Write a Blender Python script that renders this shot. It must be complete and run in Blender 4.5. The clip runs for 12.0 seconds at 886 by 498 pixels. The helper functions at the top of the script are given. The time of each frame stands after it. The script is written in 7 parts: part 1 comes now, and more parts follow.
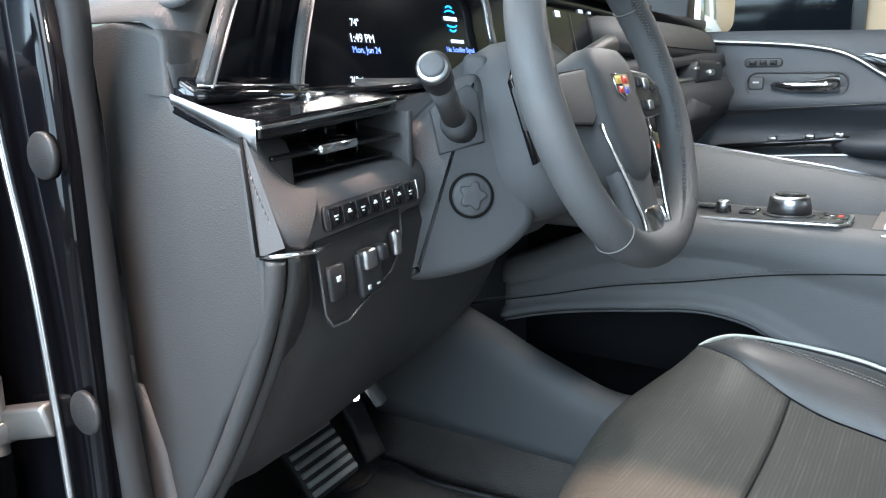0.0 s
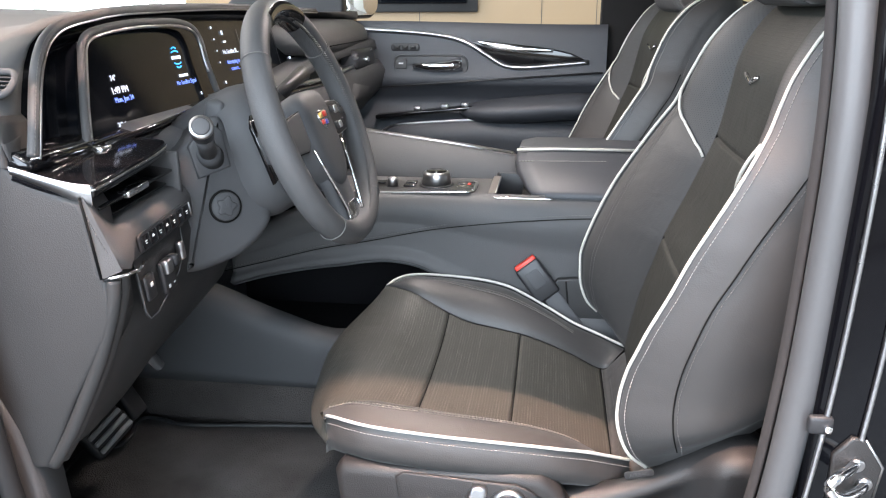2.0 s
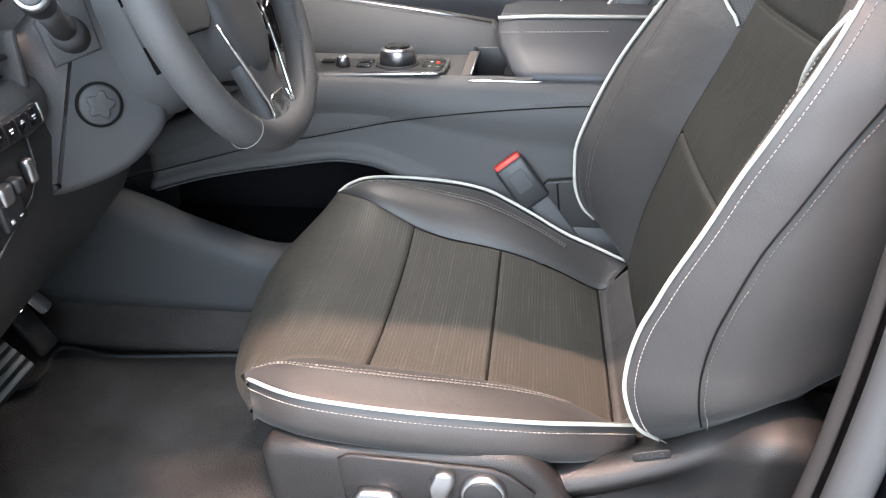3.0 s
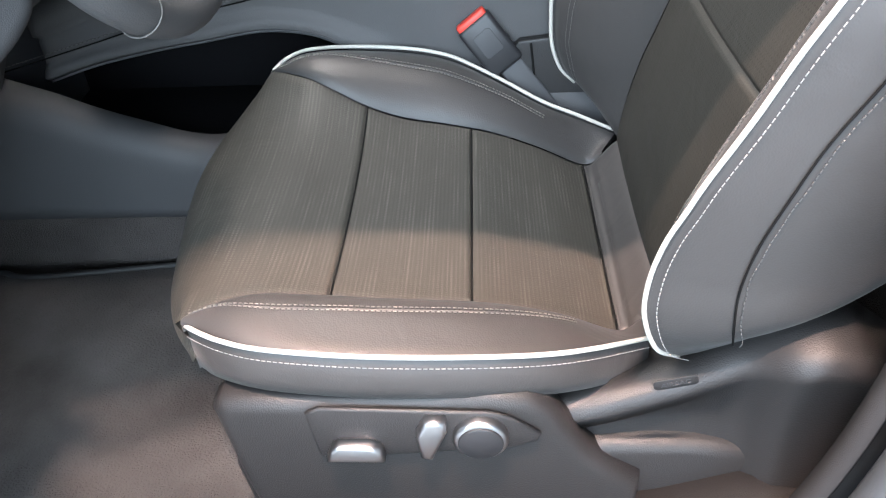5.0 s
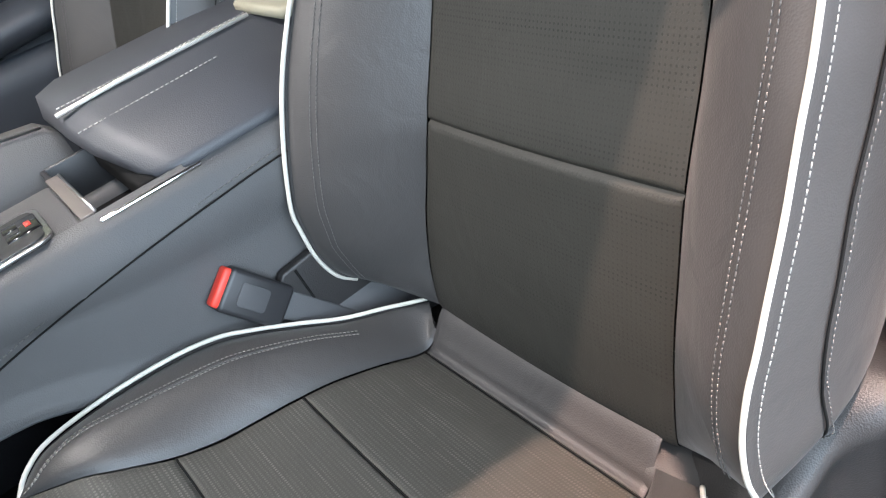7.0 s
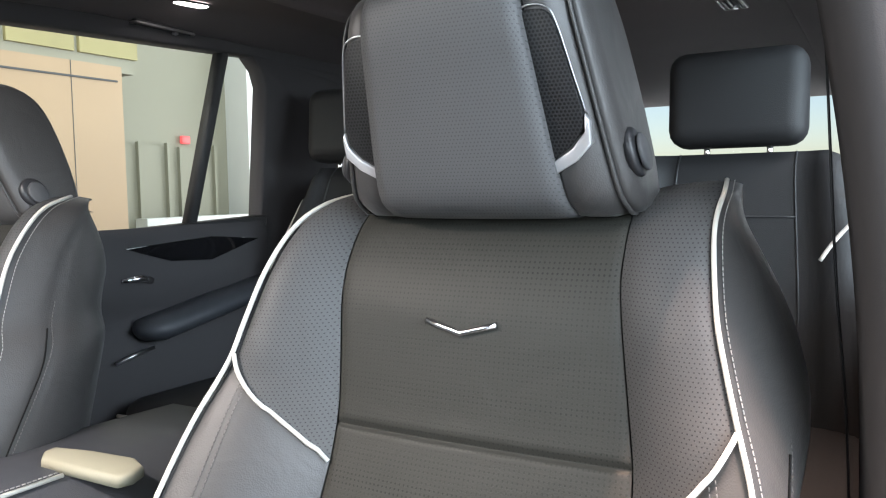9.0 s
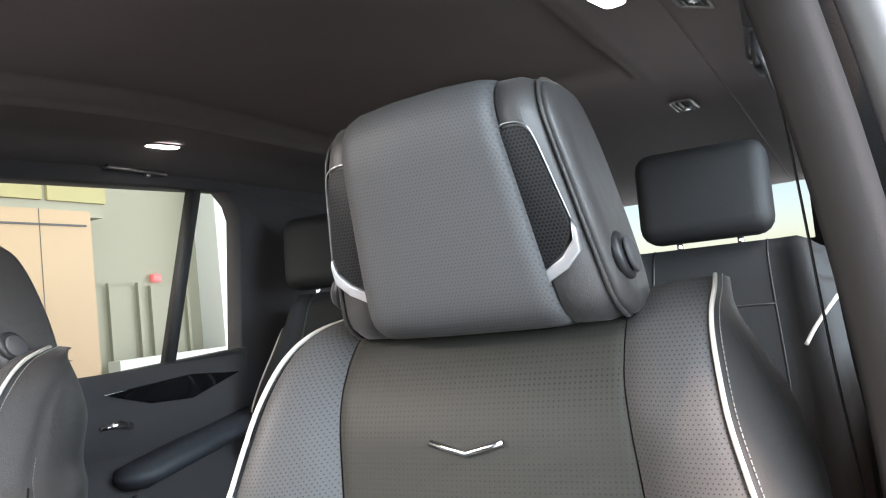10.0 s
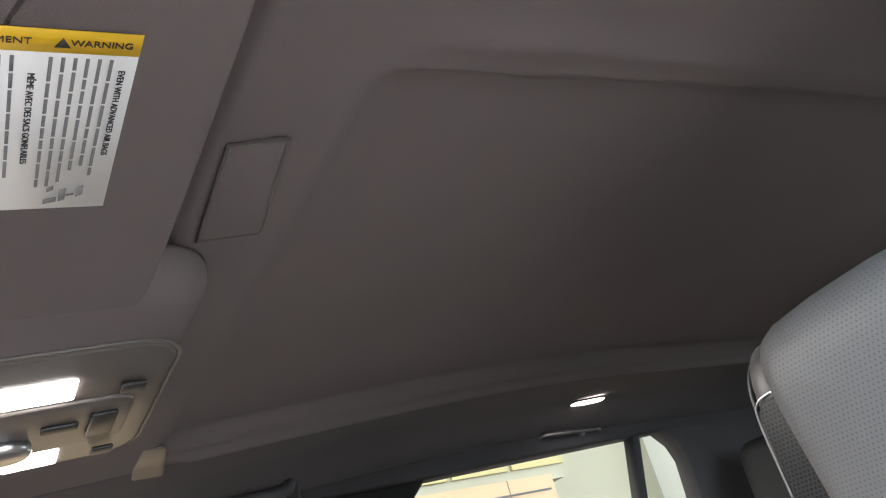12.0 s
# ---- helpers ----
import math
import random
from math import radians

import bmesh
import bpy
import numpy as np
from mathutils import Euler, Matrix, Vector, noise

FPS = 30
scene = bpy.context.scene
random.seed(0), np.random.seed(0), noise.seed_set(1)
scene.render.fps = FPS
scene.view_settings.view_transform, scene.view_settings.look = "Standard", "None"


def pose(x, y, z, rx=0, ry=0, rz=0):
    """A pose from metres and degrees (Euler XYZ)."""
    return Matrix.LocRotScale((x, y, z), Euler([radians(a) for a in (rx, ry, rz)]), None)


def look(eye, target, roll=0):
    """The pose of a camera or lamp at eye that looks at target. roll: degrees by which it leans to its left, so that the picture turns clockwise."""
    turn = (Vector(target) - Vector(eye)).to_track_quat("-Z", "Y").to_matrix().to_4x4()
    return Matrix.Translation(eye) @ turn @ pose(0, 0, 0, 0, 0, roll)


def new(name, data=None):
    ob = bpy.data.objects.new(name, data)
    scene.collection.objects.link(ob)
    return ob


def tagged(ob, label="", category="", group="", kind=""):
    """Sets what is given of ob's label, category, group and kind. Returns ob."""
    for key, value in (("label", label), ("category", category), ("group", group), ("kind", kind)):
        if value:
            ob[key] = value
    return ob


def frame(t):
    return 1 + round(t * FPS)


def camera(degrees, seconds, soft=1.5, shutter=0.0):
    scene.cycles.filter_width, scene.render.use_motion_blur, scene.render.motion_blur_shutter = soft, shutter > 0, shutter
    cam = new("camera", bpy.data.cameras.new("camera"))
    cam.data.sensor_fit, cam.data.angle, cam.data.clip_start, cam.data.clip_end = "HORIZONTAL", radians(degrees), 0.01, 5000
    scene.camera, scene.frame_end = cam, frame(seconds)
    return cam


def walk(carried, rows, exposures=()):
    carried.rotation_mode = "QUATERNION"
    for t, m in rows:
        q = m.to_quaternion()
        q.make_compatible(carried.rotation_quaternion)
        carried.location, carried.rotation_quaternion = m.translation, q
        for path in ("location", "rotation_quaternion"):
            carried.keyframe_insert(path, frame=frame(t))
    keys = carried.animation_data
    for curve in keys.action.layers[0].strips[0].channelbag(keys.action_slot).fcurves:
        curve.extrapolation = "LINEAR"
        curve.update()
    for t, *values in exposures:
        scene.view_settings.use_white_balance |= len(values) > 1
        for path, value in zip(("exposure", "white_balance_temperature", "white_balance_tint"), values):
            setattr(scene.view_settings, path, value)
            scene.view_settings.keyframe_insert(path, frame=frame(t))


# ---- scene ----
cam = camera(58.9, 12.0, soft=1.15)
PATH = [
    (0, (-0.15, -0.81, 1.33), (-1.208, 0.833, 0.903), -0.3),
    (0.5, (-0.13, -0.945, 1.342), (-0.769, 0.893, 0.883), -0.4),
    (1, (-0.114, -1.056, 1.408), (-0.522, 0.836, 0.908), -0.3),
    (1.5, (-0.11, -1.13, 1.477), (-0.421, 0.772, 0.944), -0.2),
    (2, (-0.108, -1.138, 1.479), (-0.371, 0.753, 0.884), -0.3),
    (2.5, (-0.109, -1.042, 1.465), (-0.345, 0.802, 0.728), -0.6),
    (3, (-0.109, -0.868, 1.439), (-0.328, 0.903, 0.537), -0.8),
    (3.5, (-0.099, -0.748, 1.415), (-0.298, 0.945, 0.368), -1.0),
    (3.7, (-0.096, -0.727, 1.409), (-0.286, 0.939, 0.318), -1.2),
    (5.3, (-0.163, -0.709, 1.409), (-0.201, 0.859, 0.169), -5.1),
    (5.5, (-0.181, -0.708, 1.409), (-0.191, 0.867, 0.177), -8.2),
    (6, (-0.245, -0.646, 1.405), (-0.067, 0.931, 0.188), -15.8),
    (6.5, (-0.258, -0.532, 1.416), (0.156, 0.997, 0.195), -22.0),
    (7, (-0.264, -0.464, 1.424), (0.496, 1.025, 0.326), -20.7),
    (7.5, (-0.286, -0.432, 1.433), (0.787, 1.004, 0.545), -16.7),
    (7.7, (-0.291, -0.42, 1.443), (0.893, 0.987, 0.655), -15.0),
    (9.3, (-0.457, -0.318, 1.507), (1.308, 0.622, 1.466), -0.4),
    (9.5, (-0.455, -0.317, 1.508), (1.316, 0.612, 1.522), -1.0),
    (10, (-0.449, -0.311, 1.506), (1.32, 0.613, 1.642), -5.9),
    (10.5, (-0.426, -0.303, 1.52), (1.263, 0.688, 1.925), -14.9),
    (11, (-0.386, -0.28, 1.536), (1.147, 0.863, 2.124), -20.1),
    (11.5, (-0.363, -0.269, 1.543), (0.958, 1.039, 2.282), -21.0),
    (12, (-0.353, -0.269, 1.544), (0.68, 1.21, 2.408), -16.1),
]
walk(cam, [(t, look(eye, target, roll)) for t, eye, target, roll in PATH], [(0.0, 1.31, 6100, 9), (0.5, 1.19, 6300, 11), (1.5, 1.06, 6650, 17), (3.7, 1.2, 6550, 16), (5.3, 1.22, 6300, 14), (7.7, 1.26, 6300, 14), (9.5, 1.66, 6750, 16), (10.5, 1.86, 6800, 17), (12.0, 1.98, 6800, 16)])

# ---- world and light ----
world = bpy.data.worlds.new("world")
scene.world = world
world.use_nodes = True
_wn = world.node_tree.nodes
_sky = _wn.new("ShaderNodeTexSky")
_sky.sky_type, _sky.sun_disc = "NISHITA", False
_sky.sun_elevation, _sky.sun_rotation = radians(50), radians(200)
world.node_tree.links.new(_sky.outputs[0], _wn["Background"].inputs[0])
_wn["Background"].inputs[1].default_value = 0.06

EXPOSURE = 0.0
scene.view_settings.exposure = EXPOSURE


def area(name, eye, target, sx, sy, watts, color, spread=180):
    data = bpy.data.lights.new(name, "AREA")
    data.shape, data.size, data.size_y, data.energy, data.color = "RECTANGLE", sx, sy, watts, color
    data.spread = radians(spread)
    ob = new(name, data)
    ob.matrix_world = look(eye, target)
    return ob


# daylight in the glazed openings of the showroom, and its ceiling lamps
area("window_light_side", (-1.4, -4.75, 2.7), (-0.2, 0, 1.2), 8.0, 3.0, 450, (0.70, 0.88, 1.0))
area("window_light_front", (-7.3, 2.6, 2.2), (0, 0.4, 1.2), 6.0, 3.6, 170, (0.80, 0.92, 1.0))
area("window_light_rear", (9.3, 0.5, 2.2), (0, 0.5, 1.3), 8.0, 3.6, 260, (0.86, 0.95, 1.0))
area("ceiling_light_front", (-4.6, 1.0, 4.95), (-0.2, 0.3, 1.0), 4.0, 2.4, 200, (1.0, 0.94, 0.88))
area("ceiling_light_side", (-1.0, -2.7, 4.9), (-1.0, -0.2, 1.0), 4.5, 1.2, 55, (0.90, 0.95, 1.0), 120)
area("ceiling_light_near", (-0.2, -1.22, 4.9), (-0.2, -0.30, 1.0), 0.5, 0.05, 13.0, (1.0, 0.70, 0.55), 40)
area("ceiling_light_far", (2.0, 3.2, 4.9), (2.0, 3.2, 0), 5.0, 1.2, 7, (1.0, 0.88, 0.72))


def lamp_light(name, x, y, z, watts):
    """The light of a small lit lens, shining down."""
    return area(name, (x, y, z), (x + 0.001, y, z - 1), 0.10, 0.035, watts, (1.0, 0.93, 0.85))


lamp_light("dome_light", -0.329, 0.383, 1.780, 2.2)
lamp_light("dome_light", -0.329, 0.557, 1.780, 2.2)

# ---- materials ----
def mat(name, color, rough=0.5, metal=0.0, spec=0.5, bump=0.0, scale=200.0, vary=0.12, vscale=6.0, bdist=0.001, coat=0.0, kind="noise", soft_folds=0.0, sheen=0.0):
    """Principled surface with fine relief and slow stains."""
    m = bpy.data.materials.new(name)
    m.use_nodes = True
    n, l = m.node_tree.nodes, m.node_tree.links
    p = n["Principled BSDF"]
    p.inputs["Roughness"].default_value, p.inputs["Metallic"].default_value = rough, metal
    p.inputs["Specular IOR Level"].default_value, p.inputs["Coat Weight"].default_value = spec, coat
    p.inputs["Sheen Weight"].default_value, p.inputs["Sheen Roughness"].default_value = sheen, 0.35
    c = n.new("ShaderNodeTexCoord")
    slow = n.new("ShaderNodeTexNoise")
    slow.inputs["Scale"].default_value, slow.inputs["Detail"].default_value = vscale, 4
    l.new(c.outputs["Object"], slow.inputs["Vector"])
    mix = n.new("ShaderNodeMix")
    mix.data_type = "RGBA"
    dark = tuple(max(0, v * (1 - vary)) for v in color)
    light = tuple(min(1, v * (1 + vary)) for v in color)
    mix.inputs["A"].default_value, mix.inputs["B"].default_value = (*dark, 1), (*light, 1)
    l.new(slow.outputs["Fac"], mix.inputs["Factor"])
    l.new(mix.outputs["Result"], p.inputs["Base Color"])
    ramp = n.new("ShaderNodeMapRange")
    ramp.inputs["To Min"].default_value, ramp.inputs["To Max"].default_value = max(0.02, rough - 0.08), min(1, rough + 0.08)
    l.new(slow.outputs["Fac"], ramp.inputs["Value"])
    l.new(ramp.outputs["Result"], p.inputs["Roughness"])
    if bump > 0:
        fine = n.new("ShaderNodeTexVoronoi" if kind == "grain" else "ShaderNodeTexNoise")
        fine.inputs["Scale"].default_value = scale
        l.new(c.outputs["Object"], fine.inputs["Vector"])
        b = n.new("ShaderNodeBump")
        b.inputs["Strength"].default_value, b.inputs["Distance"].default_value = bump, bdist
        l.new(fine.outputs["Distance" if kind == "grain" else "Fac"], b.inputs["Height"])
        if soft_folds > 0:
            fold, fb = n.new("ShaderNodeTexNoise"), n.new("ShaderNodeBump")
            fold.inputs["Scale"].default_value, fold.inputs["Detail"].default_value, fold.inputs["Distortion"].default_value = 17.0, 2.5, 0.8
            l.new(c.outputs["Object"], fold.inputs["Vector"])
            fb.inputs["Strength"].default_value, fb.inputs["Distance"].default_value = soft_folds, 0.012
            l.new(fold.outputs["Fac"], fb.inputs["Height"])
            l.new(fb.outputs["Normal"], b.inputs["Normal"])
        l.new(b.outputs["Normal"], p.inputs["Normal"])
    return m


def perforated(name, color, pitch, axes, rows=None, size=0.17, deep=0.35, least=0.18):
    """Leather pierced by a grid of fine holes; axes: which object coordinates carry the grid."""
    m = mat(name, color, 0.56, spec=0.3, soft_folds=0.16, bump=0.25, scale=520, kind="grain", bdist=0.0006)
    n, l = m.node_tree.nodes, m.node_tree.links
    p = n["Principled BSDF"]
    c = n.new("ShaderNodeTexCoord")
    sep = n.new("ShaderNodeSeparateXYZ")
    l.new(c.outputs["Object"], sep.inputs[0])

    def math1(op, a, b=None):
        k = n.new("ShaderNodeMath")
        k.operation = op
        for i, v in enumerate((a, b)):
            if v is None:
                continue
            if isinstance(v, (int, float)):
                k.inputs[i].default_value = v
            else:
                l.new(v, k.inputs[i])
        return k.outputs[0]

    parts = []
    odd = math1("MULTIPLY", math1("MODULO", math1("FLOOR", math1("DIVIDE", sep.outputs[axes[1]], pitch[1])), 2.0), 0.0 if rows else 0.5)
    for ax, pt in zip(axes, pitch):
        q = math1("DIVIDE", sep.outputs[ax], pt)
        f = math1("FRACT", math1("ADD", q, odd) if ax == axes[0] else q)
        parts.append(math1("POWER", math1("ABSOLUTE", math1("SUBTRACT", f, 0.5)), 2.0))
    r = math1("SQRT", math1("ADD", parts[0], parts[1]))
    hole = math1("LESS_THAN", r, size)
    # the holes fade in and out in long streaks
    if rows:
        fade = []
        for k, sc in enumerate((rows, tuple(v * q for v, q in zip(rows, (0.22, 1.7, 1.7) if rows[0] > 60 else (1.7, 1.7, 0.22))))):
            nz, mp = n.new("ShaderNodeTexNoise"), n.new("ShaderNodeMapping")
            mp.inputs["Scale"].default_value, mp.inputs["Location"].default_value = sc, (3.7 * k, 1.3 * k, 0.4)
            l.new(c.outputs["Object"], mp.inputs["Vector"])
            l.new(mp.outputs[0], nz.inputs["Vector"])
            nz.inputs["Scale"].default_value, nz.inputs["Detail"].default_value = 1.0, 1.0
            rg = n.new("ShaderNodeMapRange")
            rg.inputs["From Min"].default_value, rg.inputs["From Max"].default_value = (0.40, 0.66) if k == 0 else (0.30, 0.62)
            l.new(nz.outputs["Fac"], rg.inputs["Value"])
            fade.append(rg.outputs["Result"])
        hole = math1("MULTIPLY", hole, math1("ADD", least, math1("MULTIPLY", 1 - least, math1("MULTIPLY", fade[0], fade[1]))))
    mx = n.new("ShaderNodeMix")
    mx.data_type = "RGBA"
    old = p.inputs["Base Color"].links[0].from_socket
    l.new(hole, mx.inputs["Factor"])
    l.new(old, mx.inputs["A"])
    mx.inputs["B"].default_value = (color[0] * deep, color[1] * deep, color[2] * deep, 1)
    l.new(mx.outputs["Result"], p.inputs["Base Color"])
    b = n.new("ShaderNodeBump")
    b.invert = True
    b.inputs["Strength"].default_value, b.inputs["Distance"].default_value = 0.6, 0.001
    l.new(hole, b.inputs["Height"])
    l.new(p.inputs["Normal"].links[0].from_socket, b.inputs["Normal"])
    l.new(b.outputs["Normal"], p.inputs["Normal"])
    return m


def glow(name, color, strength):
    m = bpy.data.materials.new(name)
    m.use_nodes = True
    p = m.node_tree.nodes["Principled BSDF"]
    p.inputs["Base Color"].default_value = (*color, 1)
    p.inputs["Emission Color"].default_value = (*color, 1)
    p.inputs["Emission Strength"].default_value = strength
    return m


def glass(name, tint, rough=0.0):
    m = bpy.data.materials.new(name)
    m.use_nodes = True
    n, l = m.node_tree.nodes, m.node_tree.links
    n.remove(n["Principled BSDF"])
    clear, gloss, mix, fre = n.new("ShaderNodeBsdfTransparent"), n.new("ShaderNodeBsdfGlossy"), n.new("ShaderNodeMixShader"), n.new("ShaderNodeFresnel")
    clear.inputs[0].default_value = (*tint, 1)
    gloss.inputs["Roughness"].default_value, fre.inputs["IOR"].default_value = rough + 0.01, 1.05
    l.new(fre.outputs[0], mix.inputs[0])
    l.new(clear.outputs[0], mix.inputs[1])
    l.new(gloss.outputs[0], mix.inputs[2])
    l.new(mix.outputs[0], n["Material Output"].inputs[0])
    return m


LEATHER = mat("leather", (0.042, 0.040, 0.039), 0.48, spec=0.5, sheen=0.10, soft_folds=0.16, bump=0.24, scale=620, kind="grain", bdist=0.0006, vscale=9)
LEATHER_DASH = mat("dash_leather", (0.080, 0.079, 0.080), 0.58, spec=0.3, soft_folds=0.06, bump=0.35, scale=700, kind="grain", bdist=0.0006, vscale=7)
CUSHION = perforated("perforated_cushion", (0.045, 0.0435, 0.038), (0.0042, 0.0030), (0, 1), (210, 9, 1), 0.30, 2.1)
BACKREST = perforated("perforated_backrest", (0.027, 0.0265, 0.0225), (0.0045, 0.0045), (1, 2), (16, 1, 60), 0.22, 0.30, 0.30)
PADHEAD = perforated("perforated_headrest", (0.070, 0.070, 0.071), (0.0034, 0.0030), (1, 2), None, 0.20, 0.60)
SHOULDER = perforated("perforated_shoulder", (0.060, 0.060, 0.060), (0.0038, 0.0033), (1, 2), None, 0.18)
DOORSKIN = mat("door_leather", (0.038, 0.041, 0.048), 0.5, bump=0.35, scale=700, kind="grain", bdist=0.0006, vscale=7)
SOFT = mat("soft_plastic", (0.062, 0.063, 0.066), 0.6, spec=0.4, bump=0.3, scale=900, kind="grain", bdist=0.0005)
ENDSKIN = mat("dash_end_skin", (0.042, 0.041, 0.041), 0.55, spec=0.35, bump=0.35, scale=800, kind="grain", bdist=0.0006, vscale=7)
GREYPLASTIC = mat("grey_plastic", (0.021, 0.020, 0.020), 0.45, spec=0.45, bump=0.45, scale=700, kind="grain", bdist=0.0006)
HARD = mat("hard_plastic", (0.022, 0.022, 0.024), 0.42, bump=0.2, scale=900, kind="grain", bdist=0.0004)
BLACK = mat("gloss_black", (0.006, 0.006, 0.007), 0.08, spec=0.6, vary=0.05)
PAINT = mat("black_paint", (0.003, 0.003, 0.004), 0.05, spec=0.14, coat=0.08, vary=0.05)
RUBBER = mat("rubber", (0.016, 0.016, 0.017), 0.6, bump=0.3, scale=400, bdist=0.0005)
PIPING = mat("white_piping", (0.54, 0.52, 0.47), 0.45, bump=0.2, scale=900)
THREAD = mat("thread", (0.34, 0.33, 0.31), 0.7, bump=0.4, scale=2500)
DARKTHREAD = mat("dark_thread", (0.115, 0.11, 0.105), 0.7)
STITCH = mat("bolster_thread", (0.17, 0.16, 0.145), 0.7)
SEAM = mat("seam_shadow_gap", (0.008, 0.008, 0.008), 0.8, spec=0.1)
CHROME = mat("chrome", (0.82, 0.82, 0.83), 0.14, metal=1.0, vary=0.04)
SATIN = mat("satin_metal", (0.46, 0.46, 0.47), 0.3, metal=1.0, vary=0.06)
# partly diffuse pale metal: a window's reflection is put into the base colour
REFLECT_METAL = mat("metal_painted_reflection", (0.62, 0.62, 0.63), 0.3, metal=0.6, vary=0.04)
SEAL = mat("soft_seal", (0.075, 0.076, 0.079), 0.42, bump=0.1, scale=300)
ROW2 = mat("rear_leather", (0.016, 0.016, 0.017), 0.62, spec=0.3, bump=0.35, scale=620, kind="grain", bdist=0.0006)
CARPET = mat("carpet", (0.062, 0.056, 0.053), 0.95, spec=0.1, bump=1.0, scale=480, bdist=0.004, vary=0.5, vscale=9)
MAT = mat("mat_carpet", (0.048, 0.047, 0.047), 0.95, spec=0.1, bump=1.0, scale=420, bdist=0.004, vary=1.5, vscale=7)
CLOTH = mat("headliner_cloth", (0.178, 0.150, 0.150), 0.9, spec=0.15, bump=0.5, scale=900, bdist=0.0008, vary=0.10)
# headliner cloth again, darkened: the far side's shade is in the colour
FAR_SHADECLOTH = mat("headliner_cloth_shaded", (0.125, 0.110, 0.111), 0.9, spec=0.15, bump=0.5, scale=900, bdist=0.0008, vary=0.10)
PILLARSKIN = mat("pillar_edge_plastic", (0.044, 0.041, 0.041), 0.8, spec=0.2, bump=0.3, scale=900, bdist=0.0005)
PILLARCLOTH = mat("pillar_trim", (0.014, 0.013, 0.013), 0.8, spec=0.2, bump=0.4, scale=800, bdist=0.0008)
DARKCLOTH = mat("dark_trim", (0.052, 0.049, 0.051), 0.8, spec=0.2, bump=0.4, scale=700, bdist=0.0008)
MESH = perforated("speaker_mesh", (0.016, 0.016, 0.017), (0.0034, 0.0029), (1, 2), None, 0.37, 0.03)
RED = mat("red_button", (0.70, 0.05, 0.03), 0.4)
STEEL = mat("steel", (0.26, 0.25, 0.24), 0.45, metal=0.9, vary=0.2, vscale=30, bump=0.2)
LAMP = glow("lamp_lens", (1.0, 0.98, 0.95), 6.0)
SCREEN = mat("screen_glass", (0.004, 0.005, 0.007), 0.10, spec=0.22, vary=0.02)
TEXTW = glow("display_white", (0.75, 0.85, 1.0), 0.55)
TEXTB = glow("display_blue", (0.16, 0.28, 1.0), 0.6)
TEXTC = glow("display_cyan", (0.03, 0.42, 0.95), 0.9)
AMBER = glow("display_amber", (1.0, 0.16, 0.03), 1.3)
WARM = glow("label_icon_red", (0.8, 0.1, 0.1), 0.3)
DAYLIGHT = glow("daylight_outside", (0.90, 0.98, 1.0), 2.2)
GLASS = glass("window_glass", (0.97, 0.99, 0.98))
MIRROR = mat("mirror", (0.9, 0.9, 0.9), 0.02, metal=1.0, vary=0.01)
PAPER = mat("label_paper", (0.88, 0.88, 0.88), 0.5, vary=0.04)
YELLOW = mat("label_yellow", (0.85, 0.52, 0.02), 0.5, vary=0.04)
INK = mat("label_ink", (0.03, 0.03, 0.03), 0.6)
GREYINK = mat("label_grey_ink", (0.22, 0.22, 0.23), 0.6)
ICON = mat("icon_print", (0.75, 0.75, 0.75), 0.5)
WOODWALL = mat("wall_laminate", (0.37, 0.255, 0.15), 0.5, bump=0.1, scale=60, vary=0.10, vscale=2.0)
PEDAL = mat("pedal_rubber", (0.24, 0.24, 0.235), 0.5, bump=0.2, scale=400)
PLATE = mat("console_plate_plastic", (0.125, 0.108, 0.10), 0.35, bump=0.1, scale=600)
CREAM = mat("cream_wall", (0.27, 0.255, 0.19), 0.7, bump=0.1, scale=90, vary=0.05)
OLIVE = mat("olive_band", (0.30, 0.26, 0.12), 0.6)
WHITEWALL = mat("white_wall", (0.62, 0.62, 0.58), 0.6, bump=0.1, scale=80, vary=0.03)
TILE = mat("floor_tile", (0.34, 0.32, 0.30), 0.25, vary=0.08, vscale=2)
# black lining, with the shade of a deep recess added to its colour
POCKET = mat("black_recess_shade", (0.006, 0.006, 0.007), 0.9, spec=0.1, bump=0.4, scale=600, bdist=0.0008)
BADGE_R = mat("badge_red", (0.6, 0.06, 0.04), 0.3)
BADGE_Y = mat("badge_gold", (0.75, 0.5, 0.12), 0.3)
BADGE_B = mat("badge_blue", (0.08, 0.10, 0.5), 0.3)


# ---- mesh helpers ----
def part(name, bm, material, parent=None, label="", smooth=True):
    """Links a bmesh as one mesh object under a thing or a part."""
    bmesh.ops.recalc_face_normals(bm, faces=bm.faces)
    me = bpy.data.meshes.new(name)
    for f in bm.faces:
        f.smooth = smooth
    bm.to_mesh(me)
    bm.free()
    if material:
        me.materials.append(material)
    ob = new(name, me)
    if parent is not None:
        ob.parent = parent
    if label:
        ob["label"] = label
    return ob


def thing(name, label, category, group="", kind=""):
    ob = new(name)
    ob.empty_display_size = 0.05
    return tagged(ob, label, category, group, kind)


def spline(pts, n=8):
    """A smooth line through the points (Catmull-Rom)."""
    p = [Vector(v) for v in pts]
    p = [2 * p[0] - p[1], *p, 2 * p[-1] - p[-2]]
    out = []
    for i in range(1, len(p) - 2):
        a, b, c, d = p[i - 1 : i + 3]
        for k in range(n):
            t = k / n
            out.append(0.5 * (2 * b + (c - a) * t + (2 * a - 5 * b + 4 * c - d) * t * t + (3 * b - a - 3 * c + d) * t**3))
    return [*out, p[-2]]


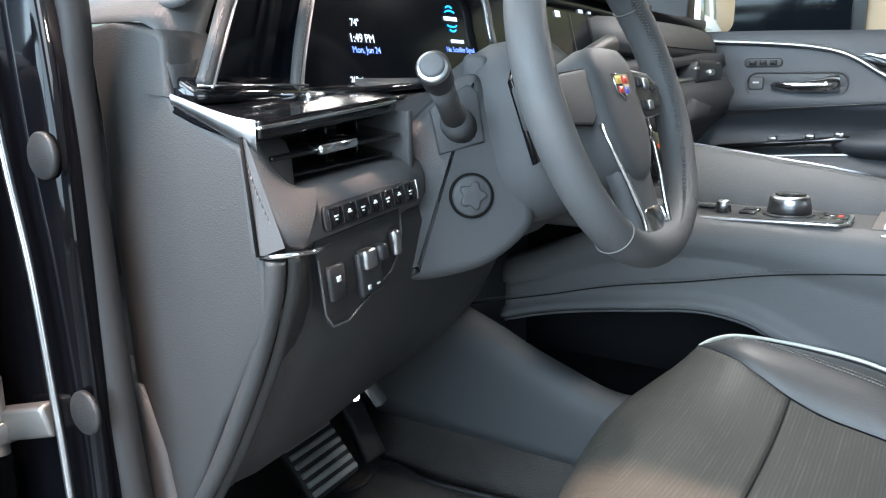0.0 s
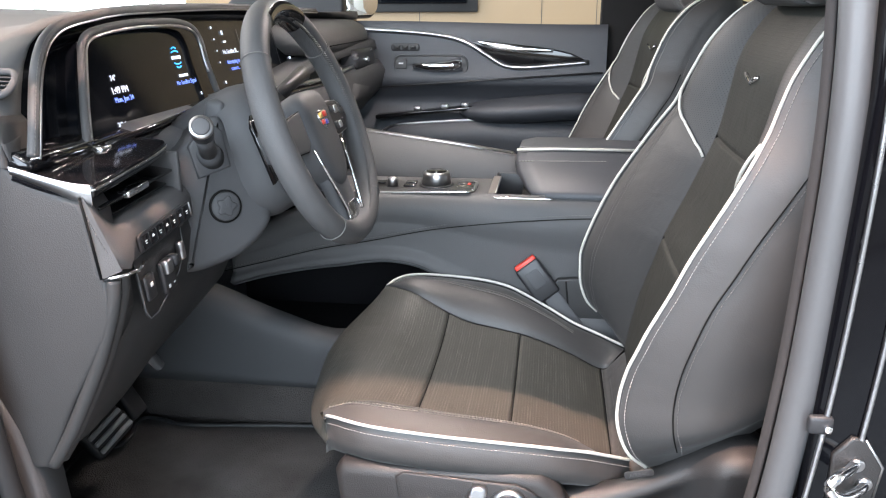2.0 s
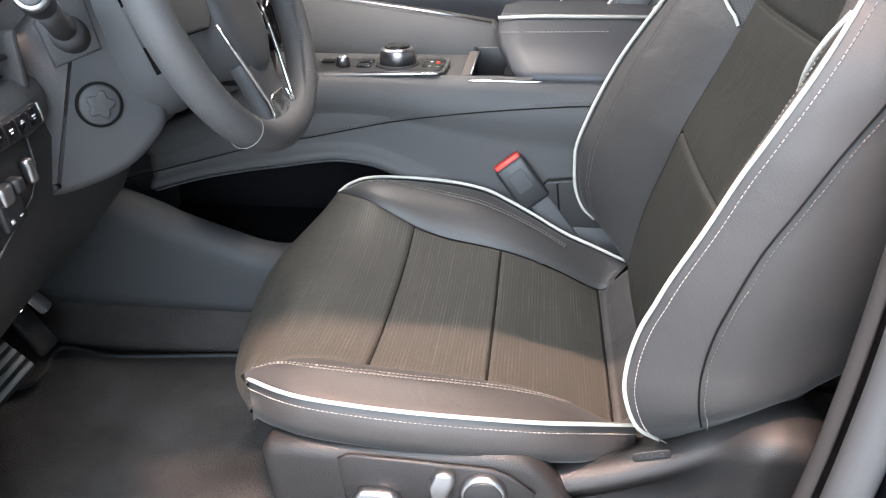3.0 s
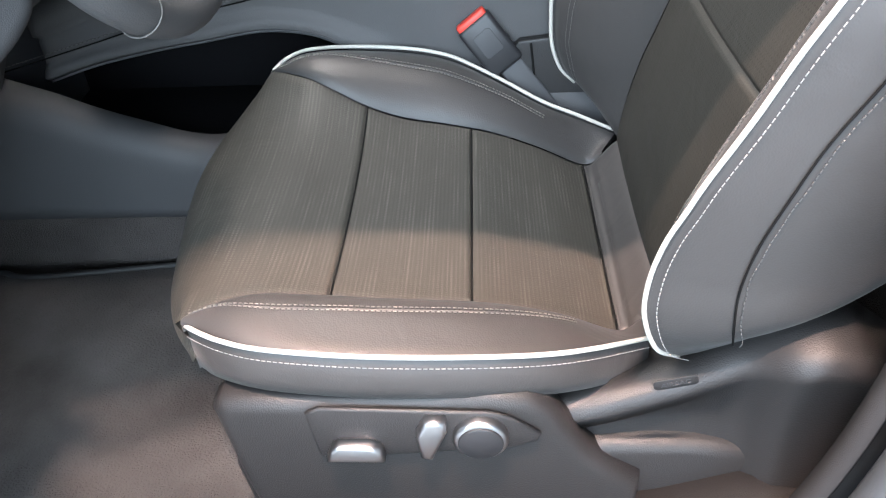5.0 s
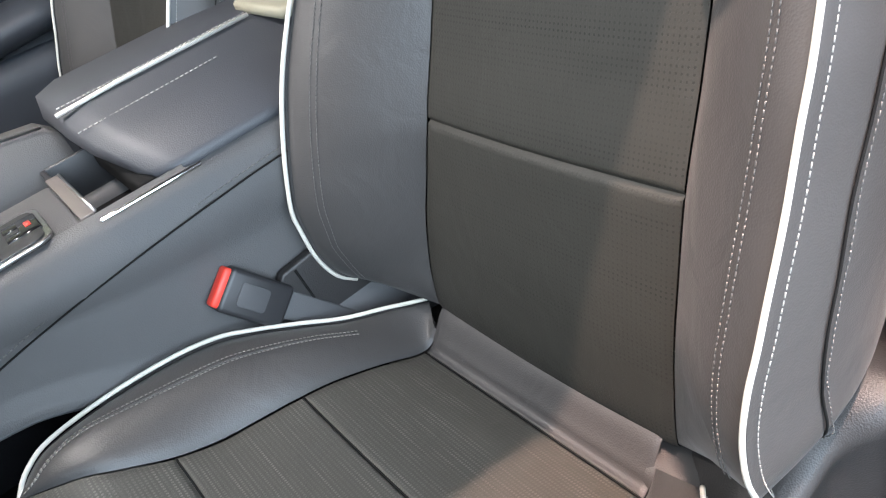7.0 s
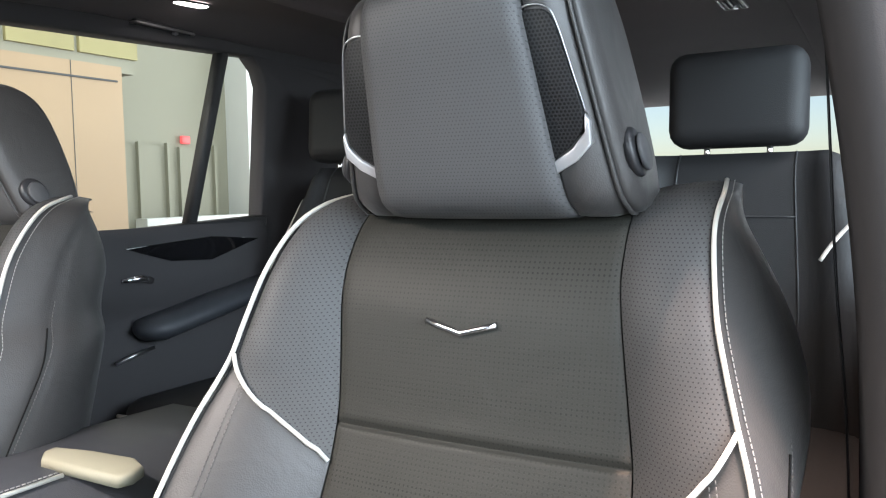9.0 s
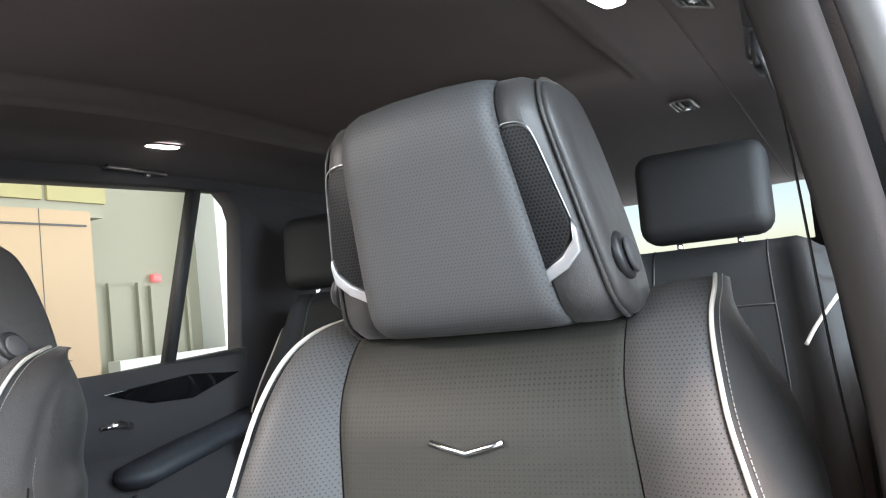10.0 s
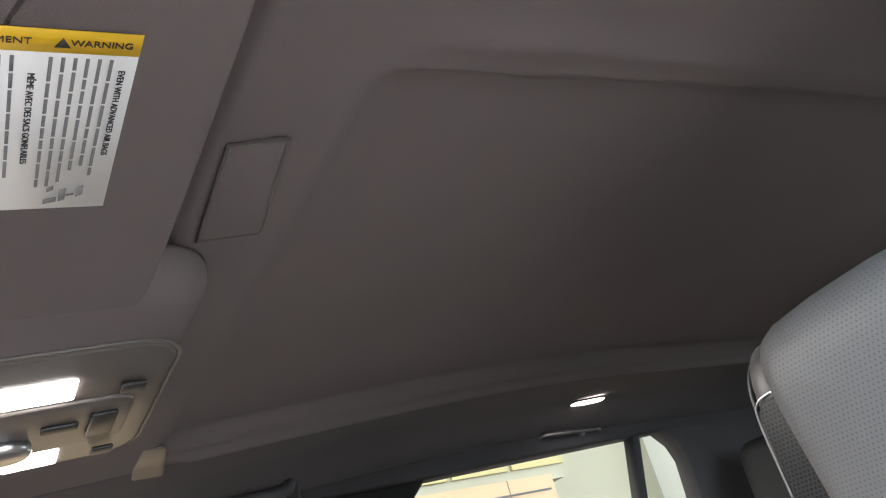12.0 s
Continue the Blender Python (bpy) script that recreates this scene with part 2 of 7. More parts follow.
def even(pts, n):
    """The line drawn anew with n points at even steps."""
    p = [Vector(v) for v in pts]
    s = [0.0]
    for a, b in zip(p, p[1:]):
        s.append(s[-1] + (b - a).length)
    out, j = [], 0
    for k in range(n):
        d = s[-1] * k / (n - 1)
        while j < len(p) - 2 and s[j + 1] < d:
            j += 1
        f = (d - s[j]) / max(1e-9, s[j + 1] - s[j])
        out.append(p[j].lerp(p[j + 1], min(1, max(0, f))))
    return out


def grid(rows, bm=None, close=False):
    """A sheet through rows of points; close: each row is a ring."""
    bm = bm or bmesh.new()
    vs = [[bm.verts.new(p) for p in r] for r in rows]
    for a, b in zip(vs, vs[1:]):
        m = len(a)
        for i in range(m if close else m - 1):
            bm.faces.new((a[i], a[(i + 1) % m], b[(i + 1) % m], b[i]))
    return bm


def loft(rings, bm=None):
    """A closed body through rings, capped at both ends."""
    bm = bm or bmesh.new()
    vs = [[bm.verts.new(p) for p in r] for r in rings]
    for a, b in zip(vs, vs[1:]):
        m = len(a)
        for i in range(m):
            bm.faces.new((a[i], a[(i + 1) % m], b[(i + 1) % m], b[i]))
    bm.faces.new(vs[0][::-1])
    bm.faces.new(vs[-1])
    return bm


def tube(path, r, segs=8, bm=None, ry=None, closed=False):
    """A round bar along a line; r may be a list."""
    p = [Vector(v) for v in path]
    rings = []
    up = Vector((0.13, 0.21, 1)).normalized()
    for i, c in enumerate(p):
        a = p[(i - 1) % len(p)] if (i or closed) else c
        b = p[(i + 1) % len(p)] if (i < len(p) - 1 or closed) else c
        d = (b - a).normalized()
        side = d.cross(up)
        if side.length < 1e-4:
            side = d.cross(Vector((1, 0, 0)))
        side.normalize()
        nor = side.cross(d).normalized()
        rad = r[i] if isinstance(r, (list, tuple)) else r
        rr = ry if ry else rad
        rings.append([c + side * rad * math.cos(t) + nor * rr * math.sin(t) for t in (2 * math.pi * k / segs for k in range(segs))])
    if closed:
        return grid([*rings, rings[0]], bm, True)
    return loft(rings, bm)


def dashes(path, step, length, r, off=Vector((0, 0, 0)), bm=None):
    """Stitches along a line."""
    bm = bm or bmesh.new()
    p = [Vector(v) for v in path]
    total = sum((b - a).length for a, b in zip(p, p[1:]))
    e = even(p, max(4, int(total / step) * 2))
    for i in range(0, len(e) - 1, 2):
        a, b = e[i] + off, e[i + 1] + off
        d = (b - a)
        if d.length < 1e-6:
            continue
        m = (a + b) / 2
        d.normalize()
        side = d.cross(Vector((0.2, 0.3, 1))).normalized()
        nor = side.cross(d)
        h = d * length / 2
        ring = [side * r, nor * r, -side * r, -nor * r]
        va = [bm.verts.new(m - h + v) for v in ring]
        vb = [bm.verts.new(m + h + v) for v in ring]
        for k in range(4):
            bm.faces.new((va[k], va[(k + 1) % 4], vb[(k + 1) % 4], vb[k]))
        bm.faces.new(va[::-1])
        bm.faces.new(vb)
    return bm


def rbox(sx, sy, sz, r=0.005, m=None, segs=2, bm=None):
    """A box with rounded edges, at the pose m."""
    own = bmesh.new()
    bmesh.ops.create_cube(own, size=1)
    bmesh.ops.scale(own, vec=(sx, sy, sz), verts=own.verts)
    if r > 0:
        bmesh.ops.bevel(own, geom=own.edges[:], offset=min(r, 0.49 * min(sx, sy, sz)), segments=segs, profile=0.5, affect="EDGES")
    if m is not None:
        own.transform(m)
    return join(bm, own)


def join(bm, own):
    if bm is None:
        return own
    me = bpy.data.meshes.new("tmp")
    own.to_mesh(me)
    own.free()
    bm.from_mesh(me)
    bpy.data.meshes.remove(me)
    return bm


def disc(r, h, m, segs=32, bevel=0.002, bm=None, r2=None):
    """A short drum along its own z, at the pose m."""
    r2 = r if r2 is None else r2
    prof = [(r, -h / 2), (r2, h / 2 - bevel), (r2 - bevel * 0.4, h / 2 - bevel * 0.4), (r2 - bevel, h / 2)]
    rings = [[(a * math.cos(t), a * math.sin(t), z) for t in (2 * math.pi * k / segs for k in range(segs))] for a, z in prof]
    own = loft(rings)
    own.transform(m)
    return join(bm, own)


def slab(outline, thick, m, bevel=0.0, segs=2, bm=None):
    """A flat plate with the outline (x, y), thick along its own z, at the pose m."""
    own = bmesh.new()
    f = own.faces.new([own.verts.new((x, y, 0)) for x, y in outline])
    own.normal_update()
    if f.normal.z < 0:
        f.normal_flip()
    g = bmesh.ops.extrude_face_region(own, geom=[f])
    top = [v for v in g["geom"] if isinstance(v, bmesh.types.BMVert)]
    bmesh.ops.translate(own, vec=(0, 0, thick), verts=top)
    if bevel > 0:
        edges = [e for e in own.edges if all(v in top for v in e.verts)]
        bmesh.ops.bevel(own, geom=edges, offset=bevel, segments=segs, profile=0.5, affect="EDGES")
    own.transform(m)
    return join(bm, own)


def rrect(w, h, r, n=5):
    """The outline of a rounded rectangle about the origin."""
    out = []
    for cx, cy, a0 in ((w / 2 - r, h / 2 - r, 0), (-w / 2 + r, h / 2 - r, 90), (-w / 2 + r, -h / 2 + r, 180), (w / 2 - r, -h / 2 + r, 270)):
        for k in range(n + 1):
            a = radians(a0 + 90 * k / n)
            out.append((cx + r * math.cos(a), cy + r * math.sin(a)))
    return out


def frame_m(origin, xdir, ydir):
    """A pose with its own x along xdir and y near ydir."""
    x = Vector(xdir).normalized()
    z = x.cross(Vector(ydir)).normalized()
    y = z.cross(x)
    return Matrix(((x.x, y.x, z.x, origin[0]), (x.y, y.y, z.y, origin[1]), (x.z, y.z, z.z, origin[2]), (0, 0, 0, 1)))


def puffed(fn, nu, nv, out, edge=0.10, depth=0.006, sides=(1, 1, 1, 1)):
    """A cushion panel over fn(u, v) with u, v from 0 to 1, its edges drawn down into the seams."""
    rows = []
    us = [0.5 - 0.5 * math.cos(math.pi * i / nu) for i in range(nu + 1)]
    vs = [0.5 - 0.5 * math.cos(math.pi * j / nv) for j in range(nv + 1)]
    for u in us:
        row = []
        for v in vs:
            p, pu, pv = Vector(fn(u, v)), Vector(fn(min(1, u + 0.01), v)) - Vector(fn(max(0, u - 0.01), v)), Vector(fn(u, min(1, v + 0.01))) - Vector(fn(u, max(0, v - 0.01)))
            nrm = pu.cross(pv)
            nrm = nrm.normalized() if nrm.length > 1e-12 else Vector((0, 0, 1))
            if nrm.dot(Vector(out)) < 0:
                nrm = -nrm
            d = 0.0
            for s, t in zip(sides, (u, 1 - u, v, 1 - v)):
                if s:
                    d = max(d, math.exp(-((t / edge) ** 2)) * s)
            row.append(p - nrm * depth * d)
        rows.append(row)
    return grid(rows)


def text_mesh(body, size, m, material, name, parent, label="", bold=0.0):
    cu = bpy.data.curves.new("text", "FONT")
    cu.body, cu.size, cu.align_x, cu.align_y, cu.offset, cu.extrude = body, size, "CENTER", "CENTER", bold, 0.0002
    tmp = bpy.data.objects.new("text_source", cu)
    scene.collection.objects.link(tmp)
    me = bpy.data.meshes.new_from_object(tmp.evaluated_get(bpy.context.evaluated_depsgraph_get()))
    bpy.data.objects.remove(tmp)
    bpy.data.curves.remove(cu)
    me.transform(m)
    me.materials.clear()
    me.materials.append(material)
    ob = new(name, me)
    ob.parent = parent
    if label:
        ob["label"] = label
    return ob


# ---- showroom ----
def wall_box(name, lo, hi, material, label="", category=""):
    c = [(a + b) / 2 for a, b in zip(lo, hi)]
    d = [b - a for a, b in zip(lo, hi)]
    ob = part(name, rbox(*d, 0, pose(*c)), material, smooth=False)
    return tagged(ob, label, category, kind="structure")


wall_box("floor", (-8, -7, -0.1), (10, 7, 0), TILE, "pale polished showroom floor tiles", "floor")
wall_box("ceiling", (-8, -7, 5.4), (10, 7, 5.6), WHITEWALL, "white showroom ceiling", "ceiling")
wall_box("wall_east", (-2.62, 4.2, 0), (3.12, 4.4, 2.36), WOODWALL, "tan laminate panel wall of the showroom", "wall")
wall_box("wall_east_upper", (-2.9, 5.6, 0), (10, 5.8, 5.4), CREAM, "cream painted showroom wall", "wall")
wall_box("wall_north_low", (-8.1, -7, 0), (-7.9, 7, 0.5), WHITEWALL, "low white wall under the front glazing", "wall")
wall_box("wall_south_low", (9.9, -7, 0), (10.1, 7, 0.5), WHITEWALL, "low white wall under the rear glazing", "wall")
wall_box("wall_west_low", (-8, -5.1, 0), (10, -4.9, 0.5), WHITEWALL, "low white wall under the side glazing", "wall")
for x0 in (-7.9, -5.4, -2.9, -0.4, 2.1, 4.6, 7.1, 9.8):
    wall_box("mullion_west", (x0, -5.05, 0.5), (x0 + 0.1, -4.95, 5.4), SATIN, "slim metal glazing post", "post")

SMOOTHSTEP = lambda a, b, x: (lambda t: t * t * (3 - 2 * t))(min(1, max(0, (x - a) / (b - a))))

YC = 0.42  # the car's middle


# ---- front seats ----
CUSH_PROFILE = [(0.05, 0.895), (0.03, 0.882), (0.012, 0.862), (-0.006, 0.852), (-0.07, 0.885), (-0.149, 0.916), (-0.28, 0.94), (-0.35, 0.955), (-0.40, 0.953), (-0.430, 0.938), (-0.447, 0.917), (-0.451, 0.902), (-0.447, 0.890)]
CUSH_LINE = even(spline([(x, 0, z) for x, z in CUSH_PROFILE], 10), 120)
BACK_PROFILE = [(0.045, 0.868), (0.033, 0.892), (0.045, 0.98), (0.062, 1.05), (0.079, 1.115), (0.105, 1.18), (0.13, 1.245), (0.146, 1.29), (0.158, 1.35), (0.168, 1.40), (0.187, 1.44), (0.212, 1.472), (0.245, 1.492), (0.29, 1.50)]
BACK_LINE = even(spline([(x, 0, z) for x, z in BACK_PROFILE], 10), 160)


def along(line, f):
    k = min(len(line) - 1.001, max(0, f * (len(line) - 1)))
    i = int(k)
    return line[i].lerp(line[i + 1], k - i)


def frac_x(line, x):
    return next(i for i, p in enumerate(line) if p.x <= x) / (len(line) - 1)


def frac_z(line, z, first=0):
    return next(i for i, p in enumerate(line) if i >= first and p.z >= z) / (len(line) - 1)


FAR_EDGE = ([-0.455, -0.43, -0.404, -0.37, -0.33, -0.285, -0.155, 0.0, 0.05], [0.232, 0.226, 0.213, 0.190, 0.173, 0.165, 0.164, 0.176, 0.18])
NEAR_EDGE = ([-0.455, -0.43, -0.40, -0.377, -0.33, -0.27, -0.15, -0.10, 0.006, 0.05], [0.238, 0.234, 0.228, 0.215, 0.194, 0.180, 0.166, 0.158, 0.134, 0.13])


def cush_at(f, v):
    """A place on the pierced middle of the cushion; v from -1 (door side) to 1 (console side)."""
    p = along(CUSH_LINE, f)
    y = v * float(np.interp(p.x, *(FAR_EDGE if v > 0 else NEAR_EDGE)))
    y *= 1 - 0.10 * SMOOTHSTEP(0.916, 0.890, p.z) * (p.x < -0.3)
    dish = (0.027 if v > 0 else 0.008) * SMOOTHSTEP(-0.22, -0.36, p.x) * abs(v) ** 3 * SMOOTHSTEP(0.86, 0.93, p.z)
    turn = (0.034 if v > 0 else 0.056) * SMOOTHSTEP(-0.395, -0.45, p.x) * v**4
    bow = 0.022 * SMOOTHSTEP(-0.37, -0.44, p.x) * math.exp(-(((v - 0.25) / 0.55) ** 2))
    return Vector((p.x + turn - bow, y, p.z + dish - 0.008 * (1 - v * v) * SMOOTHSTEP(-0.02, -0.1, p.x) * SMOOTHSTEP(-0.44, -0.3, p.x)))


BACK_FAR = ([0.86, 0.89, 0.94, 1.01, 1.105, 1.18, 1.25, 1.30, 1.35, 1.43, 1.47, 1.5], [0.186, 0.184, 0.180, 0.168, 0.147, 0.140, 0.134, 0.135, 0.139, 0.146, 0.146, 0.143])
BACK_NEAR = ([0.86, 0.97, 1.06, 1.12, 1.18, 1.24, 1.28, 1.32, 1.37, 1.43, 1.5], [0.145, 0.147, 0.150, 0.153, 0.155, 0.156, 0.153, 0.147, 0.140, 0.132, 0.130])


def back_at(f, v):
    p = along(BACK_LINE, f)
    y = v * float(np.interp(p.z, *(BACK_FAR if v > 0 else BACK_NEAR)))
    return Vector((p.x - 0.004 * (1 - v * v) + 0.003, y, p.z))


PIPE_NEAR = [(-0.394, -0.228, 0.950), (-0.378, -0.243, 0.957), (-0.354, -0.257, 0.960), (-0.319, -0.267, 0.960), (-0.253, -0.273, 0.958), (-0.19, -0.272, 0.954), (-0.128, -0.266, 0.948), (-0.085, -0.256, 0.940), (-0.050, -0.240, 0.929), (-0.02, -0.216, 0.911), (0.012, -0.188, 0.890)]
PIPE_FAR = [(-0.402, 0.213, 0.974), (-0.388, 0.232, 0.981), (-0.36, 0.250, 0.985), (-0.30, 0.262, 0.982), (-0.23, 0.264, 0.976), (-0.18, 0.262, 0.966), (-0.145, 0.256, 0.952), (-0.102, 0.246, 0.932), (-0.055, 0.234, 0.909), (-0.01, 0.225, 0.893), (0.021, 0.217, 0.882), (0.04, 0.212, 0.876)]
BACKPIPE_NEAR = [(0.03, -0.225, 0.905), (0.002, -0.249, 0.940), (-0.013, -0.254, 0.982), (-0.013, -0.254, 1.02), (-0.006, -0.256, 1.056), (0.004, -0.258, 1.083), (0.014, -0.259, 1.109), (0.036, -0.259, 1.155), (0.055, -0.258, 1.198), (0.075, -0.256, 1.236), (0.104, -0.248, 1.288), (0.130, -0.232, 1.336), (0.143, -0.222, 1.370), (0.158, -0.213, 1.405), (0.188, -0.205, 1.453), (0.214, -0.202, 1.477), (0.245, -0.202, 1.495), (0.275, -0.199, 1.506)]
FLANK_SEAM = ([0.94, 0.985, 1.03, 1.065, 1.096, 1.149, 1.194, 1.236, 1.30, 1.36], [0.060, 0.047, 0.045, 0.053, 0.061, 0.081, 0.105, 0.128, 0.165, 0.20])  # height, depth on the door side
BACKPIPE_FAR = [(-0.008, 0.262, 0.925), (-0.028, 0.262, 0.945), (-0.041, 0.259, 0.98), (-0.044, 0.259, 1.02), (-0.042, 0.260, 1.05), (-0.02, 0.261, 1.112), (0.008, 0.259, 1.174), (0.041, 0.255, 1.23), (0.075, 0.248, 1.283), (0.098, 0.238, 1.318), (0.108, 0.226, 1.345), (0.121, 0.220, 1.377), (0.144, 0.212, 1.424), (0.176, 0.204, 1.463), (0.21, 0.192, 1.486), (0.25, 0.175, 1.497), (0.29, 0.148, 1.502)]


def seat(x0, y0, m, label, group):
    """A front seat; m mirrors it: +1 has its inboard side at +y."""
    top = thing("front_seat", label, "car seat", group)

    def at(p):
        return (p[0], y0 + m * p[1], p[2])

    def put(name, bm, material, parent=top, lab=""):
        bm.transform(Matrix(((1, 0.1306 if m < 0 else 0, 0, x0), (0, m, 0, y0), (0, 0, 1, 0), (0, 0, 0, 1))))
        return part(name, bm, material, parent, lab)

    # cushion
    cuts = [0.0, frac_x(CUSH_LINE, -0.002), frac_x(CUSH_LINE, -0.149), frac_x(CUSH_LINE, -0.278), 1.0]
    cush = None
    for a, b, name, material in ((cuts[0], cuts[1], "cushion_rear_strip", LEATHER), (cuts[1], cuts[2], "cushion_panel", CUSHION), (cuts[2], cuts[3], "cushion_panel", CUSHION), (cuts[3], cuts[4], "cushion_front_panel", CUSHION)):
        ob = put(name, puffed(lambda u, v: cush_at(a + (b - a) * u, 2 * v - 1), 36, 36, (0, 0, 1), 0.014, 0.0036, (1, 1 if b < 1 else 0, 0.7, 0.7)), material, top, "perforated dark leather panel" if material is CUSHION else "")
        cush = cush or ob
        if b < 1:
            put("panel_seam", tube([cush_at(b, -1 + 2 * k / 24) + Vector((0, 0, -0.0026)) for k in range(25)], 0.0012, 6), SEAM)
    # bolsters of the cushion
    for pipe, sgn in ((PIPE_NEAR, -1), (PIPE_FAR, 1)):
        line = even(spline(pipe, 8), 64)
        f0, f1 = frac_x(CUSH_LINE, 0.02), frac_x(CUSH_LINE, -0.421)
        inner = even([cush_at(f0 + (f1 - f0) * k / 80, sgn) for k in range(81)], 64)[::-1]

        def bol(u, v):
            a, b = along(inner, u), along(line, u)
            q = a.lerp(b, v)
            rise = 0.17 * (b - a).length * SMOOTHSTEP(0, 0.12, u) * SMOOTHSTEP(1.0, 0.7, u)
            return q + Vector((0, 0, 1)) * rise * math.sin(math.pi * v**0.8)

        put("cushion_bolster", puffed(bol, 48, 16, (0, 0, 1), 0.05, 0.003, (0, 0, 1, 0.6)), LEATHER)
        pp = [p + Vector((0, sgn * 0.002, 0.0034)) for p in line]
        put("piping", tube(pp, 0.0022 if sgn < 0 else 0.0025, 8), PIPING, top, "white leather piping")
        # side skirt under the piping, drawn round into the front panel
        rows = []
        edge = [cush_at(0.8 + 0.2 * k / 40, sgn) for k in range(41)]
        for dy, dz in ((0, 0), (0.006, -0.010), (0.009, -0.024), (0.008, -0.038), (0.0, -0.048), (-0.02, -0.055)):
            head = min(edge, key=lambda q: abs(q.z - line[0].z - dz))
            lead = line[0] + (line[0] - line[2]).normalized() * 0.016 + Vector((0.004, 0, dz - 0.002))
            rows.append([head + Vector((0.024, -sgn * 0.034, 0.0)), lead] + [p + Vector((0, sgn * dy * min(1, 0.3 + i / 6), dz)) for i, p in enumerate(line)])
        put("cushion_skirt", grid(rows), LEATHER)
        put("stitching", dashes([p + Vector((0, sgn * 0.0052, -0.0062)) for p in line], 0.0048, 0.0034, 0.00045), THREAD)
        welt = (0.42, 0.455, 0.49) if sgn < 0 else (0.56, 0.60, 0.64)
        put("bolster_seam", tube([bol(0.05 + 0.75 * k / 40, welt[1] * SMOOTHSTEP(-0.1, 0.22, k / 40)) + Vector((0, 0, -0.0006)) for k in range(41)], 0.0014, 6), LEATHER)
        for vv in (welt[0], welt[2]):
            put("seam_stitching", dashes([bol(0.05 + 0.75 * k / 40, vv * SMOOTHSTEP(-0.1, 0.22, k / 40)) + Vector((0, 0, 0.0009)) for k in range(41)], 0.0046, 0.0032, 0.0006), STITCH)

    put("cushion_tuck", rbox(0.14, 0.34, 0.05, 0.02, pose(0.075, -0.03, 0.842), 3), LEATHER)
    # backrest
    zf = [frac_z(BACK_LINE, z, 30) for z in (1.109, 1.280)]
    fb = [0.0, zf[0], zf[1], 1.0]
    for a, b in zip(fb, fb[1:]):
        put("backrest_panel", puffed(lambda u, v: back_at(a + (b - a) * u, 2 * v - 1), 40, 32, (-1, 0, 0.3), 0.014, 0.0045, (1, 1, 0.4, 0.4)), BACKREST, top, "perforated dark leather panel")
    for pipe, sgn in ((BACKPIPE_NEAR, -1), (BACKPIPE_FAR, 1)):
        line = even(spline(pipe, 8), 80)
        # match the heights of both edges
        zs = [p.z for p in line]
        inner2 = []
        for p in line[:-8]:
            f = frac_z(BACK_LINE, max(0.975, min(p.z, 1.495)), 12)
            f = f if p.z > 0.975 else 0.028 + (f - 0.028) * (p.z - zs[0]) / (0.975 - zs[0])
            inner2.append(back_at(f, sgn))
        tail = [back_at(min(1, inner2 and frac_z(BACK_LINE, min(1.495, inner2[-1].z), 12) + 0.012 * k), sgn) for k in range(1, 9)]
        inner = inner2 + tail

        def bolb(u, v):
            a, b = along(inner, u), along(line, u)
            q = a.lerp(b, v)
            lift = math.sin(math.pi * v) * (0.010 if sgn < 0 else 0.016) * min(1, 10 * u)
            return q + Vector((-lift, sgn * 0.4 * lift, 0.2 * lift))

        zi = [p.z for p in inner]
        u0 = next(i for i, z in enumerate(zi) if z > (1.243 if sgn > 0 else 1.232)) / (len(zi) - 1)
        u1 = next(i for i, z in enumerate(zs) if z > (1.345 if sgn > 0 else 1.326)) / (len(zs) - 1)

        def split(v):
            return u0 + (u1 - u0) * (v ** (0.8 if sgn > 0 else 1.15))

        put("backrest_bolster", puffed(lambda u, v: bolb(split(v) * u, v), 46, 12, (-1, sgn * 0.3, 0), 0.07, 0.0025), LEATHER)
        put("shoulder_bolster", puffed(lambda u, v: bolb(split(v) + (1 - split(v)) * u, v), 40, 12, (-1, sgn * 0.3, 0.3), 0.07, 0.0022, (1, 0, 1, 1)), SHOULDER, top, "finely perforated shoulder panel")
        put("piping", tube([bolb(split(k / 16), k / 16) + Vector((-0.003, 0, 0.001)) for k in range(17)], 0.0023, 8), PIPING, top, "white leather piping")
        put("piping", tube([p + Vector((-0.0014, -0.0006, 0.0004) if sgn < 0 else (-0.0028, 0.0028, 0.0006)) for p in line], 0.0021 if sgn < 0 else 0.0025, 8), PIPING, top, "white leather piping")
        put("stitching", dashes([p + Vector((0.0075, sgn * 0.0055, 0)) for p in line], 0.0048, 0.0034, 0.00045), THREAD)
        for vv in (0.66, 0.72):
            put("seam_stitching", dashes([bolb((0.06 + 0.94 * k / 40) * split(vv), vv) + Vector((-0.0008, 0, 0)) for k in range(41)], 0.0046, 0.0032, 0.0005), DARKTHREAD)
        # flank of the backrest, from the piping to the rear
        rows = []
        n = len(line)
        for i, p in enumerate(line):
            h = i / (n - 1)
            depth = 0.19 + 0.06 * SMOOTHSTEP(0.03, 0.2, h) - 0.14 * SMOOTHSTEP(0.70, 1.0, h) - (0.06 if m < 0 else 0.0) * SMOOTHSTEP(0.15, 0.7, h)
            lift = 0.085 * (1 - SMOOTHSTEP(0.0, 0.22, h))
            out = 0.014 * SMOOTHSTEP(0, 0.12, h) + 0.012 * (1 - h)
            if sgn < 0 < m:
                out += 0.034 * SMOOTHSTEP(0.50, 0.70, h) * SMOOTHSTEP(0.97, 0.74, h)
            row = []
